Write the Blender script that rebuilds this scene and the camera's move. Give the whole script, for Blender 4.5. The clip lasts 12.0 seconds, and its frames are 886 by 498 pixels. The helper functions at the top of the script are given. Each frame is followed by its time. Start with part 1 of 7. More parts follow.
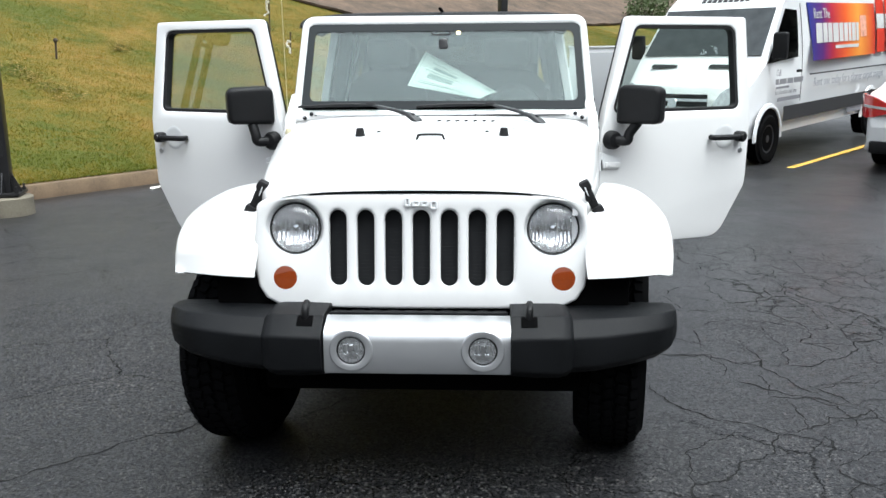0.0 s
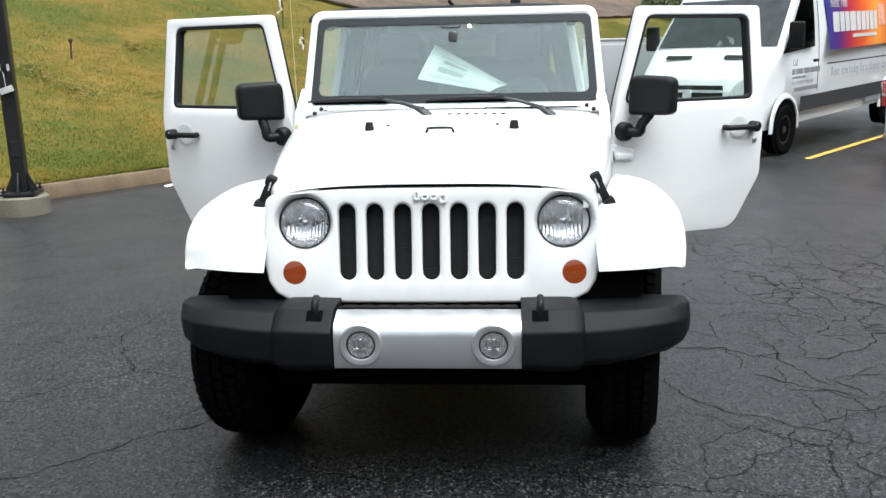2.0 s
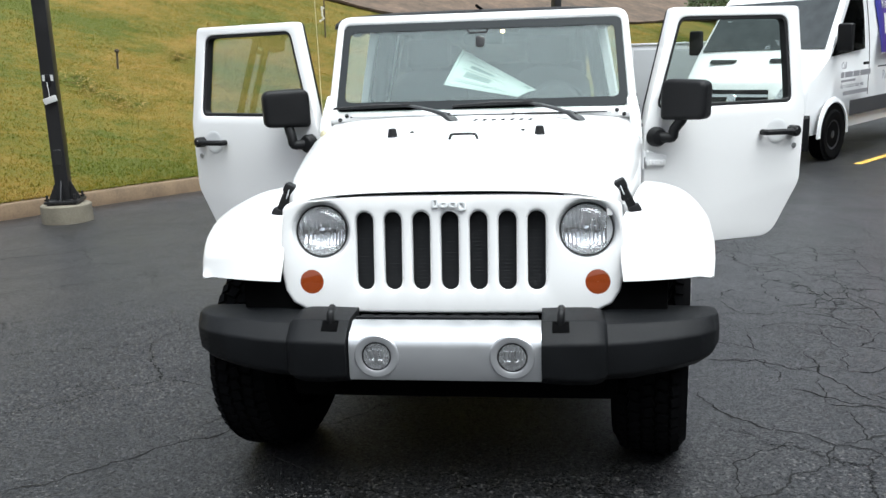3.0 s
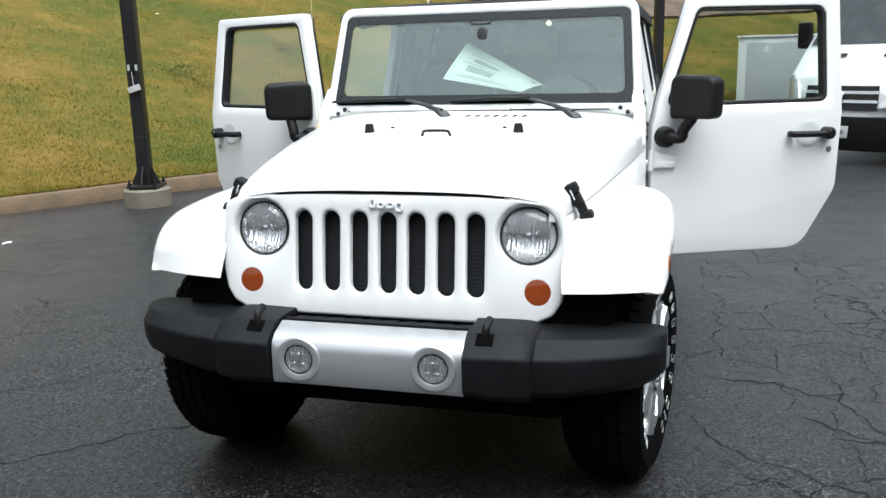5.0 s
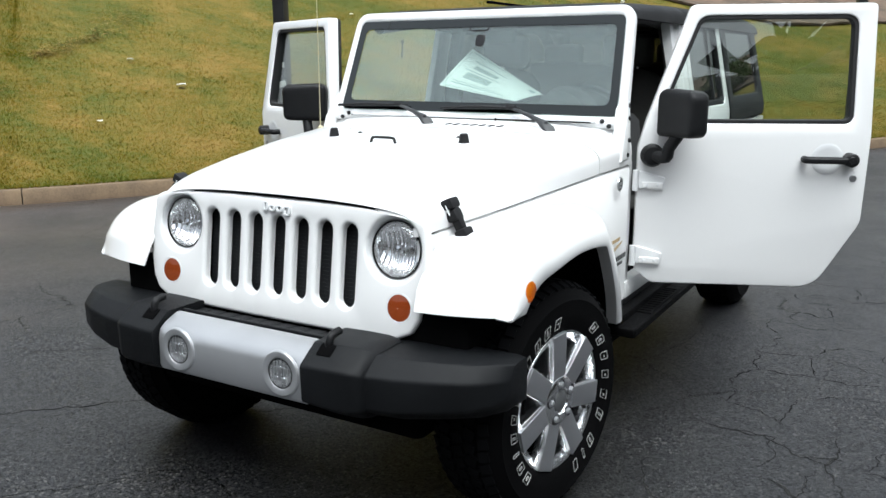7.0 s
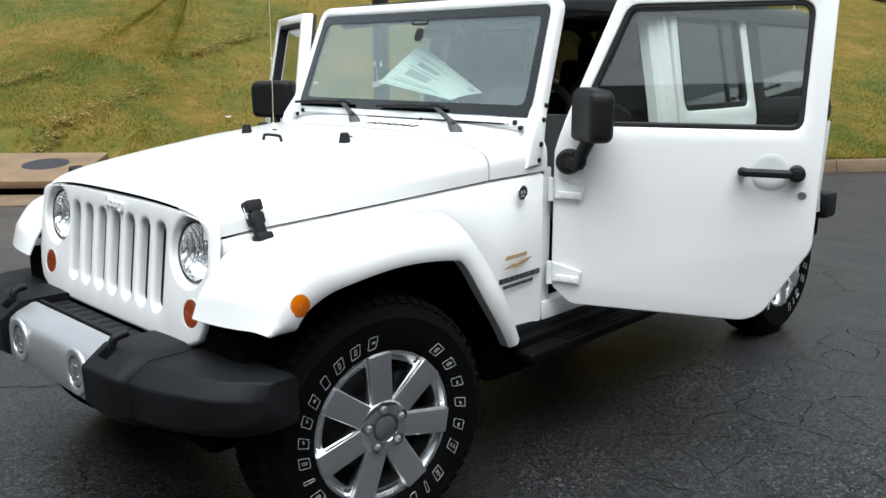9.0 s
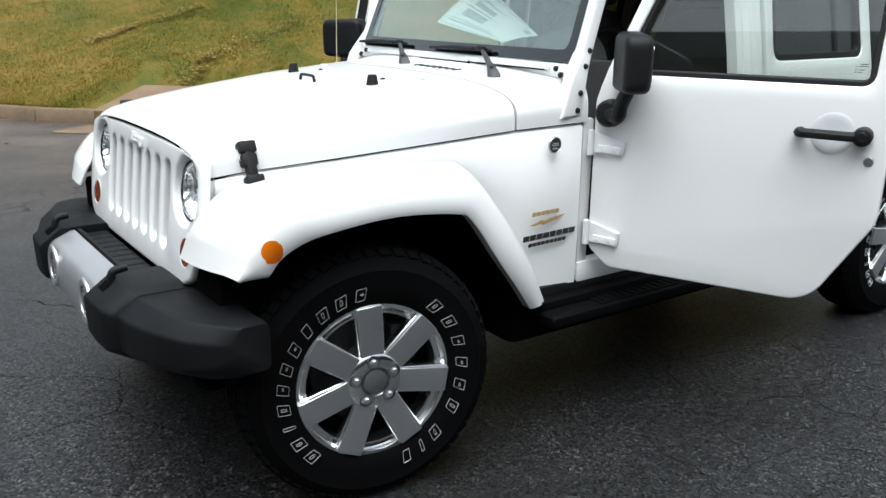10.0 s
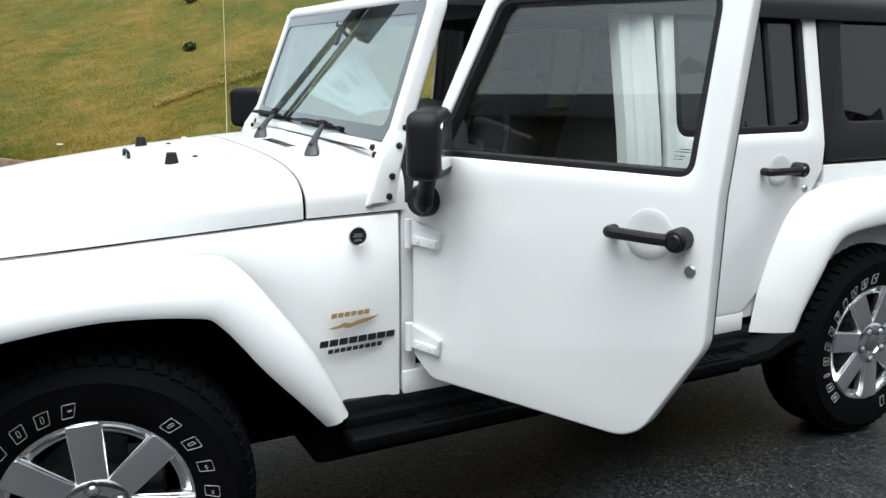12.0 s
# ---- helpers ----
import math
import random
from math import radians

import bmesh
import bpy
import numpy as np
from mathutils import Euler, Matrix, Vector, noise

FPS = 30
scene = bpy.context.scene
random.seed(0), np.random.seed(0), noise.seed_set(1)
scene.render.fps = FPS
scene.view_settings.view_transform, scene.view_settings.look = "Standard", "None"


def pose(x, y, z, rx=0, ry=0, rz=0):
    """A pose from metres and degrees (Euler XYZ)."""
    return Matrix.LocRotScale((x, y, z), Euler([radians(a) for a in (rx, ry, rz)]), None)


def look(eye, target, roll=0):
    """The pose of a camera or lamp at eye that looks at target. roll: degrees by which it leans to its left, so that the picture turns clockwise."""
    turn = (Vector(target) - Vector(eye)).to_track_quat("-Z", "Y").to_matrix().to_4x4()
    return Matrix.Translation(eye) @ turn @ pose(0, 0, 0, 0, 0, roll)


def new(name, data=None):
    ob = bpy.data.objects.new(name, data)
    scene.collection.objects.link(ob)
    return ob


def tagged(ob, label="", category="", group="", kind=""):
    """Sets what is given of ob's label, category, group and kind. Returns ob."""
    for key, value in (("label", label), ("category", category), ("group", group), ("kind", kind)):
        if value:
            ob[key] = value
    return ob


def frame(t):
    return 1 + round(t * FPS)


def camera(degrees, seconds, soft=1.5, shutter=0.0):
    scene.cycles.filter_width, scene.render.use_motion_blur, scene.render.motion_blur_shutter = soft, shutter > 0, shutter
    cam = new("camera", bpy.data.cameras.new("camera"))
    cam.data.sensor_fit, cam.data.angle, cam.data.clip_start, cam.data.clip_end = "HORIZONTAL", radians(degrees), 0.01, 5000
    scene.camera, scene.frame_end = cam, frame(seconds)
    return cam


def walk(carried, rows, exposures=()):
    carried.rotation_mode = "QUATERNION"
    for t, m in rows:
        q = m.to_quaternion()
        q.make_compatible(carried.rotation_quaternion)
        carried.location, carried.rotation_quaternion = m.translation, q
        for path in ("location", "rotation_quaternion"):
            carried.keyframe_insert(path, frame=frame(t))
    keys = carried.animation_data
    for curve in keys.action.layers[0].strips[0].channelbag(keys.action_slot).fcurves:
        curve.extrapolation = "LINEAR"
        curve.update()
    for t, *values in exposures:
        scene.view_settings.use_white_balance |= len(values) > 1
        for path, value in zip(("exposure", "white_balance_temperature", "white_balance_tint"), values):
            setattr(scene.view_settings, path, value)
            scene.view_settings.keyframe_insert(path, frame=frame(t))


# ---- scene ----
cam = camera(55.3, 12.0)
PATH = [
    (0, (0.216, -3.26, 1.517), (0.123, -1.312, 1.074), -0.4),
    (0.5, (0.217, -3.256, 1.517), (0.131, -1.307, 1.075), -0.3),
    (1, (0.217, -3.256, 1.513), (0.113, -1.305, 1.085), -0.2),
    (1.5, (0.223, -3.255, 1.513), (0.106, -1.307, 1.072), -0.6),
    (2, (0.237, -3.24, 1.506), (0.106, -1.296, 1.053), -1.2),
    (2.5, (0.275, -3.223, 1.505), (0.11, -1.28, 1.063), -1.2),
    (3, (0.318, -3.163, 1.494), (0.082, -1.225, 1.06), -1.8),
    (3.2, (0.344, -3.149, 1.494), (0.098, -1.21, 1.073), -2.1),
    (4.8, (0.822, -2.929, 1.476), (0.379, -1.025, 1.051), -1.9),
    (5, (0.891, -2.913, 1.485), (0.37, -1.034, 1.04), -1.5),
    (5.5, (1.079, -2.874, 1.487), (0.496, -1.006, 1.074), -2.9),
    (6, (1.305, -2.705, 1.496), (0.565, -0.897, 1.069), 0.7),
    (6.5, (1.575, -2.571, 1.465), (0.751, -0.801, 1.03), -1.0),
    (7, (1.859, -2.453, 1.494), (0.866, -0.772, 1.058), -0.2),
    (7.5, (2.029, -2.235, 1.467), (0.98, -0.592, 1.018), 0.6),
    (7.7, (2.102, -2.103, 1.475), (1.05, -0.467, 1.007), 1.7),
    (9.3, (2.685, -1.466, 1.466), (1.237, -0.165, 1.007), 0.4),
    (9.5, (2.703, -1.365, 1.472), (1.199, -0.147, 0.969), 1.0),
    (10, (2.826, -1.159, 1.464), (1.263, -0.045, 0.903), 0.6),
    (10.5, (2.999, -0.956, 1.47), (1.322, -0.115, 0.778), 0.1),
    (11, (3.044, -0.753, 1.463), (1.333, 0.077, 0.844), -0.7),
    (11.5, (2.994, -0.427, 1.495), (1.275, 0.465, 0.994), 0.9),
    (12, (2.971, -0.122, 1.496), (1.239, 0.782, 1.065), 0.3),
]
walk(cam, [(t, look(eye, target, roll)) for t, eye, target, roll in PATH], [(0, 0.22), (3, 0.19), (5, 0.12), (7, 0.06), (9.5, -0.08), (11, -0.08), (12, -0.02)])

# world: an overcast sky, and a wide soft sun behind the cloud
world = bpy.data.worlds.new("overcast_sky")
scene.world = world
world.use_nodes = True
wn, wl = world.node_tree.nodes, world.node_tree.links
wn.clear()
sky = wn.new("ShaderNodeTexSky")
sky.sky_type, sky.sun_disc = "NISHITA", False
sky.sun_elevation, sky.sun_rotation = radians(72), radians(135)
sky.air_density, sky.dust_density, sky.ozone_density = 1.0, 5.0, 1.0
grey = wn.new("ShaderNodeHueSaturation")
grey.inputs["Saturation"].default_value = 0.24
back = wn.new("ShaderNodeBackground")
back.inputs["Strength"].default_value = 0.21
wout = wn.new("ShaderNodeOutputWorld")
wl.new(sky.outputs["Color"], grey.inputs["Color"])
cloud = wn.new("ShaderNodeMix")
cloud.data_type, cloud.blend_type = "RGBA", "MULTIPLY"
cloud.inputs["Factor"].default_value = 1.0
cloud.inputs["B"].default_value = (0.95, 1.0, 1.03, 1)
wl.new(grey.outputs["Color"], cloud.inputs["A"])
wl.new(cloud.outputs["Result"], back.inputs["Color"])
wl.new(back.outputs["Background"], wout.inputs["Surface"])
sun_data = bpy.data.lights.new("sun", "SUN")
sun_data.energy, sun_data.angle, sun_data.color = 3.95, radians(60), (0.92, 1.0, 1.015)
sun = new("sun", sun_data)
sun.matrix_world = look((3.2, -3.2, 14), (0, 0, 0))
import mathutils

# ---- small tools ----
def interp(y, table):
    return float(np.interp(y, [r[0] for r in table], [r[1] for r in table]))


def finish(name, bm, material, angle=32):
    bmesh.ops.recalc_face_normals(bm, faces=bm.faces) if len(bm.faces) < 60000 else None
    me = bpy.data.meshes.new(name)
    bm.to_mesh(me)
    bm.free()
    me.materials.append(material)
    me.shade_smooth()
    me.set_sharp_from_angle(angle=radians(angle))
    return me


def part(name, bm, material, parent=None, label="", place=None, angle=32):
    """Links a bmesh (or a ready mesh) as one mesh object under a thing or a part."""
    me = bm if isinstance(bm, bpy.types.Mesh) else finish(name, bm, material, angle)
    ob = new(name, me)
    if parent is not None:
        ob.parent = parent
    if place is not None:
        ob.matrix_local = place
    if label:
        tagged(ob, label)
    return ob


def thing(name, label, category, group="", kind="", at=None):
    ob = new(name)
    ob.empty_display_size = 0.1
    if at is not None:
        ob.matrix_world = at
    return tagged(ob, label, category, group, kind)


def moved(bm, m):
    bmesh.ops.transform(bm, matrix=m, verts=bm.verts)
    if m.determinant() < 0:
        bmesh.ops.reverse_faces(bm, faces=bm.faces)
    return bm


def bent(bm, fn):
    for v in bm.verts:
        v.co = fn(v.co)
    return bm


def joined(*bms):
    out = bmesh.new()
    for bm in bms:
        me = bpy.data.meshes.new("tmp")
        bm.to_mesh(me)
        bm.free()
        out.from_mesh(me)
        bpy.data.meshes.remove(me)
    return out


def box(c, s, bevel=0.0, seg=2):
    bm = bmesh.new()
    bmesh.ops.create_cube(bm, size=1.0)
    for v in bm.verts:
        v.co = Vector((c[0] + v.co.x * s[0], c[1] + v.co.y * s[1], c[2] + v.co.z * s[2]))
    if bevel:
        bmesh.ops.bevel(bm, geom=bm.edges[:], offset=bevel, segments=seg, profile=0.6, affect="EDGES")
    return bm


def loft(rows, closed=False, caps=False):
    """A grid of faces through rows of points; closed joins each row's ends."""
    bm = bmesh.new()
    grid = [[bm.verts.new(p) for p in row] for row in rows]
    n = len(rows[0])
    for a, b in zip(grid, grid[1:]):
        for i in range(n if closed else n - 1):
            j = (i + 1) % n
            bm.faces.new((a[i], a[j], b[j], b[i]))
    if caps:
        bm.faces.new(grid[0][::-1])
        bm.faces.new(grid[-1])
    return bm


def thick(bm, t):
    """Gives a sheet a thickness, inwards from its outer side."""
    bmesh.ops.recalc_face_normals(bm, faces=bm.faces)
    bmesh.ops.solidify(bm, geom=bm.faces[:], thickness=t)
    return bm


def tube(path, r, seg=10, closed=False):
    pts = [Vector(p) for p in path]
    rows, n = [], len(pts)
    side = None
    for i, p in enumerate(pts):
        a = pts[(i - 1) % n] if (i or closed) else p
        b = pts[(i + 1) % n] if (i < n - 1 or closed) else p
        d = (b - a).normalized()
        if side is None:
            side = d.orthogonal().normalized()
        side = (side - d * side.dot(d)).normalized()
        up = d.cross(side)
        rr = r[i] if isinstance(r, (list, tuple)) else r
        rows.append([p + rr * (math.cos(k * math.tau / seg) * side + math.sin(k * math.tau / seg) * up) for k in range(seg)])
    if closed:
        rows.append(rows[0])
    return loft(rows, closed=True, caps=not closed)


def lathe(profile, seg=48, caps=False):
    """Turns (radius, along) round the x axis."""
    rows = [[(a, r * math.cos(k * math.tau / seg), r * math.sin(k * math.tau / seg)) for k in range(seg)] for r, a in profile]
    bm = loft(rows, closed=True, caps=caps)
    bmesh.ops.remove_doubles(bm, verts=bm.verts, dist=1e-5)
    return bm


def rounded(pts, radii, seg=6):
    """A polygon with its corners rounded."""
    out, n = [], len(pts)
    for i in range(n):
        p, a, b = (Vector(pts[k]).to_2d() for k in (i, i - 1, (i + 1) % n))
        r = radii[i] if isinstance(radii, (list, tuple)) else radii
        if r <= 0:
            out.append((p.x, p.y))
            continue
        u, v = (a - p), (b - p)
        half = u.angle(v) / 2
        d = min(r / math.tan(half), 0.48 * u.length, 0.48 * v.length)
        s, e = p + u.normalized() * d, p + v.normalized() * d
        for k in range(seg + 1):
            t = k / seg
            q = s * (1 - t) ** 2 + p * 2 * t * (1 - t) + e * t * t
            out.append((q.x, q.y))
    return out


def oval(cx, cy, rx, ry, seg=32):
    return [(cx + rx * math.cos(k * math.tau / seg), cy + ry * math.sin(k * math.tau / seg)) for k in range(seg)]


def slot(cx, y0, y1, w, seg=8):
    r = w / 2
    top = [(cx + r * math.cos(a), y1 - r + r * math.sin(a)) for a in np.linspace(0, math.pi, seg)]
    return top + [(cx - r * math.cos(a), y0 + r - r * math.sin(a)) for a in np.linspace(0, math.pi, seg)]


def from_curve(cu):
    ob = bpy.data.objects.new("tmp", cu)
    me = ob.to_mesh()
    bm = bmesh.new()
    bm.from_mesh(me)
    ob.to_mesh_clear()
    bpy.data.objects.remove(ob)
    bpy.data.curves.remove(cu)
    return bm


def plate(outlines, depth, bevel=0.0, res=2):
    """A flat plate in x and y with holes, its middle at z = 0, its edges rounded by bevel."""
    cu = bpy.data.curves.new("tmp", "CURVE")
    cu.dimensions, cu.fill_mode = "2D", "BOTH"
    cu.extrude, cu.bevel_depth, cu.bevel_resolution, cu.offset = max(depth / 2 - bevel, 0), bevel, res, -bevel
    for pts in outlines:
        sp = cu.splines.new("POLY")
        sp.points.add(len(pts) - 1)
        sp.points.foreach_set("co", [c for x, y in pts for c in (x, y, 0, 1)])
        sp.use_cyclic_u = True
    bm = from_curve(cu)
    bmesh.ops.remove_doubles(bm, verts=bm.verts, dist=1e-5)
    return bm


def inside(p, loop):
    hit = False
    for (x0, y0), (x1, y1) in zip(loop, loop[1:] + loop[:1]):
        if (y0 > p[1]) != (y1 > p[1]) and p[0] < x0 + (p[1] - y0) * (x1 - x0) / (y1 - y0):
            hit = not hit
    return hit


def shifted(loop, by):
    """A loop with each corner moved by to its left (outwards for a clockwise loop)."""
    out, n = [], len(loop)
    for i in range(n):
        t = Vector(loop[(i + 1) % n]) - Vector(loop[i - 1])
        t.normalize()
        out.append((loop[i][0] - t.y * by, loop[i][1] + t.x * by))
    return out


def panel(outer, holes, depth, bevel, steps=4):
    """A plate with many holes, its front at z = 0, with every front edge rounded by bevel."""
    turn = lambda q: sum(a[0] * b[1] - b[0] * a[1] for a, b in zip(q, q[1:] + q[:1])) > 0
    loops = [outer if turn(outer) else outer[::-1]] + [h[::-1] if turn(h) else h for h in holes]
    bm = bmesh.new()
    rims = []
    for loop in loops:
        rings = [[bm.verts.new((x, y, -depth)) for x, y in loop]]
        for k in range(steps + 1):
            a = k / steps * math.pi / 2
            rings.append([bm.verts.new((x, y, -bevel * (1 - math.sin(a)))) for x, y in shifted(loop, bevel * (1 - math.cos(a)))])
        for r0, r1 in zip(rings, rings[1:]):
            for i in range(len(loop)):
                j = (i + 1) % len(loop)
                bm.faces.new((r0[i], r0[j], r1[j], r1[i]))
        rims.append(rings[-1])
    flat = [v for r in rims for v in r]
    pts = [v.co.to_2d() for v in flat]
    edges, at = [], 0
    for r in rims:
        edges += [(at + i, at + (i + 1) % len(r)) for i in range(len(r))]
        at += len(r)
    shapes = [[tuple(v.co.to_2d()) for v in r] for r in rims]
    co, _, tris, _, _, _ = mathutils.geometry.delaunay_2d_cdt(pts, edges, [], 0, 1e-6)
    for tri in tris:
        c = sum((co[i] for i in tri), Vector((0, 0))) / 3
        if inside(c, shapes[0]) and not any(inside(c, h) for h in shapes[1:]):
            bm.faces.new([bm.verts.new((*co[i], 0.0)) for i in tri])
    bmesh.ops.remove_doubles(bm, verts=bm.verts, dist=1e-5)
    return bm


def words(text, size, depth=0.001, align="LEFT"):
    cu = bpy.data.curves.new("tmp", "FONT")
    cu.body, cu.size, cu.extrude, cu.align_x, cu.resolution_u = text, size, depth, align, 2
    return from_curve(cu)


def cut(bm, point, normal):
    bmesh.ops.bisect_plane(bm, geom=bm.verts[:] + bm.edges[:] + bm.faces[:], plane_co=point, plane_no=normal)
    return bm


def axes(origin, x, y, z):
    m = Matrix.Identity(4)
    for i, v in enumerate((x, y, z, origin)):
        m.col[i][:3] = v
    return m


def spline(pts, seg=6):
    """A smooth line through points (Catmull-Rom)."""
    p = [Vector(q) for q in pts]
    p = [2 * p[0] - p[1]] + p + [2 * p[-1] - p[-2]]
    out = []
    for i in range(1, len(p) - 2):
        for k in range(seg):
            t = k / seg
            a, b, c, d = p[i - 1 : i + 3]
            out.append(0.5 * (2 * b + (c - a) * t + (2 * a - 5 * b + 4 * c - d) * t * t + (3 * b - a - 3 * c + d) * t ** 3))
    return out + [p[-2]]


MIRROR = Matrix.Diagonal((-1, 1, 1, 1))
BOTH = ((Matrix.Identity(4), 1), (MIRROR, -1))


# ---- materials ----
def surf(name, base, rough=0.5, metal=0.0, coat=0.0, vary=0.12, scale=6.0, fine=180.0, bump=0.0, bump_scale=400.0, rvary=0.1, other=None, spec=0.5):
    m = bpy.data.materials.new(name)
    m.use_nodes = True
    n, l = m.node_tree.nodes, m.node_tree.links
    b = n["Principled BSDF"]
    b.inputs["Metallic"].default_value = metal
    b.inputs["Coat Weight"].default_value = coat
    b.inputs["Coat Roughness"].default_value = 0.05
    b.inputs["Specular IOR Level"].default_value = spec
    co = n.new("ShaderNodeTexCoord")
    big = n.new("ShaderNodeTexNoise")
    big.inputs["Scale"].default_value, big.inputs["Detail"].default_value = scale, 6
    small = n.new("ShaderNodeTexNoise")
    small.inputs["Scale"].default_value, small.inputs["Detail"].default_value = fine, 3
    l.new(co.outputs["Object"], big.inputs["Vector"])
    l.new(co.outputs["Object"], small.inputs["Vector"])
    add = n.new("ShaderNodeMath")
    add.operation = "MULTIPLY_ADD"
    l.new(small.outputs["Fac"], add.inputs[0])
    add.inputs[1].default_value = 0.5
    l.new(big.outputs["Fac"], add.inputs[2])
    ramp = n.new("ShaderNodeMapRange")
    ramp.inputs["From Min"].default_value, ramp.inputs["From Max"].default_value = 0.45, 1.05
    l.new(add.outputs[0], ramp.inputs["Value"])
    mix = n.new("ShaderNodeMix")
    mix.data_type = "RGBA"
    c0 = tuple(c * (1 - vary) for c in base) if other is None else other
    c1 = tuple(min(1.0, c * (1 + vary)) for c in base) if other is None else base
    mix.inputs["A"].default_value, mix.inputs["B"].default_value = (*c0, 1), (*c1, 1)
    l.new(ramp.outputs["Result"], mix.inputs["Factor"])
    l.new(mix.outputs["Result"], b.inputs["Base Color"])
    rr = n.new("ShaderNodeMapRange")
    rr.inputs["To Min"].default_value, rr.inputs["To Max"].default_value = max(0.0, rough - rvary), min(1.0, rough + rvary)
    l.new(big.outputs["Fac"], rr.inputs["Value"])
    l.new(rr.outputs["Result"], b.inputs["Roughness"])
    if bump:
        tex = n.new("ShaderNodeTexNoise")
        tex.inputs["Scale"].default_value, tex.inputs["Detail"].default_value = bump_scale, 2
        l.new(co.outputs["Object"], tex.inputs["Vector"])
        bp = n.new("ShaderNodeBump")
        bp.inputs["Strength"].default_value, bp.inputs["Distance"].default_value = bump, 0.002
        l.new(tex.outputs["Fac"], bp.inputs["Height"])
        l.new(bp.outputs["Normal"], b.inputs["Normal"])
    return m


def glass(name, tint=(1, 1, 1), gloss=1.6, graze=0.9, bend=5.0, coating=(1, 1, 1), haze=0.0):
    """Thin sheet glass: clear through, with a mirror gloss that grows towards grazing sight and an optional painted
    haze.
    """
    m = bpy.data.materials.new(name)
    m.use_nodes = True
    n, l = m.node_tree.nodes, m.node_tree.links
    n.clear()
    out = n.new("ShaderNodeOutputMaterial")
    see, shine, mix, lay, power, mul = (n.new(k) for k in ("ShaderNodeBsdfTransparent", "ShaderNodeBsdfGlossy", "ShaderNodeMixShader", "ShaderNodeLayerWeight", "ShaderNodeMath", "ShaderNodeMath"))
    see.inputs["Color"].default_value = (*tint, 1)
    shine.inputs["Roughness"].default_value = 0.0
    shine.inputs["Color"].default_value = (*coating, 1)
    lay.inputs["Blend"].default_value = 0.5
    power.operation, power.inputs[1].default_value = "POWER", bend
    mul.operation, mul.use_clamp = "MULTIPLY_ADD", True
    mul.inputs[1].default_value, mul.inputs[2].default_value = graze, 0.04 * gloss
    l.new(lay.outputs["Facing"], power.inputs[0])
    l.new(power.outputs[0], mul.inputs[0])
    l.new(mul.outputs[0], mix.inputs[0])
    body = see.outputs[0]
    if haze:
        film, coated, mottle, amount = (n.new(k) for k in ("ShaderNodeBsdfDiffuse", "ShaderNodeMixShader", "ShaderNodeTexNoise", "ShaderNodeMath"))
        # A pale diffuse share paints a haze over what lies behind the glass.
        film.inputs["Color"].default_value = (0.66, 0.74, 0.76, 1)
        mottle.inputs["Scale"].default_value, mottle.inputs["Detail"].default_value = 3.5, 5
        amount.operation = "MULTIPLY_ADD"
        amount.inputs[1].default_value, amount.inputs[2].default_value = haze, 0.5 * haze
        l.new(mottle.outputs["Fac"], amount.inputs[0])
        l.new(amount.outputs[0], coated.inputs[0])
        l.new(body, coated.inputs[1])
        l.new(film.outputs[0], coated.inputs[2])
        body = coated.outputs[0]
    l.new(body, mix.inputs[1])
    l.new(shine.outputs[0], mix.inputs[2])
    l.new(mix.outputs[0], out.inputs["Surface"])
    return m


def glow(name, color, strength):
    m = bpy.data.materials.new(name)
    m.use_nodes = True
    b = m.node_tree.nodes["Principled BSDF"]
    b.inputs["Base Color"].default_value = (*color, 1)
    b.inputs["Emission Color"].default_value = (*color, 1)
    b.inputs["Emission Strength"].default_value = strength
    return m


white_paint = surf("white_car_paint", (0.80, 0.80, 0.80), 0.32, coat=0.6, vary=0.015, scale=2, rvary=0.05)
white_edge = surf("white_painted_trim", (0.74, 0.75, 0.76), 0.4, coat=0.3, vary=0.03)
black_plastic = surf("black_textured_plastic", (0.0072, 0.0074, 0.0083), 0.45, vary=0.3, spec=0.24, bump=0.5, bump_scale=700, rvary=0.1)
bumper_plastic = surf("black_grained_bumper_plastic", (0.0058, 0.0064, 0.0075), 0.50, vary=0.3, spec=0.18, bump=0.6, bump_scale=600, rvary=0.12)
black_gloss = surf("black_glossy_trim", (0.012, 0.012, 0.013), 0.25, vary=0.2)
black_rubber = surf("black_rubber_seal", (0.009, 0.009, 0.010), 0.6, vary=0.2, spec=0.3)
tyre_rubber = surf("tyre_rubber", (0.0022, 0.0022, 0.0025), 0.75, vary=0.3, spec=0.06, bump=0.3, bump_scale=250)
# Paler than the tyre's rubber: light on the tread is put into the colour.
tread_rubber = surf("lit_tread_rubber", (0.0042, 0.0044, 0.0050), 0.8, vary=0.3, spec=0.05, bump=0.3, bump_scale=250)
step_black = surf("black_moulded_step", (0.0022, 0.0022, 0.0025), 0.6, vary=0.3, spec=0.06, bump=0.4, bump_scale=500)
# Near-black: the shade of undersides, gaps and hollows is put into the colour.
dark_void = surf("near_black_shade", (0.002, 0.002, 0.0022), 0.95, vary=0.3, spec=0.04)
silver_paint = surf("silver_painted_plastic", (0.58, 0.59, 0.61), 0.33, metal=0.75, vary=0.05, fine=900)
alloy = surf("machined_grey_alloy", (0.64, 0.65, 0.67), 0.31, metal=0.94, vary=0.08, fine=700)
chrome = surf("polished_alloy", (0.88, 0.89, 0.90), 0.2, metal=1.0, vary=0.03)
dark_metal = surf("dark_brake_metal", (0.05, 0.05, 0.055), 0.5, metal=0.6, vary=0.4)
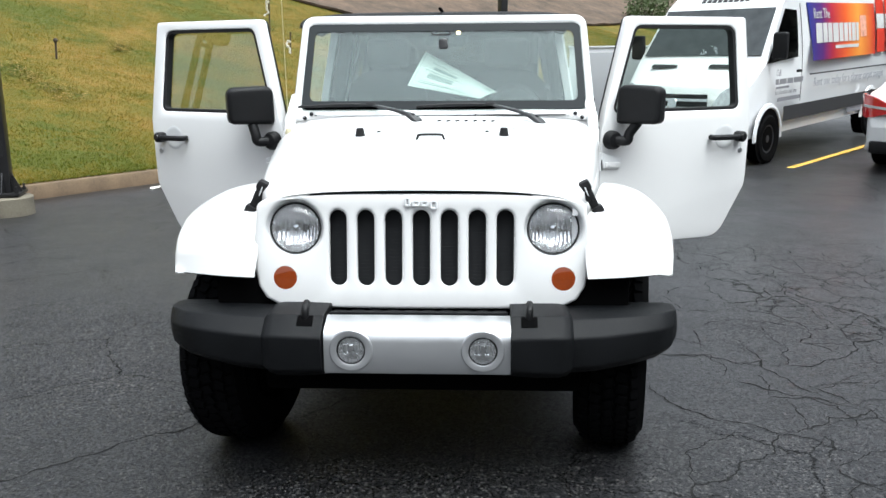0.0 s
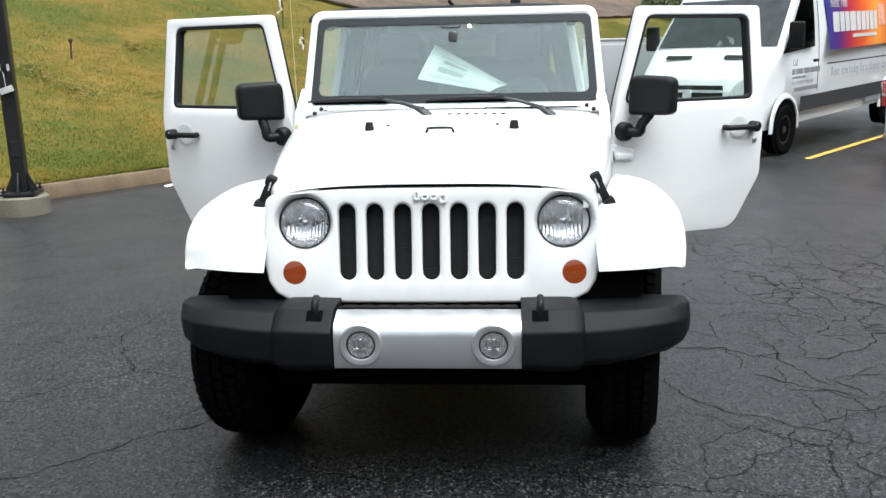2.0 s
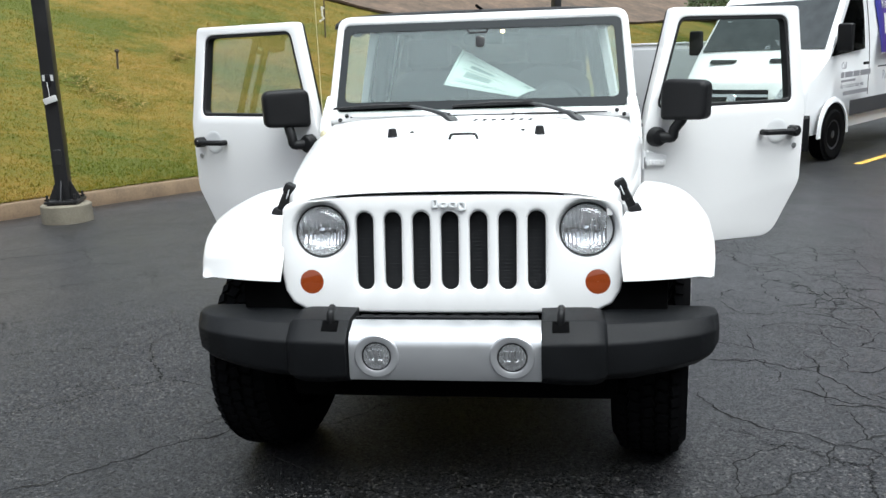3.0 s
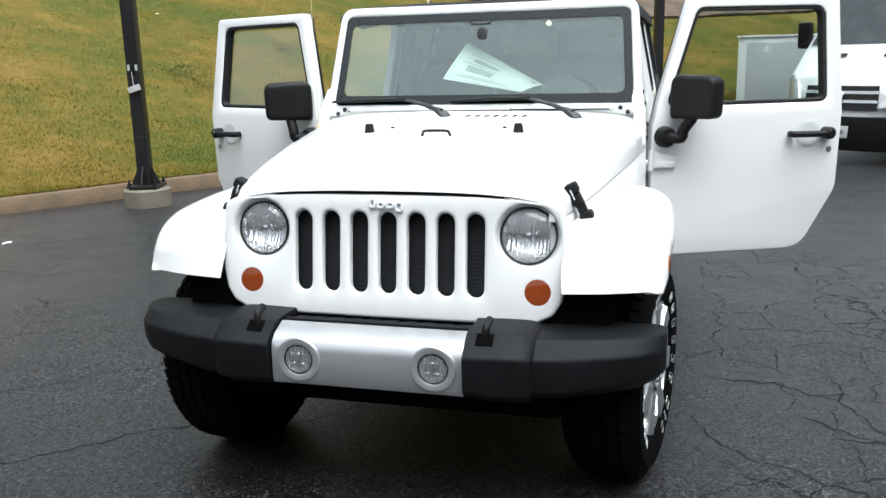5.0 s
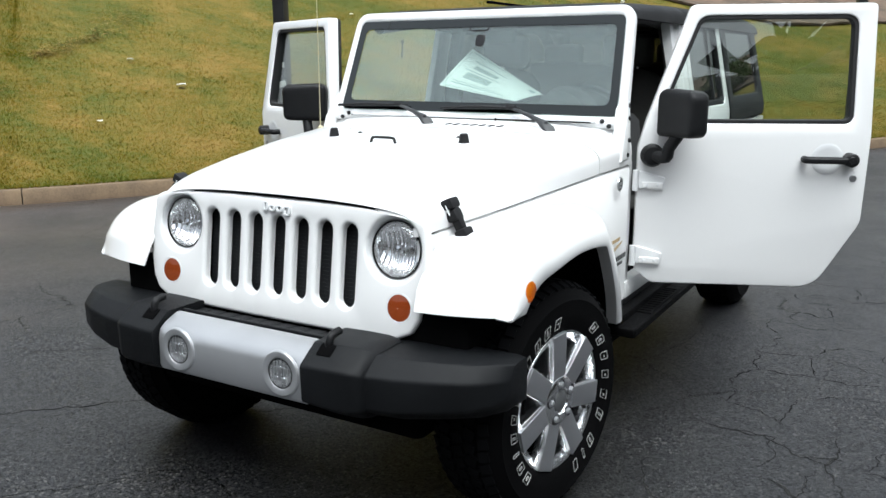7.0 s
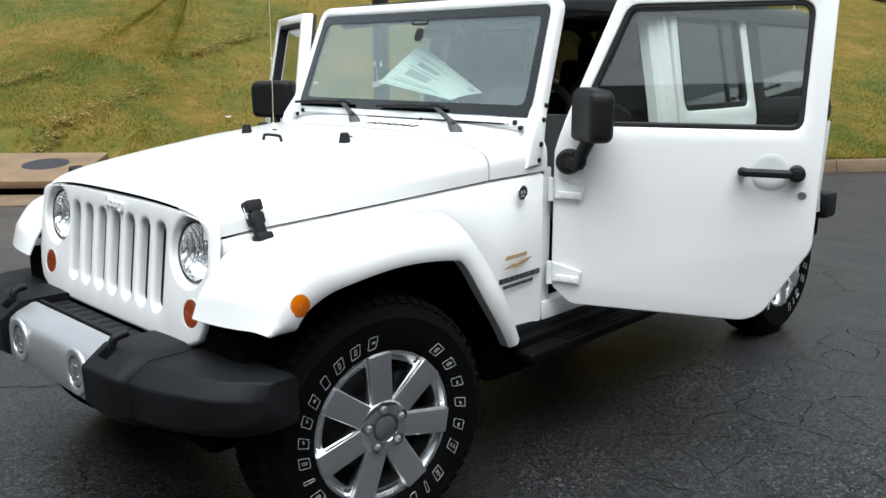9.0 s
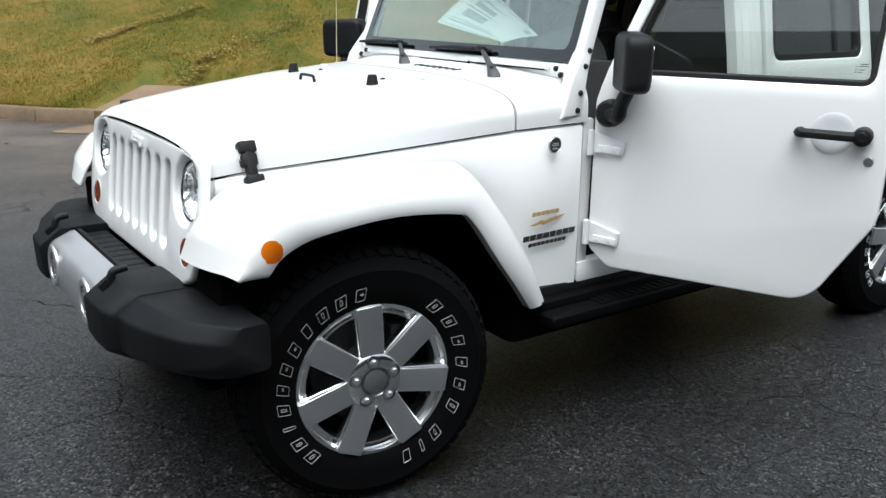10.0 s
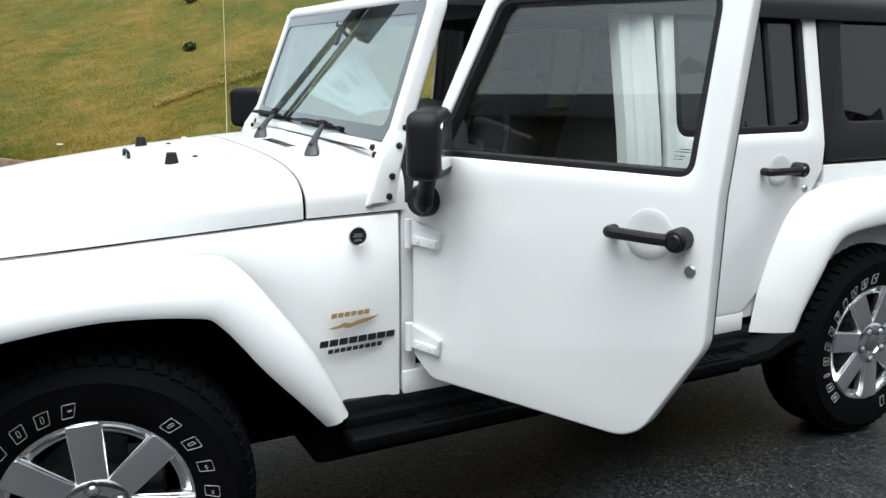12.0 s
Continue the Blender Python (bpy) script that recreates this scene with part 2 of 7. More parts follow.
hardtop_black = surf("black_hardtop_grain", (0.010, 0.0105, 0.0115), 0.6, vary=0.2, spec=0.3, bump=0.4, bump_scale=600)
seat_cloth = surf("grey_seat_cloth", (0.085, 0.082, 0.078), 0.9, vary=0.25, bump=0.4, bump_scale=900)
dash_plastic = surf("dark_grey_dashboard_plastic", (0.055, 0.055, 0.056), 0.7, vary=0.15, bump=0.2)
radiator_black = surf("black_radiator_fins", (0.016, 0.017, 0.019), 0.6, vary=0.3, spec=0.3)
amber = glass("amber_lamp_lens", (0.90, 0.27, 0.006), 1.2)
amber_dark = glass("brownish_amber_lens", (0.40, 0.085, 0.020), 1.2)
lamp_bowl = surf("dimpled_lamp_bowl", (0.70, 0.71, 0.72), 0.16, metal=0.95, vary=0.3, scale=60, bump=0.5, bump_scale=90)
letter_white = surf("white_tyre_lettering", (0.52, 0.52, 0.51), 0.6, vary=0.08)
clear = glass("clear_lamp_glass", (0.96, 0.97, 0.98), 1.2)
screen_glass = glass("windshield_glass", (0.86, 0.93, 0.905), 2.0, 1.6, 3.0, (0.90, 1.0, 0.985), haze=0.065)
car_glass = glass("car_window_glass", (0.88, 0.93, 0.90), 1.9, 1.6)
tint_glass = glass("dark_tinted_glass", (0.22, 0.23, 0.23), 1.8)
frit = glass("black_glass_border", (0.0, 0.0, 0.0), 2.0, 1.6, 3.0, (0.92, 1.0, 1.0))
antenna_cream = surf("cream_antenna_sleeve", (0.50, 0.45, 0.30), 0.5, vary=0.1)
gold = surf("gold_badge", (0.42, 0.29, 0.13), 0.4, metal=0.3, vary=0.1)
badge_black = surf("black_badge", (0.015, 0.015, 0.015), 0.3)
badge_grey = surf("grey_badge_ring", (0.45, 0.46, 0.47), 0.3, metal=0.8)
cap_grey = surf("grey_wheel_cap", (0.20, 0.205, 0.21), 0.35, metal=0.7, vary=0.2)
lamp_glow = glow("warm_dome_lamp", (1.0, 0.70, 0.36), 18.0)

# ---- ground: asphalt lot, kerb and grass bank ----
def asphalt_material():
    m = bpy.data.materials.new("wet_cracked_asphalt")
    m.use_nodes = True
    n, l = m.node_tree.nodes, m.node_tree.links
    b = n["Principled BSDF"]
    co = n.new("ShaderNodeTexCoord")

    def noise_tex(scale, detail=4, rough=0.6):
        t = n.new("ShaderNodeTexNoise")
        t.inputs["Scale"].default_value, t.inputs["Detail"].default_value, t.inputs["Roughness"].default_value = scale, detail, rough
        l.new(co.outputs["Object"], t.inputs["Vector"])
        return t.outputs["Fac"]

    def remap(src, a, c, lo, hi):
        r = n.new("ShaderNodeMapRange")
        for k, v in zip(("From Min", "From Max", "To Min", "To Max"), (a, c, lo, hi)):
            r.inputs[k].default_value = v
        l.new(src, r.inputs["Value"])
        return r.outputs["Result"]

    def op(kind, a, c):
        r = n.new("ShaderNodeMath")
        r.operation = kind
        for i, v in enumerate((a, c)):
            if isinstance(v, (int, float)):
                r.inputs[i].default_value = v
            else:
                l.new(v, r.inputs[i])
        return r.outputs[0]

    # cracks: cell edges of two sizes, bent by noise, where the lot is worn
    warp = n.new("ShaderNodeTexNoise")
    warp.inputs["Scale"].default_value, warp.inputs["Detail"].default_value = 5.0, 5
    l.new(co.outputs["Object"], warp.inputs["Vector"])
    shift = n.new("ShaderNodeMix")
    shift.data_type, shift.blend_type = "RGBA", "LINEAR_LIGHT"
    shift.inputs["Factor"].default_value = 0.07
    l.new(co.outputs["Object"], shift.inputs["A"])
    l.new(warp.outputs["Color"], shift.inputs["B"])
    jag = n.new("ShaderNodeTexNoise")
    jag.inputs["Scale"].default_value, jag.inputs["Detail"].default_value, jag.inputs["Roughness"].default_value = 34.0, 4, 0.7
    l.new(co.outputs["Object"], jag.inputs["Vector"])
    ragged = n.new("ShaderNodeMix")
    ragged.data_type, ragged.blend_type = "RGBA", "LINEAR_LIGHT"
    ragged.inputs["Factor"].default_value = 0.022
    l.new(shift.outputs["Result"], ragged.inputs["A"])
    l.new(jag.outputs["Color"], ragged.inputs["B"])

    def cells(scale, width):
        v = n.new("ShaderNodeTexVoronoi")
        v.feature = "DISTANCE_TO_EDGE"
        v.inputs["Scale"].default_value = scale
        l.new(ragged.outputs["Result"], v.inputs["Vector"])
        return remap(v.outputs["Distance"], 0.0, width * scale, 1.0, 0.0)

    split = n.new("ShaderNodeSeparateXYZ")
    l.new(co.outputs["Object"], split.inputs[0])
    worn = noise_tex(0.35, 3)
    east = remap(split.outputs["X"], 0.6, 2.2, 0.0, 0.35)
    wear = op("ADD", worn, east)
    net = op("MULTIPLY", op("MAXIMUM", cells(3.2, 0.0058), op("MULTIPLY", cells(8.0, 0.0034), remap(noise_tex(1.3, 3), 0.45, 0.55, 0.0, 0.9))), remap(wear, 0.68, 0.80, 0.0, 1.0))
    net = op("MULTIPLY", net, remap(split.outputs["Y"], 2.2, 4.2, 1.0, 0.12))
    long_net = op("MULTIPLY", cells(1.1, 0.0045), remap(noise_tex(0.7, 2), 0.42, 0.52, 0.0, 0.85))
    crack = op("MAXIMUM", net, long_net)
    # stones of the mix
    grain = op("ADD", op("MULTIPLY", noise_tex(42, 5, 0.7), 0.26), op("MULTIPLY", noise_tex(260, 4, 0.75), 0.74))
    stone = n.new("ShaderNodeTexVoronoi")
    stone.inputs["Scale"].default_value = 125
    l.new(co.outputs["Object"], stone.inputs["Vector"])
    patch = noise_tex(0.55, 5)
    each = n.new("ShaderNodeSeparateColor")
    l.new(stone.outputs["Color"], each.inputs[0])
    coarse = n.new("ShaderNodeTexVoronoi")
    coarse.inputs["Scale"].default_value = 62
    l.new(co.outputs["Object"], coarse.inputs["Vector"])
    lump = n.new("ShaderNodeSeparateColor")
    l.new(coarse.outputs["Color"], lump.inputs[0])
    mixed = op("MULTIPLY", remap(each.outputs[1], 0.0, 1.0, 0.10, 2.2), remap(lump.outputs[1], 0.0, 1.0, 0.6, 1.4))
    tone = op("MULTIPLY", op("MULTIPLY", remap(grain, 0.40, 0.62, 0.0, 2.0), remap(patch, 0.3, 0.7, 0.6, 1.35)), mixed)
    ramp = n.new("ShaderNodeMix")
    ramp.data_type = "RGBA"
    ramp.inputs["A"].default_value, ramp.inputs["B"].default_value = (0.0016, 0.0017, 0.0021, 1), (0.0195, 0.0203, 0.0235, 1)
    l.new(remap(tone, 0.1, 2.2, 0.0, 1.0), ramp.inputs["Factor"])
    # pale single stones
    pale = n.new("ShaderNodeMix")
    pale.data_type = "RGBA"
    pale.inputs["B"].default_value = (0.15, 0.145, 0.14, 1)
    l.new(ramp.outputs["Result"], pale.inputs["A"])
    sel = n.new("ShaderNodeSeparateColor")
    l.new(stone.outputs["Color"], sel.inputs[0])
    l.new(op("MULTIPLY", remap(sel.outputs[0], 0.87, 0.95, 0.0, 0.7), remap(patch, 0.35, 0.6, 0.2, 1.0)), pale.inputs["Factor"])
    # brown dirt washed out near the drain
    dirt = n.new("ShaderNodeMix")
    dirt.data_type = "RGBA"
    dirt.inputs["B"].default_value = (0.105, 0.080, 0.066, 1)
    l.new(pale.outputs["Result"], dirt.inputs["A"])
    d0 = n.new("ShaderNodeVectorMath")
    d0.operation = "DISTANCE"
    d0.inputs[1].default_value = (-8.3, 0.0, 0.0)
    l.new(co.outputs["Object"], d0.inputs[0])
    l.new(op("MULTIPLY", remap(d0.outputs["Value"], 1.5, 6.0, 1.0, 0.0), remap(noise_tex(0.9, 4), 0.30, 0.62, 0.15, 0.95)), dirt.inputs["Factor"])
    dark = n.new("ShaderNodeMix")
    dark.data_type = "RGBA"
    dark.inputs["B"].default_value = (0.006, 0.006, 0.006, 1)
    l.new(dirt.outputs["Result"], dark.inputs["A"])
    l.new(crack, dark.inputs["Factor"])
    l.new(dark.outputs["Result"], b.inputs["Base Color"])
    # damp film: lower roughness in patches
    l.new(op("ADD", remap(patch, 0.35, 0.65, 0.31, 0.47), remap(grain, 0.3, 0.7, -0.05, 0.12)), b.inputs["Roughness"])
    l.new(op("MULTIPLY", op("MULTIPLY", remap(grain, 0.42, 0.64, 0.04, 0.70), remap(crack, 0.0, 1.0, 1.0, 0.05)), remap(each.outputs[2], 0.0, 1.0, 0.15, 2.0)), b.inputs["Specular IOR Level"])
    b.inputs["Coat IOR"].default_value, b.inputs["Coat Roughness"].default_value = 1.33, 0.34
    l.new(op("MULTIPLY", remap(patch, 0.35, 0.65, 0.75, 0.35), remap(crack, 0.0, 1.0, 1.0, 0.1)), b.inputs["Coat Weight"])
    height = op("SUBTRACT", op("ADD", op("MULTIPLY", grain, 1.0), op("MULTIPLY", stone.outputs["Distance"], -0.5)), op("MULTIPLY", crack, 2.4))
    bp = n.new("ShaderNodeBump")
    bp.inputs["Strength"].default_value, bp.inputs["Distance"].default_value = 1.0, 0.0030
    l.new(height, bp.inputs["Height"])
    l.new(bp.outputs["Normal"], b.inputs["Normal"])
    return m


asphalt = asphalt_material()
concrete = surf("weathered_concrete", (0.205, 0.140, 0.084), 0.85, vary=0.3, scale=4, fine=45, bump=0.8, bump_scale=90, other=(0.10, 0.068, 0.042))
concrete_grey = surf("grey_cast_concrete", (0.21, 0.19, 0.145), 0.85, scale=5, fine=60, bump=0.7, bump_scale=110, other=(0.11, 0.095, 0.07))
slab_brown = surf("stained_brown_concrete", (0.25, 0.16, 0.09), 0.85, scale=2.5, fine=50, bump=0.5, bump_scale=120, other=(0.12, 0.08, 0.05))
yellow_paint = surf("worn_yellow_road_paint", (0.60, 0.36, 0.06), 0.7, vary=0.2, scale=9, fine=90)

def lot_z(x, y):
    """The lot rises a little beyond the car, towards the far bays."""
    u = 0.654 * x + 0.756 * y - 8.6
    return 0.0 if u <= 0 else (0.006 * u * u if u < 2.5 else 0.0375 + 0.03 * (min(u, 40) - 2.5))


steps = [-900, -300, -120, -60, *range(-40, 61, 2), 120, 300, 900]
ground = part("ground", loft([[(x, y, lot_z(x, y)) for x in steps] for y in steps]), asphalt, angle=80)
tagged(ground, "damp dark grey cracked asphalt parking lot", "ground", kind="structure")

# the kerb line, from the far left to the far right
KERB = spline([(-60, -26, 0), (-30, -11.5, 0), (-17.5, -4.4, 0), (-11.9, -1.05, 0), (-10.5, -0.32, 0), (-8.85, 0.62, 0), (-7.45, 1.85, 0), (-6.5, 3.0, 0), (-5.85, 4.1, 0), (-4.85, 5.65, 0), (-3.85, 7.05, 0), (2.1, 15.0, 0), (12, 28.2, 0), (36, 60, 0)], 8)


def arc_lengths(line):
    s = [0.0]
    for a, b in zip(line, line[1:]):
        s.append(s[-1] + (b - a).length)
    return np.array(s)


KERB_S = arc_lengths(KERB)
KERB_XY = np.array([(p.x, p.y) for p in KERB])


def kerb_point(s):
    return np.array([np.interp(s, KERB_S, KERB_XY[:, 0]), np.interp(s, KERB_S, KERB_XY[:, 1])])


def kerb_normal(s):
    d = kerb_point(s + 0.8) - kerb_point(s - 0.8)
    d /= np.linalg.norm(d)
    return np.array([-d[1], d[0]])


def nearest_s(x, y):
    ss = np.linspace(0, KERB_S[-1], 2000)
    pts = np.stack([np.interp(ss, KERB_S, KERB_XY[:, 0]), np.interp(ss, KERB_S, KERB_XY[:, 1])], 1)
    return float(ss[np.argmin(((pts - (x, y)) ** 2).sum(1))])


DRAIN_S = nearest_s(-7.5, 1.87)
S0 = nearest_s(-4.85, 5.75)

# kerb stones, about 3 m each, with an open joint; the drain takes the place of one
kerb = tagged(new("kerb"), "worn brownish concrete kerb along the grass", "kerb", kind="structure")
KERB_PROFILE = [(0.0, 0.0), (0.012, 0.135), (0.03, 0.160), (0.15, 0.165), (0.16, 0.15), (0.16, -0.05)]


def kerb_stone(s_a, s_b):
    rows = []
    for s in np.linspace(s_a, s_b, 7):
        p, nn = kerb_point(s), kerb_normal(s)
        rows.append([(p[0] + nn[0] * o, p[1] + nn[1] * o, z + lot_z(*p)) for o, z in KERB_PROFILE])
    return loft(rows, caps=True)


s = 4.0
while s < KERB_S[-1] - 5:
    e = s + 3.0
    if not (s < DRAIN_S + 0.66 and e > DRAIN_S - 0.66):
        part("kerb_stone", kerb_stone(s + 0.006, e - 0.006), concrete, kerb)
    else:
        if s < DRAIN_S - 0.71:
            part("kerb_stone", kerb_stone(s + 0.006, DRAIN_S - 0.72), concrete, kerb)
        if e > DRAIN_S + 0.71:
            part("kerb_stone", kerb_stone(DRAIN_S + 0.72, e - 0.006), concrete, kerb)
    s = e


def drain_dip(s, d, z):
    """The bank is cut down to make room for the drain's slab."""
    k = np.clip(np.maximum((np.abs(s - DRAIN_S) - 0.74) / 0.45, (d - 1.32) / 0.5), 0.0, 1.0)
    k = k * k * (3 - 2 * k)
    return z * k + np.minimum(z, 0.05 + 0.14 * d) * (1 - k)


def bank_height(s, d):
    """Height of the grass bank at d metres behind the kerb."""
    crest = 10.2
    dd = min(d, crest)
    z = 0.15 + 0.235 * dd + 0.0095 * dd * dd
    if d > crest:
        z += 0.03 * (d - crest)
    bumps = 0.05 * noise.noise(Vector((s * 0.35, d * 0.35, 3.0))) + 0.025 * noise.noise(Vector((s * 1.1, d * 1.1, 9.0)))
    return float(drain_dip(s, d, z + bumps * min(1.0, d / 0.8))) + lot_z(*kerb_point(s))


def bank_place(s, d):
    p, nn = kerb_point(s), kerb_normal(s)
    return (p[0] + nn[0] * d, p[1] + nn[1] * d, bank_height(s, d))


def grass_material(name, blade):
    m = bpy.data.materials.new(name)
    m.use_nodes = True
    n, l = m.node_tree.nodes, m.node_tree.links
    b = n["Principled BSDF"]
    b.inputs["Roughness"].default_value = 0.75
    b.inputs["Specular IOR Level"].default_value = 0.25
    geo = n.new("ShaderNodeNewGeometry")
    cols = [(0.047, 0.055, 0.006), (0.088, 0.068, 0.009), (0.138, 0.088, 0.020)]
    if not blade:
        cols = [tuple(1.45 * v for v in q) for q in cols]
    a = n.new("ShaderNodeTexNoise")
    a.inputs["Scale"].default_value, a.inputs["Detail"].default_value, a.inputs["Roughness"].default_value = 0.45, 6, 0.65
    stretch = n.new("ShaderNodeMapping")
    stretch.inputs["Rotation"].default_value = (0, 0, radians(-52))
    stretch.inputs["Scale"].default_value = (0.6, 1.3, 1.0)
    l.new(geo.outputs["Position"], stretch.inputs["Vector"])
    l.new(stretch.outputs["Vector"], a.inputs["Vector"])
    c = n.new("ShaderNodeTexNoise")
    c.inputs["Scale"].default_value, c.inputs["Detail"].default_value = 9.0, 4
    l.new(geo.outputs["Position"], c.inputs["Vector"])
    add = n.new("ShaderNodeMath")
    add.operation = "MULTIPLY_ADD"
    add.inputs[1].default_value = 0.35
    l.new(c.outputs["Fac"], add.inputs[0])
    l.new(a.outputs["Fac"], add.inputs[2])
    tuft = n.new("ShaderNodeTexNoise")
    tuft.inputs["Scale"].default_value, tuft.inputs["Detail"].default_value = 2.3, 5
    l.new(geo.outputs["Position"], tuft.inputs["Vector"])
    spread = n.new("ShaderNodeMath")
    spread.operation = "MULTIPLY_ADD"
    spread.inputs[1].default_value = 0.42
    l.new(tuft.outputs["Fac"], spread.inputs[0])
    l.new(add.outputs[0], spread.inputs[2])
    centre = n.new("ShaderNodeMath")
    centre.operation = "SUBTRACT"
    centre.inputs[1].default_value = 0.21
    l.new(spread.outputs[0], centre.inputs[0])
    src = centre.outputs[0]
    if blade:
        more = n.new("ShaderNodeMath")
        more.operation = "MULTIPLY_ADD"
        more.inputs[1].default_value = 0.22
        l.new(geo.outputs["Random Per Island"], more.inputs[0])
        l.new(src, more.inputs[2])
        sub = n.new("ShaderNodeMath")
        sub.operation = "SUBTRACT"
        sub.inputs[1].default_value = 0.11
        l.new(more.outputs[0], sub.inputs[0])
        src = sub.outputs[0]
    ramp = n.new("ShaderNodeValToRGB")
    e = ramp.color_ramp.elements
    e[0].position, e[0].color = 0.54, (*cols[0], 1)
    e[1].position, e[1].color = 0.92, (*cols[2], 1)
    ramp.color_ramp.elements.new(0.97).color = (0.15, 0.095, 0.04, 1)
    mid = ramp.color_ramp.elements.new(0.71)
    mid.color = (*cols[1], 1)
    l.new(src, ramp.inputs["Fac"])
    l.new(ramp.outputs["Color"], b.inputs["Base Color"])
    bp = n.new("ShaderNodeBump")
    bp.inputs["Strength"].default_value, bp.inputs["Distance"].default_value = 0.8, 0.03
    fine = n.new("ShaderNodeTexNoise")
    fine.inputs["Scale"].default_value, fine.inputs["Detail"].default_value = 40, 4
    l.new(geo.outputs["Position"], fine.inputs["Vector"])
    if blade:
        thin, lit, both = (n.new(k) for k in ("ShaderNodeBsdfTranslucent", "ShaderNodeBsdfDiffuse", "ShaderNodeMixShader"))
        more_light = n.new("ShaderNodeHueSaturation")
        more_light.inputs["Value"].default_value = 1.6
        l.new(ramp.outputs["Color"], more_light.inputs["Color"])
        l.new(more_light.outputs["Color"], thin.inputs["Color"])
        l.new(more_light.outputs["Color"], lit.inputs["Color"])
        l.new(lit.outputs[0], both.inputs[1])
        l.new(thin.outputs[0], both.inputs[2])
        l.new(both.outputs[0], n["Material Output"].inputs["Surface"])
    if not blade:
        l.new(fine.outputs["Fac"], bp.inputs["Height"])
        l.new(bp.outputs["Normal"], b.inputs["Normal"])
    return m


turf = grass_material("autumn_turf", False)
blade_mat = grass_material("autumn_grass_blades", True)
mulch_mat = surf("brown_leaf_mulch", (0.15, 0.10, 0.07), 0.95, scale=1.4, fine=7, bump=1.0, bump_scale=14, other=(0.03, 0.024, 0.016))
S_END = KERB_S[-1] - 4
rows = []
for d in [0.12, 0.2, 0.4, 0.7, 1.0, 1.3, 1.5, 1.8, *np.arange(2.2, 10.3, 0.45), 10.8, 12, 16, 30, 80]:
    rows.append([bank_place(q, d) for q in np.arange(5, S_END, 0.35)])
bank = part("grass_bank", loft(rows), turf, angle=80)
tagged(bank, "sloping bank of green and straw-coloured autumn grass", "grass bank", kind="structure")


def blades(count, s_range, d_range, size):
    """Grass blades as single triangles, thicker towards the kerb."""
    rng = np.random.default_rng(7)
    q = rng.uniform(*s_range, count)
    d = d_range[0] + (d_range[1] - d_range[0]) * rng.uniform(0, 1, count) ** 1.35
    ok = (np.abs(q - DRAIN_S) > 0.82) | (d > 1.4)
    q, d = q[ok], d[ok]
    table_s = np.arange(s_range[0] - 1, s_range[1] + 1, 0.25)
    px = np.array([kerb_point(v) for v in table_s])
    pn = np.array([kerb_normal(v) for v in table_s])
    x = np.interp(q, table_s, px[:, 0]) + np.interp(q, table_s, pn[:, 0]) * d
    y = np.interp(q, table_s, px[:, 1]) + np.interp(q, table_s, pn[:, 1]) * d
    dd = np.minimum(d, 10.2)
    z = 0.15 + 0.235 * dd + 0.0095 * dd * dd + 0.03 * np.maximum(d - 10.2, 0)
    bump = np.array([0.05 * noise.noise(Vector((a * 0.35, c * 0.35, 3.0))) + 0.025 * noise.noise(Vector((a * 1.1, c * 1.1, 9.0))) for a, c in zip(q, d)])
    z = drain_dip(q, d, z + bump * np.minimum(1.0, d / 0.8)) - 0.006
    n = len(x)
    z = z + np.interp(q, table_s, [lot_z(*v) for v in px])
    h = size * rng.uniform(0.5, 1.4, n)
    a = rng.uniform(0, math.tau, n)
    w = 0.0038 + 0.0034 * rng.random(n)
    lean = rng.uniform(0.2, 1.1, n) * h
    b = rng.uniform(0, math.tau, n)
    co = np.empty((n, 3, 3))
    co[:, 0] = np.stack([x - np.cos(a) * w, y - np.sin(a) * w, z], 1)
    co[:, 1] = np.stack([x + np.cos(a) * w, y + np.sin(a) * w, z], 1)
    co[:, 2] = np.stack([x + np.cos(b) * lean, y + np.sin(b) * lean, z + h], 1)
    up_z = np.cross(co[:, 1] - co[:, 0], co[:, 2] - co[:, 0])[:, 2]
    co[up_z < 0] = co[up_z < 0][:, [1, 0, 2]]
    me = bpy.data.meshes.new("grass")
    me.vertices.add(3 * n)
    me.vertices.foreach_set("co", co.ravel())
    me.loops.add(3 * n)
    me.loops.foreach_set("vertex_index", np.arange(3 * n))
    me.polygons.add(n)
    me.polygons.foreach_set("loop_start", np.arange(0, 3 * n, 3))
    me.polygons.foreach_set("loop_total", np.full(n, 3))
    me.update()
    up = np.tile((0.0, 0.0, 1.0), (3 * n, 1))
    up[:, :2] += rng.normal(0, 0.12, (3 * n, 2))
    me.normals_split_custom_set(up / np.linalg.norm(up, axis=1)[:, None])
    me.materials.append(blade_mat)
    return me


grass = part("grass", blades(980000, (S0 - 24, S0 + 24), (0.1, 12.5), 0.028), blade_mat)
tagged(grass, "short autumn grass blades on the bank", "grass", kind="stuff")

# storm drain: a concrete slab with a dark throat under it, and an apron
drain = thing("storm_drain", "brownish concrete storm drain slab with dark open throat", "storm drain")
p, nn = kerb_point(DRAIN_S), kerb_normal(DRAIN_S)
dd = np.array([nn[1], -nn[0]])
DM = axes((p[0], p[1], 0), (dd[0], dd[1], 0), (nn[0], nn[1], 0), (0, 0, 1))
part("slab", moved(moved(plate([rounded([(-0.71, -0.02), (0.71, -0.02), (0.71, 1.3), (-0.71, 1.3)], 0.03)], 0.09, 0.012), Matrix.Translation((0, 0, 0.135))), DM @ pose(0, 0, 0, 8, 0, 0)), slab_brown, drain)
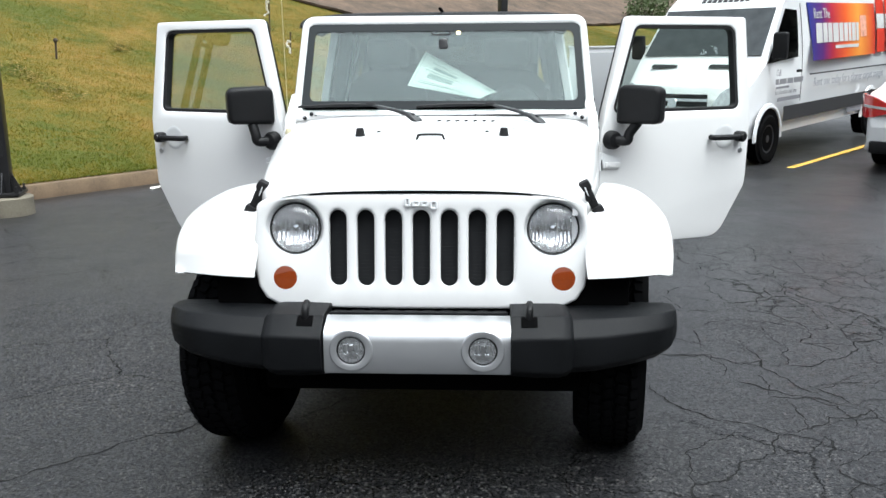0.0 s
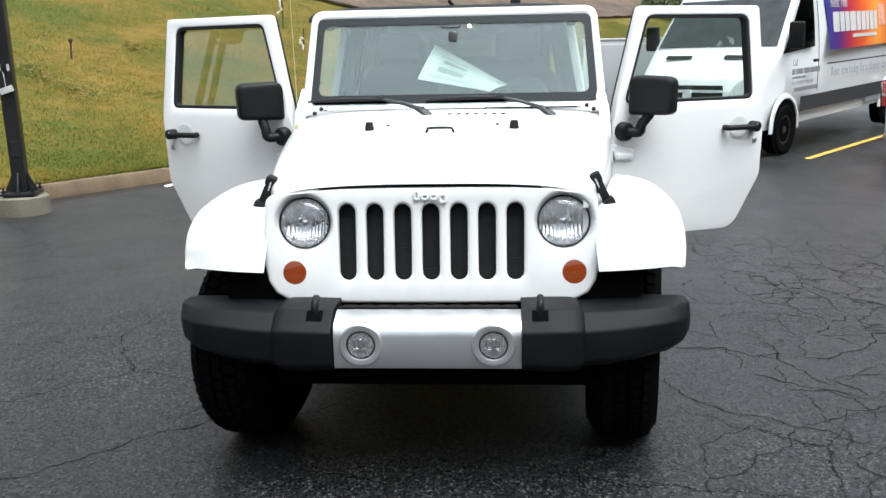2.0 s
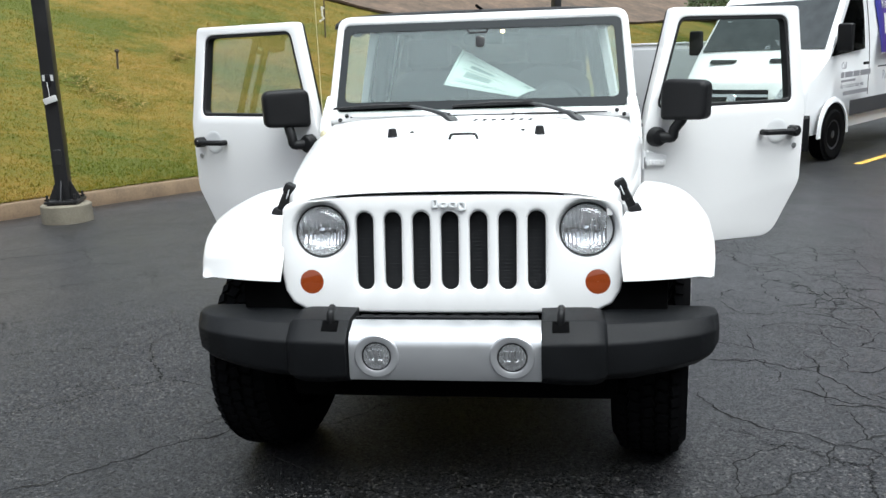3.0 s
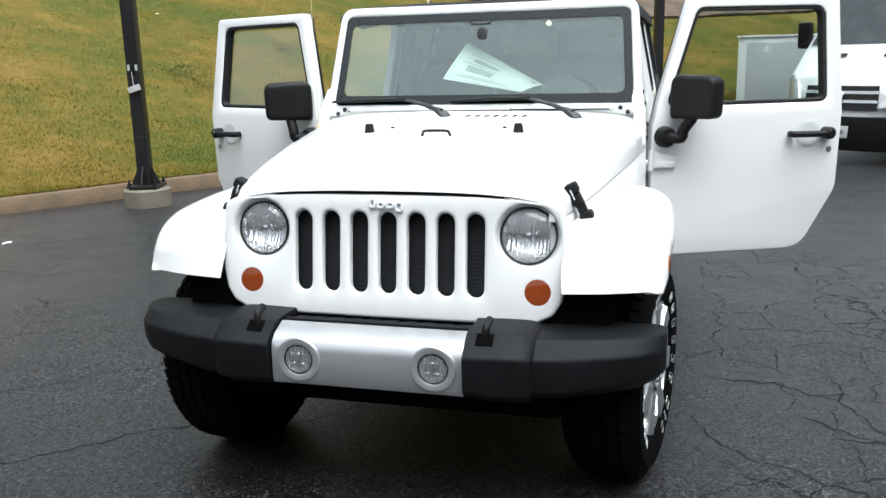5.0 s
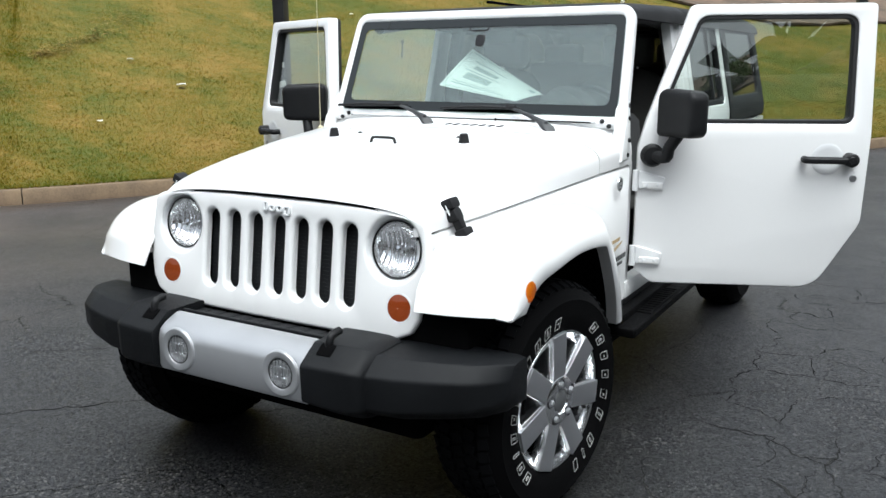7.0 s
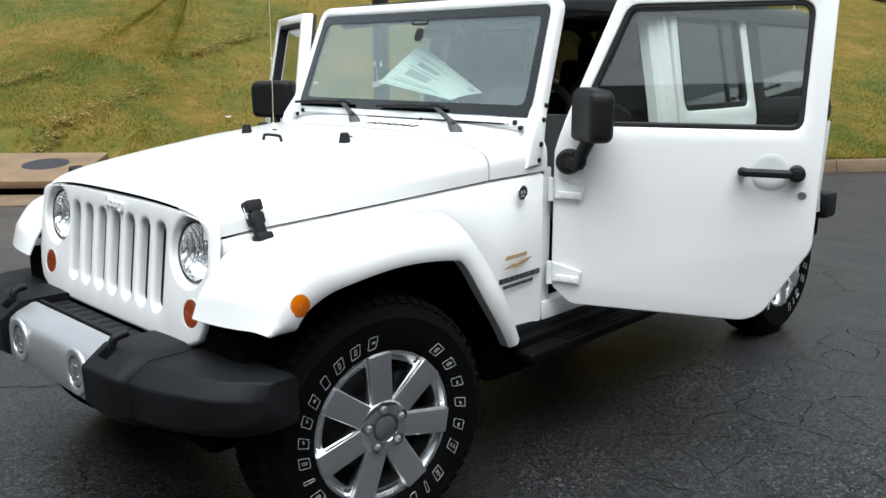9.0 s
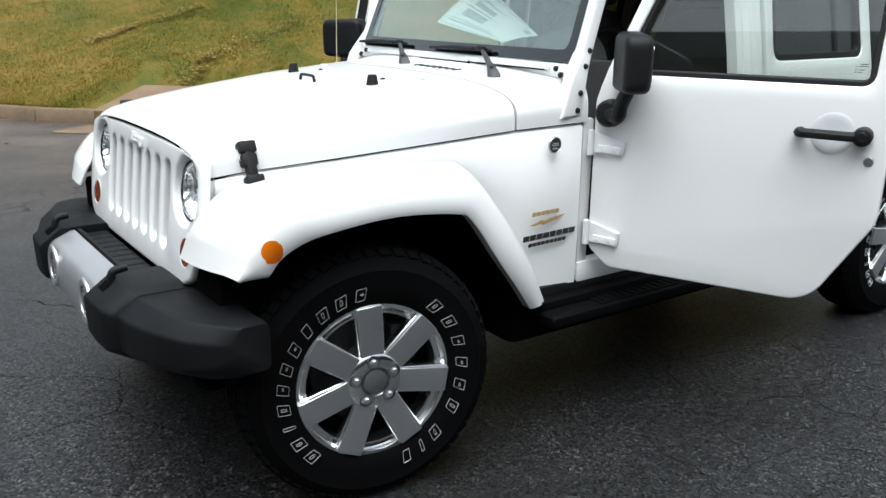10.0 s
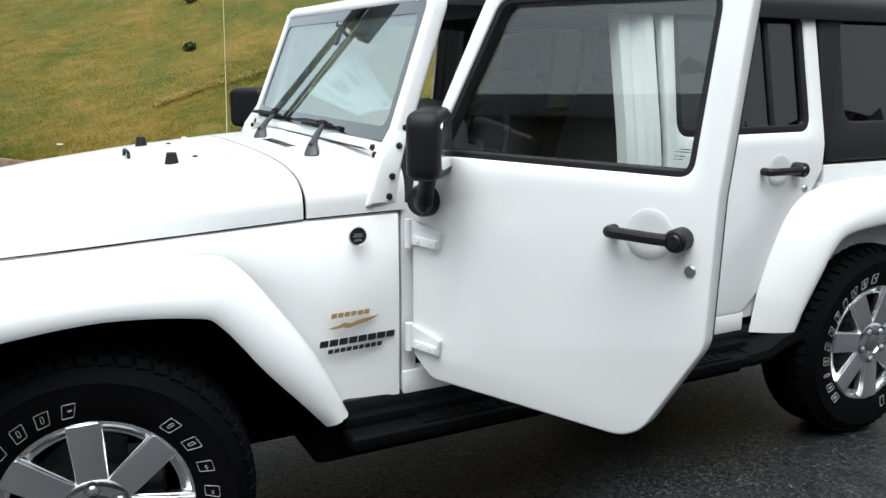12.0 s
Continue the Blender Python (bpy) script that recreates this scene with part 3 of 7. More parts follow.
# Solid block; its near-black colour stands in for shade in the opening.
part("throat", moved(box((0, 0.25, 0.03), (1.22, 0.4, 0.12)), DM), dark_void, drain, "near-black block painted as the shaded opening under the slab")
part("cheek", moved(box((-0.66, 0.3, 0.045), (0.1, 0.6, 0.09), 0.01), DM), concrete, drain)
part("cheek", moved(box((0.66, 0.3, 0.045), (0.1, 0.6, 0.09), 0.01), DM), concrete, drain)
part("apron", moved(plate([rounded([(-0.86, -0.75), (0.86, -0.75), (0.66, 0.0), (-0.66, 0.0)], 0.1)], 0.016, 0.003), DM @ pose(0, 0, 0.006)), concrete, drain)
part("cover", moved(lathe([(0.001, 0.0), (0.27, 0.0), (0.30, -0.03)], 32), DM @ pose(0.15, 0.7, 0.281, 8, 0, 0) @ pose(0, 0, 0, 0, -90, 0)), dark_metal, drain, "dark iron manhole cover")

# bay lines by the van
def bay_line(a, b, width=0.1):
    a, b = Vector((*a, lot_z(*a) + 0.008)), Vector((*b, lot_z(*b) + 0.008))
    d = (b - a).normalized()
    nrm = Vector((-d.y, d.x, 0)) * width / 2
    rows = []
    for k in np.linspace(0, 1, 30):
        q = a.lerp(b, k)
        j = 0.004 * noise.noise(q * 9)
        rows.append([q - nrm * (1 + j * 10), q + nrm * (1 - j * 10)])
    bm = loft(rows)
    return thick(bm, -0.002)


line = part("bay_line", bay_line((4.4, 8.43), (7.35, 11.75)), yellow_paint)
tagged(line, "worn yellow painted parking bay line", "road marking", kind="structure")

# ---- the white off-road car ----
car = thing("off_road_car", "white four-door off-road car with front doors open and black hardtop", "car")

# body lines: y runs backwards from the front axle
SEAM_X = [(-0.36, 0.545), (-0.24, 0.592), (0.0, 0.642), (0.3, 0.695), (0.61, 0.745), (0.9, 0.772), (4.0, 0.772)]
SEAM_Z = [(-0.36, 0.992), (-0.24, 1.012), (0.61, 1.082), (0.9, 1.092)]
TOP_Z = [(-0.375, 1.062), (-0.365, 1.082), (-0.34, 1.098), (-0.25, 1.118), (0.0, 1.155), (0.3, 1.192), (0.61, 1.218), (0.80, 1.232), (0.84, 1.240), (0.87, 1.262), (0.90, 1.280)]


def right_side(y):
    """How far the car's right side draws in towards the windshield."""
    return 1.0 - 0.026 * min(1.0, max(0.0, y + 0.1))


def hood_row(y, drop=0.0, p=4.2, n=26):
    w, zs, zt = interp(y, SEAM_X), interp(y, SEAM_Z), interp(y, TOP_Z) - drop
    out = []
    for k in range(-n, n + 1):
        a = abs(k) / n * math.pi / 2
        x = w * math.sin(a) ** (2 / p) if a else 0.0
        z = zs + (zt - zs) * max(math.cos(a), 0.0) ** (2 / p) - 0.012 * (x / w) ** 2
        out.append((x if k >= 0 else -x * right_side(y), y, z))
    return out


hood_ys = [-0.372, -0.365, -0.352, -0.335, -0.31, -0.27, -0.2, -0.1, 0, 0.1, 0.2, 0.3, 0.4, 0.5, 0.57, 0.603]
hood = part("hood", thick(loft([hood_row(y) for y in hood_ys]), 0.018), white_paint, car, angle=50)
part("hood_gap", loft([[(x * 0.985, y, z - 0.012) for x, y, z in hood_row(y)] for y in (-0.37, -0.3, 0.0, 0.3, 0.6, 0.62)]), dark_void, car)
cowl = part("cowl", thick(loft([hood_row(y) for y in (0.612, 0.66, 0.74, 0.80, 0.84, 0.875, 0.90)]), 0.018), white_paint, car, angle=50)


def on_hood(x, y):
    row = hood_row(y, n=40)
    return float(np.interp(x, [q[0] for q in row], [q[2] for q in row]))


# side panels between hood seam, flares and doors
def panel_bottom(y):
    return interp(y, [(-0.42, 0.76), (-0.3, 0.87), (-0.1, 0.92), (0.25, 0.93), (0.40, 0.88), (0.53, 0.74), (0.66, 0.52), (0.9, 0.51)])


for m, sd in BOTH:
    rows = []
    for y in np.linspace(-0.36, 0.880, 40):
        x, zt, zb = interp(y, SEAM_X) * (1.0 if sd > 0 else right_side(y)), interp(y, SEAM_Z) - 0.0175, panel_bottom(y) - 0.03 if y < 0.66 else 0.512
        rows.append([(x - 0.012, y, zt), (x, y, zt - 0.008), (x + 0.003, y, (zt + zb) / 2), (x, y, zb)])
    part("fender_panel", moved(thick(loft(rows), 0.02), m), white_paint, car, angle=60)

# flares: three rails from the front corner over the wheel to the tail
LIP = [(0.868, -0.397, 0.772), (0.880, -0.318, 0.775), (0.887, -0.283, 0.820), (0.893, -0.225, 0.852), (0.904, -0.15, 0.872), (0.905, 0.05, 0.889), (0.903, 0.26, 0.870), (0.897, 0.33, 0.836), (0.885, 0.445, 0.690), (0.862, 0.545, 0.575), (0.836, 0.625, 0.480)]
EDGE = [(0.871, -0.402, 0.785), (0.882, -0.378, 0.850), (0.883, -0.335, 0.902), (0.880, -0.275, 0.940), (0.880, -0.17, 0.964), (0.876, 0.05, 0.980), (0.873, 0.26, 0.972), (0.870, 0.360, 0.932), (0.862, 0.50, 0.780), (0.850, 0.605, 0.635), (0.838, 0.684, 0.492)]
ROOT = [(0.576, -0.452, 0.775), (0.570, -0.424, 0.835), (0.575, -0.365, 0.915), (0.586, -0.300, 0.958), (0.616, -0.20, 0.982), (0.668, 0.05, 0.998), (0.718, 0.29, 0.992), (0.748, 0.40, 0.968), (0.766, 0.525, 0.815), (0.770, 0.625, 0.665), (0.772, 0.70, 0.500)]


def rail(pts, seg):
    head = [Vector(pts[0]).lerp(Vector(pts[1]), k / seg) for k in range(seg)]
    return head + spline(pts[1:], seg)


def flare_mesh(lip, edge, root, seg=5):
    rows = []
    for k, (a, b, c) in enumerate(zip(*(rail(q, seg) for q in (lip, edge, root)))):
        a, b, c = Vector(a), Vector(b), Vector(c)
        soft_start = min(1.0, 0.05 + k / 5)
        up = (b - a).normalized() * 0.012 * soft_start
        near_c, near_a = b + (c - b) * 0.16, b + (a - b) * 0.24
        soft = b + ((c - b).normalized() + (a - b).normalized()) * 0.010
        inner = a + Vector((-0.05, 0, 0)) + up * 0.3
        swell = Vector((0, -0.75, 0.55 * soft_start)) * 0.024 * min(1.0, max(0.0, (-0.12 - b.y) / 0.2))
        rows.append([c, c.lerp(b, 0.2) + up * 0.4 + swell * 0.6, c.lerp(b, 0.4) + up * 0.7 + swell, c.lerp(b, 0.65) + up * 0.6 + swell * 0.9, near_c + swell * 0.45, soft, near_a, a.lerp(b, 0.45) + Vector((0.004, 0, 0)), a + up, a + Vector((-0.008, 0, 0)), inner])
    return loft(rows)


def liner_mesh(lip, depth=0.5):
    rows = []
    for a in spline(lip[1:], 5):
        rows.append([(a.x - 0.012, a.y, a.z + 0.004), (a.x - 0.2, a.y, a.z + 0.03), (a.x - depth, a.y, a.z + 0.01)])
    return loft(rows)


for m, sd in BOTH:
    part("front_flare", moved(thick(flare_mesh(LIP, EDGE, ROOT), 0.006), m), white_paint, car, angle=55)
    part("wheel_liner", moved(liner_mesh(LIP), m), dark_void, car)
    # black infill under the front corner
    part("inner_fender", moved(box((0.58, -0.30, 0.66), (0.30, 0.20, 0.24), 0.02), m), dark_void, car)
    mk = part("side_marker", moved(lathe([(0.001, 0.006), (0.022, 0.005), (0.031, 0.002), (0.033, -0.012)], 28), m @ pose(0.8848, -0.314, 0.845, 0, -1, -8)), amber, car, "round amber side marker lamp")
    mk.visible_shadow = False
    part("bowl", moved(lathe([(0.0315, -0.001), (0.027, -0.016), (0.016, -0.024), (0.009, -0.026), (0.007, -0.010), (0.001, -0.008)], 12), m @ pose(0.8848, -0.314, 0.845, 0, -1, -8)), lamp_bowl, mk)

# grille: a leaning plate with seven slots and two lamp openings
def superell(w, z0, z1, p, n=14):
    return [(w * math.sin(a) ** (2 / p) if a else 0.0, z0 + (z1 - z0) * max(math.cos(a), 0) ** (2 / p)) for a in np.linspace(0, math.pi / 2, n)]


G0 = 0.655
half = superell(0.578, 0.985 - G0, 1.061 - G0, 4.4) + [(0.588, 0.88 - G0), (0.585, 0.80 - G0), (0.572, 0.735 - G0), (0.545, 0.692 - G0), (0.50, 0.668 - G0), (0.44, 0.658 - G0)] + [(x, 0.655 - G0 + 0.003 * (x / 0.4) ** 2) for x in (0.38, 0.33, 0.28, 0.23, 0.18, 0.13, 0.08, 0.04, 0.0)]
outline = half + [(-x, z) for x, z in half[-2:0:-1]]
GM = axes((0, -0.425, G0), (1, 0, 0), (0, 0.135, 0.991), (0, -0.991, 0.135))
slots = [slot(0.0975 * k + 0.003, 0.735 - G0, 1.003 - G0, 0.060) for k in range(-3, 4)]
LAMP_Z, SIG_Z = 0.938, 0.765
LAMPS = {1: 0.462, -1: 0.442}
SIGNALS = {1: 0.497, -1: 0.476}
holes = slots + [oval(sx * LAMPS[sx], LAMP_Z - G0, 0.0995, 0.0995, 40) for sx in (-1, 1)]
grille = part("grille", moved(panel(outline, holes, 0.030, 0.013), GM), white_paint, car, "white grille with seven upright slots")
for sd in (1, -1):
    rim_pts = [(x, z) for x, z in outline if x * sd > 0.40 and z < 0.15]
    if rim_pts:
        rim_pts.sort(key=lambda q: math.atan2(q[1] - 0.15, abs(q[0]) - 0.40))
        part("return_wall", moved(thick(loft([[(x * f, z + (0.002 if f < 1 else 0.0), w_) for x, z in rim_pts] for f, w_ in ((0.999, -0.022), (0.996, -0.06), (0.990, -0.095))]), 0.004), GM), white_paint, grille)
part("radiator", moved(joined(box((0, 0.20, -0.058), (0.67, 0.36, 0.01)), *[box((0, 0.04 + 0.0125 * k, -0.0525), (0.66, 0.004, 0.003)) for k in range(27)]), GM), radiator_black, grille, "black radiator fins behind the slots")
part("grille_back", moved(box((0, 0.2, -0.115), (1.10, 0.38, 0.02)), GM), dark_void, grille)


def wordmark(size=1.0):
    """A raised maker's mark, as four plain rounded shapes."""
    shapes = []
    x = 0.0
    for w, h, dz in ((0.022, 0.034, 0.002), (0.027, 0.024, -0.003), (0.027, 0.024, -0.003), (0.027, 0.034, -0.008)):
        o = rounded([(x, dz - h / 2), (x + w, dz - h / 2), (x + w, dz + h / 2), (x, dz + h / 2)], 0.009, 4)
        i = rounded([(x + 0.008, dz - h / 2 + 0.008), (x + w - 0.008, dz - h / 2 + 0.008), (x + w - 0.008, dz + h / 2 - 0.008), (x + 0.008, dz + h / 2 - 0.008)], 0.003, 3)
        shapes.append(plate([o, i], 0.010, 0.002))
        x += w + 0.004
    bm = joined(*shapes)
    return moved(bm, Matrix.Scale(size, 4) @ pose(-x / 2, 0, 0))


part("emblem", moved(wordmark(), GM @ pose(0.005, 1.029 - G0, 0.005)), white_edge, grille, "small raised white emblem")

def fluted(name, base, flutes):
    """A bright reflector or lens with upright flutes and small facets."""
    m = surf(name, base, 0.14, metal=0.9, vary=0.14, scale=60, fine=300)
    n, l = m.node_tree.nodes, m.node_tree.links
    co, wave, cells, add, bp = (n.new(k) for k in ("ShaderNodeTexCoord", "ShaderNodeTexWave", "ShaderNodeTexVoronoi", "ShaderNodeMath", "ShaderNodeBump"))
    wave.inputs["Scale"].default_value, wave.inputs["Distortion"].default_value = flutes, 1.2
    cells.inputs["Scale"].default_value = 75
    for t in (wave, cells):
        l.new(co.outputs["Object"], t.inputs["Vector"])
    add.operation, add.inputs[1].default_value = "MULTIPLY_ADD", 0.35
    l.new(cells.outputs["Distance"], add.inputs[0])
    l.new(wave.outputs["Fac"], add.inputs[2])
    bp.inputs["Strength"].default_value, bp.inputs["Distance"].default_value = 1.0, 0.0032
    l.new(add.outputs[0], bp.inputs["Height"])
    l.new(bp.outputs["Normal"], n["Principled BSDF"].inputs["Normal"])
    return m


facet = fluted("fluted_lamp_reflector", (0.90, 0.91, 0.92), 24)
for m, sd in BOTH:
    LM = m @ GM @ pose(LAMPS[sd], LAMP_Z - G0, -0.011) @ Matrix.Scale(0.945, 4)
    T = pose(0, 0, 0, 0, -90, 0)  # turns the lathe's axis towards the front
    hl = part("headlight", moved(lathe([(0.1062, 0.006), (0.1045, 0.000), (0.1000, -0.008), (0.0965, -0.016), (0.0925, -0.018), (0.0925, -0.04), (0.112, -0.04)], 48), LM @ T), white_edge, car, "round headlight with clear glass")
    part("retaining_ring", moved(lathe([(0.0965, -0.018), (0.0955, -0.010), (0.0915, -0.007), (0.0895, -0.014)], 48), LM @ T), black_gloss, hl)
    part("lens", moved(lathe([(0.0895, -0.014), (0.080, -0.004), (0.060, 0.006), (0.03, 0.012), (0.001, 0.013)], 48), LM @ T), clear, hl).visible_shadow = False
    part("reflector", moved(lathe([(0.0895, -0.016), (0.085, -0.034), (0.06, -0.059), (0.03, -0.074), (0.001, -0.076)], 36), LM @ T), facet, hl, "faceted bright reflector")
    part("bulb", moved(lathe([(0.001, -0.018), (0.012, -0.021), (0.015, -0.030), (0.013, -0.036), (0.007, -0.040), (0.007, -0.076)], 20), LM @ T), chrome, hl)
    sg = part("turn_signal", moved(lathe([(0.001, 0.007), (0.028, 0.006), (0.041, 0.001), (0.0445, -0.008)], 36), m @ GM @ pose(SIGNALS[sd], SIG_Z - G0, 0) @ T), amber_dark, car, "round amber turn signal")
    sg.visible_shadow = False
    part("bowl", moved(lathe([(0.0425, -0.003), (0.038, -0.022), (0.026, -0.034), (0.012, -0.040), (0.010, -0.014), (0.001, -0.010)], 14), m @ GM @ pose(SIGNALS[sd], SIG_Z - G0, 0) @ T), lamp_bowl, sg)
    part("rim", moved(lathe([(0.044, -0.004), (0.0465, 0.001), (0.050, -0.004)], 36), m @ GM @ pose(SIGNALS[sd], SIG_Z - G0, 0) @ T), white_edge, sg)

# bumper: centre blocks, tapering ends, silver plate with fog lamps
def bumper_rows(sections, n=4):
    rows = []
    for x, prof in sections:
        pts = rounded(prof, 0.019, 4)
        rows.append([(x, y, z) for y, z in pts])
    return rows


def section(back, front, top, bottom, nose=0.042, drop=0.042):
    return [(back, top), (front + nose, top), (front, top - drop), (front + 0.004, bottom + 0.04), (front + 0.07, bottom), (back, bottom)]


bumper = part("front_bumper", loft(bumper_rows([(-0.30, section(-0.43, -0.606, 0.654, 0.482)), (0.30, section(-0.43, -0.606, 0.654, 0.482))]), closed=True, caps=True), bumper_plastic, car, "black plastic front bumper", angle=40)
for m, sd in BOTH:
    part("bumper_block", moved(loft(bumper_rows([(0.312, section(-0.42, -0.660, 0.680, 0.474, 0.074, 0.054)), (0.40, section(-0.42, -0.660, 0.683, 0.468, 0.074, 0.054)), (0.475, section(-0.42, -0.654, 0.683, 0.468, 0.074, 0.054)), (0.502, section(-0.42, -0.643, 0.678, 0.472, 0.072, 0.052)), (0.516, section(-0.41, -0.626, 0.666, 0.478, 0.066, 0.048))]), closed=True, caps=True), m), bumper_plastic, bumper, angle=40)
    part("bumper_end", moved(loft(bumper_rows([(0.50, section(-0.36, -0.624, 0.664, 0.474, 0.062, 0.046)), (0.60, section(-0.35, -0.613, 0.666, 0.478, 0.058, 0.045)), (0.72, section(-0.34, -0.582, 0.667, 0.492, 0.050)), (0.81, section(-0.34, -0.540, 0.666, 0.501)), (0.862, section(-0.33, -0.490, 0.663, 0.512)), (0.888, section(-0.33, -0.44, 0.657, 0.528, 0.03))]), closed=True, caps=True), m), bumper_plastic, bumper, angle=40)
    hook = [(0.370, -0.590, 0.628), (0.370, -0.591, 0.668), (0.371, -0.590, 0.690), (0.372, -0.583, 0.704), (0.373, -0.568, 0.709), (0.374, -0.545, 0.712)]
    part("tow_hook", moved(tube(spline(hook, 5), 0.0125, 12), m), black_plastic, bumper, "black steel tow hook")
    # Solid near-black box on the slope; its colour gives the slot's shade.
    part("hook_slot", moved(box((0, 0, 0), (0.054, 0.044, 0.012), 0.004), m @ pose(0.371, -0.604, 0.6650, 36, 0, 0)), dark_void, bumper)
part("pad_lip", box((0, -0.5265, 0.664), (0.604, 0.013, 0.025), 0.004), bumper_plastic, bumper)
part("step_pad", joined(box((0, -0.480, 0.645), (0.60, 0.10, 0.016), 0.006), *[box((0.062 * k - 0.28, -0.480, 0.652), (0.044, 0.09, 0.008), 0.003) for k in range(10)]), bumper_plastic, bumper, "black ribbed step pad")
PLATE = [(-0.534, 0.658), (-0.540, 0.670), (-0.554, 0.670), (-0.607, 0.648), (-0.628, 0.631), (-0.636, 0.602), (-0.638, 0.510), (-0.630, 0.495), (-0.566, 0.491)]
applique = part("silver_plate", thick(loft([[(x, y, z) for y, z in PLATE] for x in np.linspace(-0.306, 0.310, 12)]), 0.012), silver_paint, bumper, "satin silver bumper plate with two fog lamps", angle=40)
for m, sd in BOTH:
    FM = Matrix.Translation((0.002, 0, 0)) @ m @ axes((0.217, -0.637, 0.578), (0, -1, 0.04), (1, 0, 0), (0, 0.04, 1)) @ Matrix.Diagonal((0.55, 1, 1, 1))
    part("fog_shade", moved(lathe([(0.0475, 0.0052), (0.043, 0.0046)], 36), FM), black_gloss, applique)
    fog = part("fog_lamp", moved(lathe([(0.0725, -0.004), (0.0715, 0.006), (0.068, 0.0115), (0.062, 0.0125), (0.056, 0.0110), (0.0505, 0.0100), (0.0485, 0.0080), (0.0475, 0.002)], 44), FM), silver_paint, applique, "round fog lamp in a silver ring")
    part("fog_lens", moved(lathe([(0.047, 0.0042), (0.035, 0.0075), (0.001, 0.0090)], 36), FM), clear, fog).visible_shadow = False
    part("fog_bowl", moved(lathe([(0.047, 0.0045), (0.040, 0.003), (0.020, 0.0015), (0.001, 0.001)], 30), FM), facet, fog)
    part("fog_bulb", moved(joined(box((0.007, 0, 0), (0.006, 0.012, 0.040), 0.002), box((0.006, 0, -0.018), (0.006, 0.044, 0.012), 0.002)), FM), chrome, fog)
    for by in (-0.018, 0.018):
        part("bulb_shield", moved(box((0.006, by, 0.008), (0.004, 0.010, 0.022), 0.001), FM), badge_grey, fog)

# hood fittings
for m, sd in BOTH:
    zz = on_hood(0.305, 0.33)
    part("rubber_stop", moved(moved(lathe([(0.001, 0.034), (0.012, 0.034), (0.0155, 0.031), (0.0205, 0.004), (0.0225, -0.004)], 20), pose(0.305, 0.335, zz, 0, -90, 0)), m), black_rubber, car, "black rubber hood stop")
    part("hood_screw", moved(lathe([(0.001, 0.006), (0.008, 0.004), (0.010, -0.002)], 12), m @ pose(0.235, 0.42, on_hood(0.235, 0.42), 0, -90, 0)), black_rubber, car)
    part("washer_jet", moved(box((0.36, 0.50, on_hood(0.36, 0.5) + 0.004), (0.03, 0.018, 0.012), 0.004), m), white_edge, car)
    # latch: rubber strap, cup and base over the hood seam
    LX = interp(-0.24, SEAM_X)
    latch = part("hood_latch", moved(joined(box((-0.004, 0, 0.050), (0.040, 0.052, 0.034), 0.008), box((-0.002, 0, 0.002), (0.030, 0.030, 0.10), 0.008), box((-0.006, 0, 0.012), (0.036, 0.046, 0.036), 0.008), box((0.002, 0, -0.050), (0.042, 0.052, 0.032), 0.009)), m @ pose(LX + 0.014, -0.243, 1.022, 0, -26, 0)), black_rubber, car, "black rubber hood latch")
    part("latch_plate", moved(plate([rounded([(-0.028, -0.02), (0.036, -0.02), (0.036, 0.03), (-0.028, 0.03)], 0.02)], 0.004, 0.0015), m @ pose(LX - 0.006, -0.243, 1.045, 0, -24, 0) @ axes((0, 0, 0), (0, 1, 0), (0, 0, 1), (1, 0, 0))), white_edge, latch)
zf = on_hood(0, 0.24)
part("footman_loop", tube(spline([(-0.058, 0.243, zf - 0.004), (-0.052, 0.243, zf + 0.012), (-0.04, 0.243, zf + 0.020), (0.04, 0.243, zf + 0.020), (0.052, 0.243, zf + 0.012), (0.058, 0.243, zf - 0.004)], 4), 0.0055, 8), black_rubber, car, "black metal loop on the hood")
for k in range(7):
    x = 0.024 + 0.0415 * k
    tilt = math.degrees(math.atan2(on_hood(x, 0.755) - on_hood(x, 0.685), 0.07))
    # Thin near-black plates on the cowl draw the shade inside the vent slots.
    part("cowl_vent", moved(plate([rounded([(-0.012, -0.018), (0.003, -0.018), (0.012, 0.018), (-0.003, 0.018)], 0.004)], 0.004), pose(x - 0.01, 0.72, 0.5 * (on_hood(x, 0.755) + on_hood(x, 0.685)) + 0.0005, tilt, 0, 0)), dark_void, cowl)

# windshield frame, glass and wipers
WU = Vector((0, 0.355, 0.935))
WN = Vector((0, -0.935, 0.355))
WM = axes((0.022, 0.859, 1.268), (1, 0, 0), WU, WN)
outer = rounded([(-0.735, -0.045), (0.735, -0.045), (0.694, 0.484), (-0.694, 0.484)], [0.02, 0.02, 0.07, 0.07], 8)
inner = rounded([(-0.690, 0.004), (0.690, 0.004), (0.660, 0.437), (-0.660, 0.437)], [0.02, 0.02, 0.04, 0.04], 8)
wsf = part("windshield_frame", moved(plate([outer, inner], 0.06, 0.018, 3), WM @ pose(0, 0, -0.03)), white_paint, car, "white windshield frame")
part("windshield", moved(plate([rounded([(-0.691, 0.004), (0.691, 0.004), (0.663, 0.439), (-0.663, 0.439)], 0.03)], 0.005), WM @ pose(0, 0, -0.012)), screen_glass, wsf, "clear curved windshield glass").visible_shadow = False
hole = rounded([(-0.652, 0.048), (0.652, 0.048), (0.630, 0.400), (-0.630, 0.400)], 0.035, 6)
part("glass_border", moved(plate([rounded([(-0.690, 0.005), (0.690, 0.005), (0.662, 0.438), (-0.662, 0.438)], 0.03), hole], 0.002), WM @ pose(0, 0, -0.0075)), frit, wsf, "dark border band round the glass")
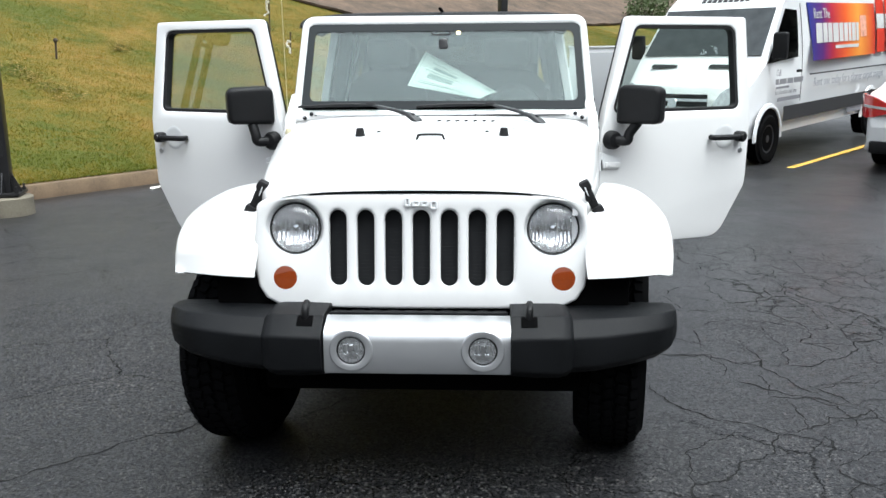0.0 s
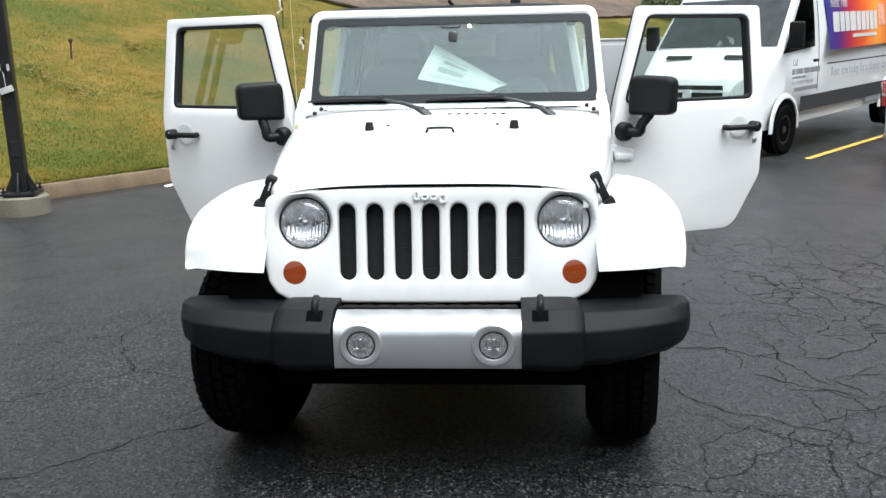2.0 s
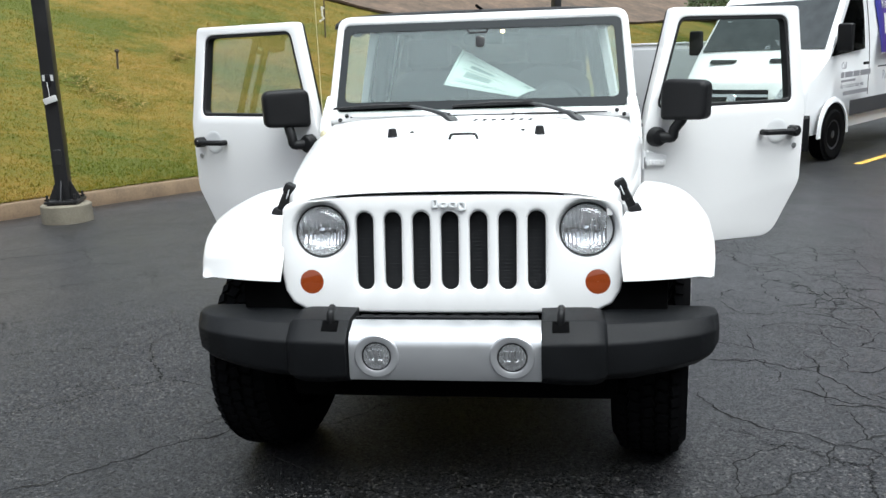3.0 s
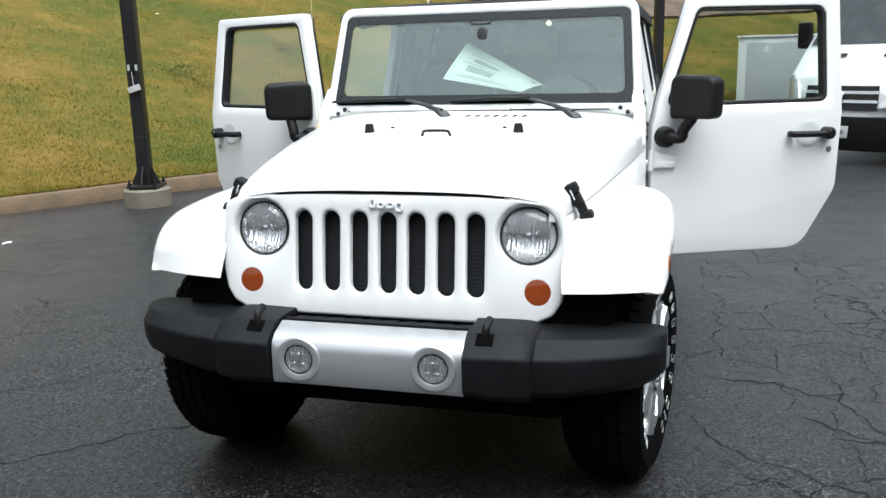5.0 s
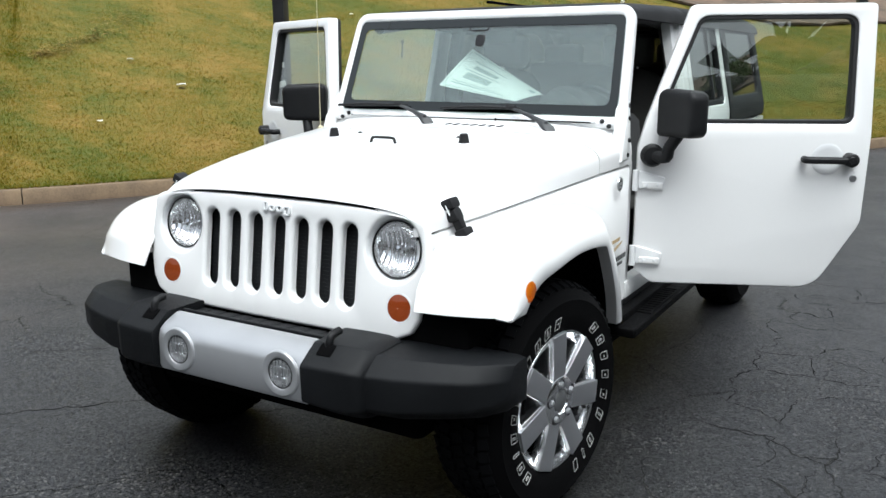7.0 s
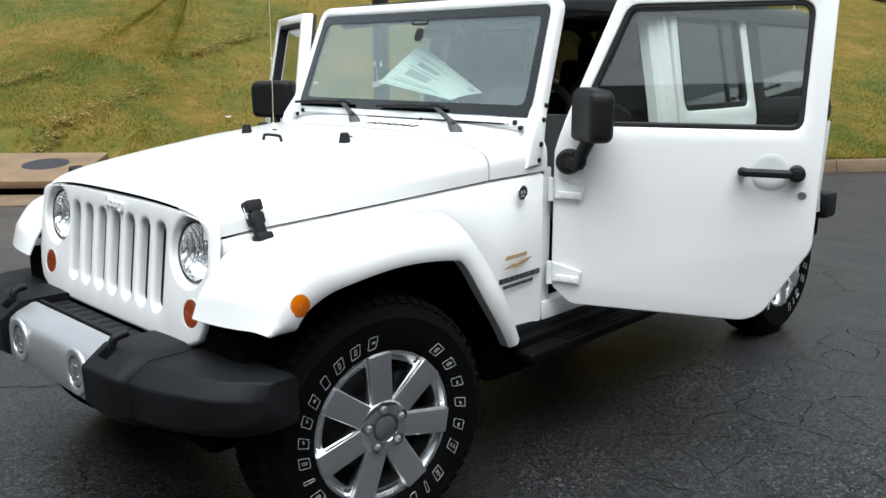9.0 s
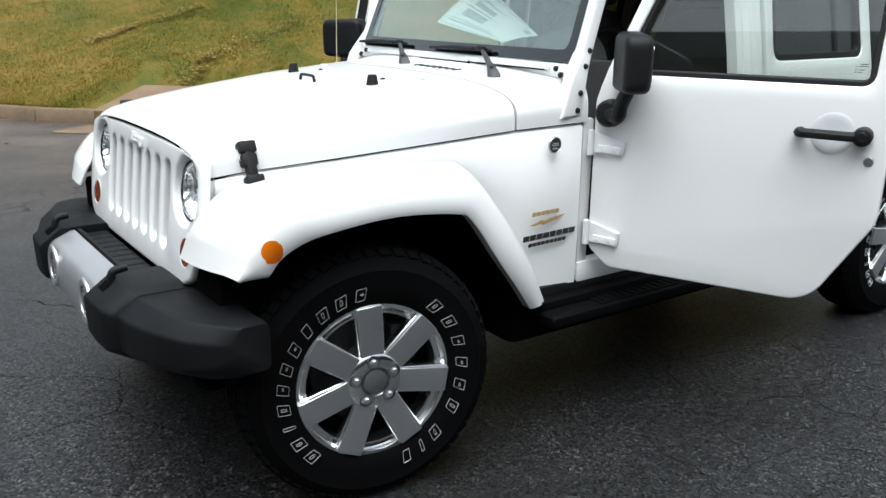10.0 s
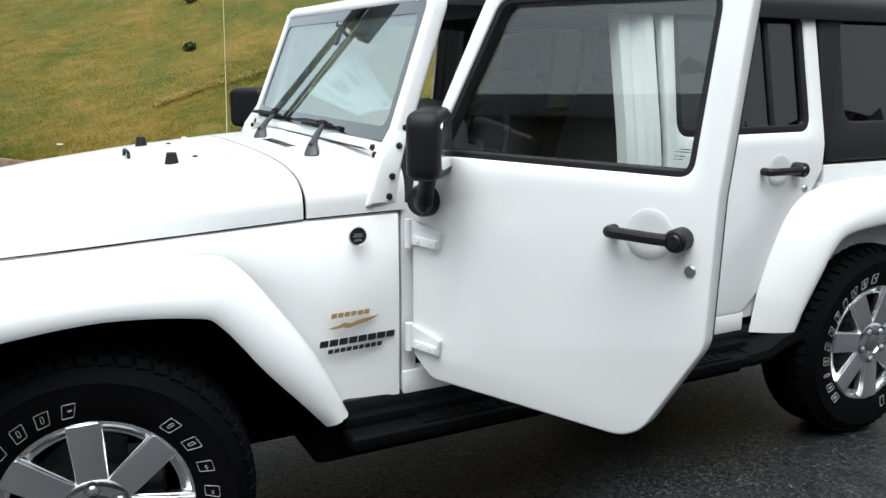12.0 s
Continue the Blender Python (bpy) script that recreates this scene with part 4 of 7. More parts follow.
for m, sd in BOTH:
    # side bracket with its bolts
    near = Matrix.Translation((0.0 if sd > 0 else 0.022, 0, 0))
    side_plate = plate([rounded([(0.78, 1.094), (0.878, 1.094), (0.886, 1.18), (0.915, 1.27), (0.948, 1.345), (0.908, 1.345), (0.865, 1.285), (0.83, 1.235)], [0.004, 0.01, 0.05, 0.05, 0.01, 0.01, 0.02, 0.02], 4)], 0.05, 0.010)
    br = part("hinge_bracket", moved(bent(moved(side_plate, axes((0.7450, 0, 0), (0, 1, 0), (0, 0, 1), (1, 0, 0))), lambda c: Vector((c.x - 0.19 * max(0, c.z - 1.20), c.y, c.z))), near @ m), white_paint, wsf, angle=50)
    for yy, zz in ((0.914, 1.312), (0.890, 1.262), (0.862, 1.177), (0.852, 1.120)):
        part("bolt", moved(lathe([(0.001, 0.007), (0.008, 0.005), (0.010, 0.0), (0.010, -0.004)], 14), near @ m @ pose(0.7700 - 0.19 * max(0, zz - 1.20), yy, zz)), black_rubber, br)
    for x, s_ in ((0.636, -0.020), (0.668, -0.040)):
        q = WM @ Vector((x * sd, s_, 0.004))
        part("bolt", moved(lathe([(0.001, 0.007), (0.008, 0.005), (0.010, 0.0), (0.010, -0.004)], 14), axes(q, WN, (1, 0, 0), WU)), black_rubber, br)
part("cowl_seal", moved(box((0, -0.018, 0.004), (1.22, 0.022, 0.016), 0.004), WM), white_edge, wsf)
part("cowl_gap", moved(joined(box((-0.40, -0.0275, 0.0030), (0.44, 0.0018, 0.013)), box((-0.01, -0.0320, 0.0030), (0.33, 0.0022, 0.013)), box((0.375, -0.0285, 0.0060), (0.43, 0.0018, 0.013)), box((0.158, -0.0300, 0.0065), (0.006, 0.012, 0.013))), WM), dark_void, wsf, "dark gap under the windshield frame")
wiper_grey = surf("weathered_black_wiper_steel", (0.035, 0.036, 0.039), 0.5, vary=0.25, spec=0.4)
for cx in (0.468, -0.106):
    base = Vector((cx, 0.728, on_hood(cx, 0.728) + 0.010))
    tip = WM @ Vector((cx - 0.245, 0.020, 0.018))
    run = tip - base
    flat = run.cross(Vector((0, -0.3, 1))).normalized()
    up = flat.cross(run).normalized()
    rows = []
    for u, wd, hi, lift in ((-0.14, 0.020, 0.004, -0.006), (-0.08, 0.024, 0.012, 0.0), (0.02, 0.019, 0.016, 0.006), (0.14, 0.0145, 0.014, 0.012), (0.17, 0.0115, 0.011, 0.012), (0.40, 0.0100, 0.009, 0.014), (0.75, 0.0080, 0.007, 0.009), (1.0, 0.0055, 0.005, 0.0)):
        c = base + run * u + up * lift
        rows.append([c + flat * (wd * a) + up * (hi * b) for a, b in ((-1, -0.6), (-0.9, 0.4), (-0.5, 0.8), (0.5, 0.8), (0.9, 0.4), (1, -0.6))])
    wiper = part("wiper", loft(rows, closed=True, caps=True), wiper_grey, car, "weathered black windshield wiper", angle=40)
    part("pivot_nut", moved(lathe([(0.001, 0.010), (0.007, 0.009), (0.009, 0.0)], 10), axes(base + run * 0.02 + up * 0.016, up, flat, run.normalized())), dark_metal, wiper)
    a, b = WM @ Vector((cx - 0.595, 0.014, 0.010)), WM @ Vector((cx - 0.20, 0.022, 0.010))
    blade = part("blade", joined(tube([a, a.lerp(b, 0.5), b], 0.005, 6), tube([a.lerp(b, 0.03) + WN * 0.006, a.lerp(b, 0.27) + WN * 0.014, a.lerp(b, 0.5) + WN * 0.009], 0.0055, 6), tube([a.lerp(b, 0.5) + WN * 0.009, a.lerp(b, 0.73) + WN * 0.014, a.lerp(b, 0.97) + WN * 0.006], 0.0055, 6), tube([a.lerp(b, 0.26) + WN * 0.014, a.lerp(b, 0.52) + WN * 0.024, a.lerp(b, 0.78) + WN * 0.014], 0.0075, 6)), black_rubber, wiper)
    part("clip", moved(box((0, 0, 0), (0.045, 0.018, 0.016), 0.004), axes(a.lerp(b, 0.90) + WN * 0.016, (1, 0, 0), WU, WN)), black_rubber, blade)
part("antenna", joined(tube([(-0.705, 0.745, 1.19), (-0.709, 0.752, 1.45), (-0.718, 0.765, 2.05)], [0.0019, 0.0014, 0.0011], 6), moved(lathe([(0.001, 0.02), (0.012, 0.014), (0.018, 0.0), (0.018, -0.01)], 16), pose(-0.705, 0.745, 1.175, 0, -90, 0))), antenna_cream, car, "thin cream whip antenna")


# doors: outline in (u along the door, z); w points outwards
def lean(z):
    return 0.20 * max(0.0, z - 1.20)


DOOR_OUT = rounded([(0.005, 0.645), (0.080, 0.580), (0.734, 0.578), (0.893, 0.850), (0.914, 1.708), (0.205, 1.708), (0.038, 1.26), (0.005, 1.15)], [0.05, 0.06, 0.13, 0.10, 0.022, 0.03, 0.1, 0.08], 8)
DOOR_WIN = rounded([(0.085, 1.252), (0.824, 1.252), (0.836, 1.655), (0.246, 1.655)], [0.02, 0.030, 0.042, 0.05], 6)


def door_sheet(outlines, depth, bevel, w_mid):
    """A plate of the door, upright, leaning in above the belt line. Local x: u, y: w, z: z."""
    bm = plate(outlines, depth, bevel)
    bm = moved(bm, axes((0, w_mid, 0), (1, 0, 0), (0, 0, 1), (0, 1, 0)))
    cut(bm, (0, 0, 1.20), (0, 0, 1))
    return bent(bm, lambda c: Vector((c.x, c.y - lean(c.z), c.z)))


def ring(pts, grow):
    c = np.mean(pts, 0)
    out = []
    for i, p in enumerate(pts):
        a, b = np.array(pts[i - 1]), np.array(pts[(i + 1) % len(pts)])
        t = b - a
        nn = np.array([t[1], -t[0]]) / (np.linalg.norm(t) + 1e-9)
        if nn @ (np.array(p) - c) < 0:
            nn = -nn
        out.append(tuple(np.array(p) + nn * grow))
    return out


def door_handle(parent, M, u, z):
    part("handle_dish", moved(lathe([(0.062, 0.001), (0.055, 0.003), (0.040, 0.0015), (0.001, 0.001)], 32), M @ axes((u + 0.088, 0, z), (0, 1, 0), (1, 0, 0), (0, 0, 1))), white_edge, parent)
    bar = joined(tube(spline([(u, 0.004, z), (u, 0.035, z), (u + 0.03, 0.042, z), (u + 0.12, 0.042, z - 0.001), (u + 0.150, 0.040, z - 0.001)], 4), 0.0145, 10), moved(lathe([(0.001, 0.052), (0.022, 0.050), (0.027, 0.044), (0.027, 0.0)], 22), axes((u + 0.170, 0, z), (0, 1, 0), (1, 0, 0), (0, 0, 1))))
    h = part("handle", moved(bar, M), black_plastic, parent, "black grab handle with push button")
    part("push_button", moved(lathe([(0.001, 0.056), (0.014, 0.055), (0.017, 0.050)], 20), M @ axes((u + 0.170, 0, z), (0, 1, 0), (1, 0, 0), (0, 0, 1))), black_gloss, h)
    return h


def front_door(hinge, angle, sd):
    a = radians(angle)
    d, n = Vector((math.cos(a), math.sin(a), 0)), Vector((math.sin(a), -math.cos(a), 0))
    M = axes((hinge[0], hinge[1], 0), d, n, (0, 0, 1))
    if sd < 0:
        M = MIRROR @ M
    door = part("front_door", moved(door_sheet([DOOR_OUT, ring(DOOR_WIN, 0.010)], 0.055, 0.006, -0.0275), M), white_paint, car, "white front door swung wide open", angle=35)
    part("window_seal", moved(door_sheet([ring(DOOR_WIN, 0.013), ring(DOOR_WIN, -0.006)], 0.045, 0.003, -0.030), M), black_rubber, door, "black rubber window seal")
    part("window_glass", moved(door_sheet([ring(DOOR_WIN, -0.004)], 0.005, 0, -0.034), M), car_glass, door, "clear door glass").visible_shadow = False
    if sd > 0:
        # maker's stamp etched in the corner of the glass
        for z, u0, u1 in ((1.302, 0.784, 0.808), (1.296, 0.772, 0.776), (1.296, 0.781, 0.808), (1.286, 0.772, 0.779), (1.286, 0.783, 0.798), (1.279, 0.772, 0.778), (1.279, 0.783, 0.792)):
            part("glass_stamp", moved(door_sheet([[(u0, z), (u1, z), (u1, z + 0.0017), (u0, z + 0.0017)]], 0.001, 0, -0.0300), M), radiator_black, door, "small dark bar etched in the glass")
    part("inner_trim", moved(door_sheet([rounded([(0.05, 0.64), (0.68, 0.64), (0.845, 0.87), (0.845, 1.20), (0.05, 1.20)], 0.06)], 0.03, 0.008, -0.068), M), dash_plastic, door, "dark inner door trim")
    part("edge_seal", moved(door_sheet([ring(DOOR_OUT, -0.004), ring(DOOR_OUT, -0.022)], 0.02, 0.003, -0.062), M), black_rubber, door)
    door_handle(door, M, 0.655, 1.105)
    part("lock", moved(lathe([(0.001, 0.004), (0.012, 0.004), (0.0145, 0.0)], 20), M @ axes((0.848, 0, 1.030), (0, 1, 0), (1, 0, 0), (0, 0, 1))), badge_grey, door, "round metal door lock")
    for z in (1.012, 0.698):
        leaf = plate([rounded([(0.012, -0.034), (0.112, -0.042), (0.120, 0.012), (0.012, 0.042)], 0.008)], 0.014, 0.004)
        hinge_ob = part("hinge", moved(joined(moved(leaf, axes((0, 0.006, z), (1, 0, 0), (0, 0, 1), (0, 1, 0))), moved(lathe([(0.001, 0.044), (0.012, 0.042), (0.013, -0.042), (0.001, -0.044)], 16), axes((0.0, 0.008, z), (0, 0, 1), (1, 0, 0), (0, 1, 0)))), M), white_edge, door, "exposed white door hinge")
        part("hinge_ledge", moved(plate([rounded([(0.026, -0.030), (0.108, -0.034), (0.110, -0.008), (0.026, -0.004)], 0.006)], 0.012, 0.003), M @ axes((0, 0.014, z), (1, 0, 0), (0, 0, 1), (0, 1, 0))), white_paint, hinge_ob)
        for uu in (0.045, 0.088):
            part("screw", moved(lathe([(0.001, 0.016), (0.006, 0.015), (0.008, 0.012)], 10), M @ axes((uu, 0.006, z - 0.019), (0, 1, 0), (1, 0, 0), (0, 0, 1))), white_edge, hinge_ob)
    # mirror
    mid, mdir, mback = (Vector((0.130, 0.117, 1.287)), Vector((0.485, 0.875, 0)), Vector((0.875, -0.485, 0))) if sd > 0 else (Vector((0.125, 0.085, 1.289)), Vector((0.62, 0.785, 0)), Vector((0.785, -0.62, 0)))
    MM = M @ axes(mid, mdir, mback, (0, 0, 1))
    shell = moved(plate([rounded([(-0.113, -0.094), (0.113, -0.088), (0.117, 0.088), (-0.110, 0.096)], [0.025, 0.035, 0.045, 0.05], 6)], 0.088, 0.024, 3), axes((0, 0.030, 0), (1, 0, 0), (0, 0, 1), (0, 1, 0)))
    mir = part("mirror", moved(shell, MM), black_plastic, door, "black folding door mirror")
    part("mirror_glass", moved(moved(plate([rounded([(-0.084, -0.066), (0.084, -0.062), (0.086, 0.062), (-0.082, 0.068)], 0.03)], 0.003), axes((0, 0.0755, 0), (1, 0, 0), (0, 0, 1), (0, 1, 0))), MM), chrome, mir)
    arm0 = Vector((0.070, 0.035, 1.115))
    part("mirror_arm", moved(joined(tube(spline([arm0, arm0 + Vector((0.04, 0.035, 0.0)), Vector((0.118, 0.074, 1.15)), Vector((mid.x + mback.x * 0.028, mid.y + mback.y * 0.028, 1.215))], 4), [0.024] * 12 + [0.020], 12), moved(lathe([(0.001, 0.05), (0.036, 0.046), (0.045, 0.03), (0.047, 0.0)], 24), axes((0.062, 0, 1.115), (0, 1, 0), (1, 0, 0), (0, 0, 1)))), M), black_plastic, mir)
    return door


front_door((0.787, 0.912), 23.6, 1)
front_door((0.768, 0.915), 25.5, -1)

# tub: sills, floor, firewall, pillars, rear doors, quarters
SIDE = 0.772
for m, sd in BOTH:
    part("sill", moved(box((0.745, 1.60, 0.545), (0.055, 1.42, 0.075), 0.01), m), white_paint, car, "white painted door sill")
    part("rocker", moved(box((0.735, 1.55, 0.49), (0.07, 1.70, 0.06), 0.015), m), black_plastic, car)
    pil = [[(0.775 - lean(z) * 0.95 - dx, y, z) for y, dx in ((1.725, 0.07), (1.735, 0.030), (1.765, 0.024), (1.785, 0.034), (1.805, 0.020), (1.825, 0.020), (1.835, 0.010), (1.865, 0.008), (1.872, 0.05))] for z in np.linspace(0.56, 1.70, 12)]
    part("door_pillar", moved(loft(pil), m), white_paint, car, "white pillar between the doors", angle=25)
    part("hinge_pillar", moved(box((0.735, 0.915, 0.80), (0.06, 0.05, 0.58), 0.01), m), white_paint, car)

    # rear door, shut
    RD = rounded([(1.880, 0.575), (2.30, 0.575), (2.43, 0.70), (2.56, 0.93), (2.672, 1.10), (2.672, 1.26), (2.665, 1.708), (1.905, 1.708)], [0.03, 0.06, 0.1, 0.2, 0.05, 0.03, 0.05, 0.02], 6)
    RW = rounded([(1.952, 1.262), (2.585, 1.262), (2.580, 1.672), (1.975, 1.672)], 0.04, 6)
    RM = m @ axes((SIDE, 0, 0), (0, 1, 0), (1, 0, 0), (0, 0, 1))
    rd = part("rear_door", moved(door_sheet([RD, ring(RW, 0.014)], 0.04, 0.008, -0.02), RM), white_paint, car, "white rear door, shut", angle=35)
    part("window_seal", moved(door_sheet([ring(RW, 0.016), ring(RW, -0.012)], 0.03, 0.003, -0.022), RM), black_rubber, rd)
    part("window_glass", moved(door_sheet([ring(RW, -0.004)], 0.005, 0, -0.026), RM), tint_glass, rd, "dark tinted rear door glass")
    part("window_bar", moved(door_sheet([[(2.405, 1.262), (2.425, 1.262), (2.42, 1.672), (2.40, 1.672)]], 0.012, 0.002, -0.020), RM), black_rubber, rd)
    door_handle(rd, RM, 2.345, 1.112)
    part("lock", moved(lathe([(0.001, 0.004), (0.012, 0.004), (0.0145, 0.0)], 20), RM @ axes((2.58, 0, 1.032), (0, 1, 0), (1, 0, 0), (0, 0, 1))), badge_grey, rd)
    # quarter panel with the hardtop's side above it
    QP = rounded([(2.68, 1.118), (2.68, 1.05), (2.60, 0.93), (2.50, 0.78), (2.60, 0.60), (3.65, 0.60), (3.72, 1.118)], [0.0, 0.03, 0.1, 0.1, 0.05, 0.05, 0.0], 5)
    part("quarter_panel", moved(door_sheet([QP], 0.04, 0.006, -0.02), RM), white_paint, car)
    HS = rounded([(2.682, 1.130), (3.71, 1.130), (3.66, 1.70), (2.676, 1.70)], [0.02, 0.05, 0.08, 0.02], 5)
    HW = rounded([(2.795, 1.285), (3.56, 1.285), (3.53, 1.665), (2.805, 1.665)], 0.05, 6)
    ht = part("hardtop_side", moved(door_sheet([HS, ring(HW, 0.006)], 0.05, 0.010, -0.022), RM), hardtop_black, car, "black textured hardtop side")
    part("quarter_glass", moved(door_sheet([ring(HW, 0.004)], 0.005, 0, -0.012), RM), tint_glass, ht, "dark tinted quarter glass")
    part("tub_side", moved(box((0.742, 2.42, 0.72), (0.03, 0.62, 0.34), 0.008), m), white_paint, car, "white tub side below the rear door")
    # rear flare
    c = 2.946
    RL = [(0.842, c - 0.43, 0.490), (0.866, c - 0.41, 0.58), (0.888, c - 0.37, 0.70), (0.900, c - 0.31, 0.82), (0.905, c - 0.23, 0.872), (0.906, c, 0.890), (0.903, c + 0.22, 0.865), (0.892, c + 0.34, 0.76), (0.87, c + 0.42, 0.62)]
    RE = [(0.856, c - 0.465, 0.492), (0.864, c - 0.455, 0.61), (0.872, c - 0.42, 0.76), (0.878, c - 0.35, 0.905), (0.880, c - 0.24, 0.980), (0.880, c, 1.018), (0.878, c + 0.26, 0.985), (0.872, c + 0.40, 0.83), (0.86, c + 0.49, 0.62)]
    RR = [(0.772, c - 0.60, 0.495), (0.772, c - 0.575, 0.645), (0.772, c - 0.51, 0.82), (0.772, c - 0.42, 0.97), (0.772, c - 0.28, 1.035), (0.772, c, 1.055), (0.772, c + 0.28, 1.03), (0.772, c + 0.43, 0.86), (0.772, c + 0.52, 0.62)]
    part("rear_flare", moved(thick(flare_mesh(RL, RE, RR), 0.006), m), white_paint, car, angle=55)
    part("wheel_liner", moved(liner_mesh([RL[0]] + RL), m), dark_void, car)
    # side step: tube with a tread pad
    part("side_step", moved(joined(box((0.835, 1.49, 0.432), (0.11, 1.62, 0.045), 0.018, 3), box((0.785, 1.49, 0.46), (0.07, 1.62, 0.05), 0.02)), m), step_black, car, "black side step")
    part("step_end", moved(loft([[(x0, y, z0), (x1, y, z0), (x1 + 0.008, y, z0 + 0.02), (x1, y, z1), (x0, y, z1 + 0.012)] for y, x0, x1, z0, z1 in ((2.24, 0.76, 0.886, 0.410, 0.455), (2.34, 0.76, 0.886, 0.415, 0.462), (2.42, 0.76, 0.872, 0.435, 0.488), (2.50, 0.76, 0.858, 0.445, 0.496), (2.56, 0.76, 0.850, 0.448, 0.494))], closed=True, caps=True), m), step_black, car, "black step end rising to the rear flare")
    for y0 in (1.14, 1.92):
        part("tread_pad", moved(joined(box((0.838, y0, 0.456), (0.085, 0.46, 0.008), 0.003), *[box((0.838, y0 - 0.2 + 0.035 * k, 0.461), (0.072, 0.012, 0.005)) for k in range(12)]), m), step_black, car)

# roof
def roof_row(y, lift):
    out = []
    for k in range(-16, 17):
        a = abs(k) / 16 * math.pi / 2
        x = 0.700 * (math.sin(a) ** (2 / 5) if a else 0)
        out.append((math.copysign(x, k), y, 1.662 + lift * max(0, math.cos(a)) ** (2 / 5)))
    return out


roof = part("roof", thick(loft([roof_row(y, h) for y, h in ((1.06, 0.020), (1.075, 0.050), (1.12, 0.068), (1.4, 0.088), (1.83, 0.100), (1.84, 0.094), (1.85, 0.102), (2.6, 0.11), (3.4, 0.105), (3.62, 0.08), (3.70, 0.0))]), 0.03), hardtop_black, car, "black textured hardtop roof, wet", angle=45)
part("roof_seam", box((0, 1.45, 1.752), (0.012, 0.70, 0.012), 0.003), dark_void, roof)
part("tailgate", box((0, 3.69, 0.86), (1.50, 0.05, 0.56), 0.02), white_paint, car)
part("tailgate_glass", box((0, 3.665, 1.43), (1.32, 0.02, 0.55), 0.01), tint_glass, car)
part("rear_bumper", box((0, 3.80, 0.60), (1.6, 0.18, 0.16), 0.03), black_plastic, car)

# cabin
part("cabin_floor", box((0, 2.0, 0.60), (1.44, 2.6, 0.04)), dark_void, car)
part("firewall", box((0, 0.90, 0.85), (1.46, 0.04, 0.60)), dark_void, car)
# Plain underside slabs, widened and lowered to keep light from under the car.
part("underbody_light_block", joined(box((0, 1.64, 0.44), (1.14, 4.1, 0.20), 0.03), box((0, 1.49, 0.425), (1.50, 1.75, 0.21), 0.03), box((0, 3.6, 0.50), (1.46, 0.42, 0.2), 0.03)), dark_void, car)
dash = part("dashboard", loft([[(x, y, z) for y, z in ((0.90, 1.255), (1.00, 1.272), (1.12, 1.268), (1.20, 1.235), (1.235, 1.15), (1.22, 0.98), (1.13, 0.90), (0.92, 0.90))] for x in (-0.70, -0.35, 0.0, 0.35, 0.70)], closed=True, caps=True), dash_plastic, car, "dark grey dashboard", angle=50)
part("gauge_hood", moved(lathe([(0.001, 0.10), (0.13, 0.09), (0.15, 0.0), (0.13, -0.08), (0.001, -0.09)], 24), pose(0.37, 1.17, 1.23, 0, 0, 90) @ pose(0, 0, 0)), dash_plastic, dash)
wheel_pts = [(0.37 + 0.185 * math.cos(a), 1.36 + 0.06 * math.sin(a), 1.19 + 0.175 * math.sin(a)) for a in np.linspace(0, math.tau, 32, endpoint=False)]
sw = part("steering_wheel", tube(wheel_pts, 0.016, 8, closed=True), black_rubber, car, "black steering wheel")
part("wheel_hub", joined(box((0.37, 1.345, 1.18), (0.13, 0.05, 0.12), 0.03), box((0.37, 1.355, 1.19), (0.34, 0.02, 0.04), 0.01), box((0.37, 1.35, 1.10), (0.05, 0.02, 0.15), 0.01)), dash_plastic, sw)
part("column", tube([(0.37, 1.20, 1.12), (0.37, 1.34, 1.17)], 0.04, 12), dash_plastic, sw)
part("inside_mirror", moved(plate([rounded([(-0.100, -0.030), (0.100, -0.030), (0.100, 0.030), (-0.100, 0.030)], 0.024)], 0.03, 0.01), pose(0.030, 1.12, 1.596, 82, 0, 0)), dash_plastic, car, "dark grey rear-view mirror")
part("mirror_stalk", joined(tube([(0.030, 1.11, 1.60), (0.023, 1.00, 1.584)], 0.009, 8), moved(plate([rounded([(-0.023, -0.030), (0.023, -0.030), (0.026, 0.024), (-0.020, 0.030)], 0.018)], 0.012, 0.003), axes((0.021, 0.992, 1.580), (1, 0, 0), WU, WN))), black_gloss, car, "black mirror button stuck to the glass")
part("sensor_cover", moved(plate([rounded([(-0.058, 0.020), (-0.046, -0.020), (0.046, -0.020), (0.058, 0.020)], 0.012), rounded([(-0.050, 0.016), (-0.040, -0.013), (0.040, -0.013), (0.050, 0.016)], 0.010)], 0.010, 0.002), axes((0.010, 1.012, 1.638), (1, 0, 0), WU, WN)), black_gloss, car, "black frame of the sensor cover")


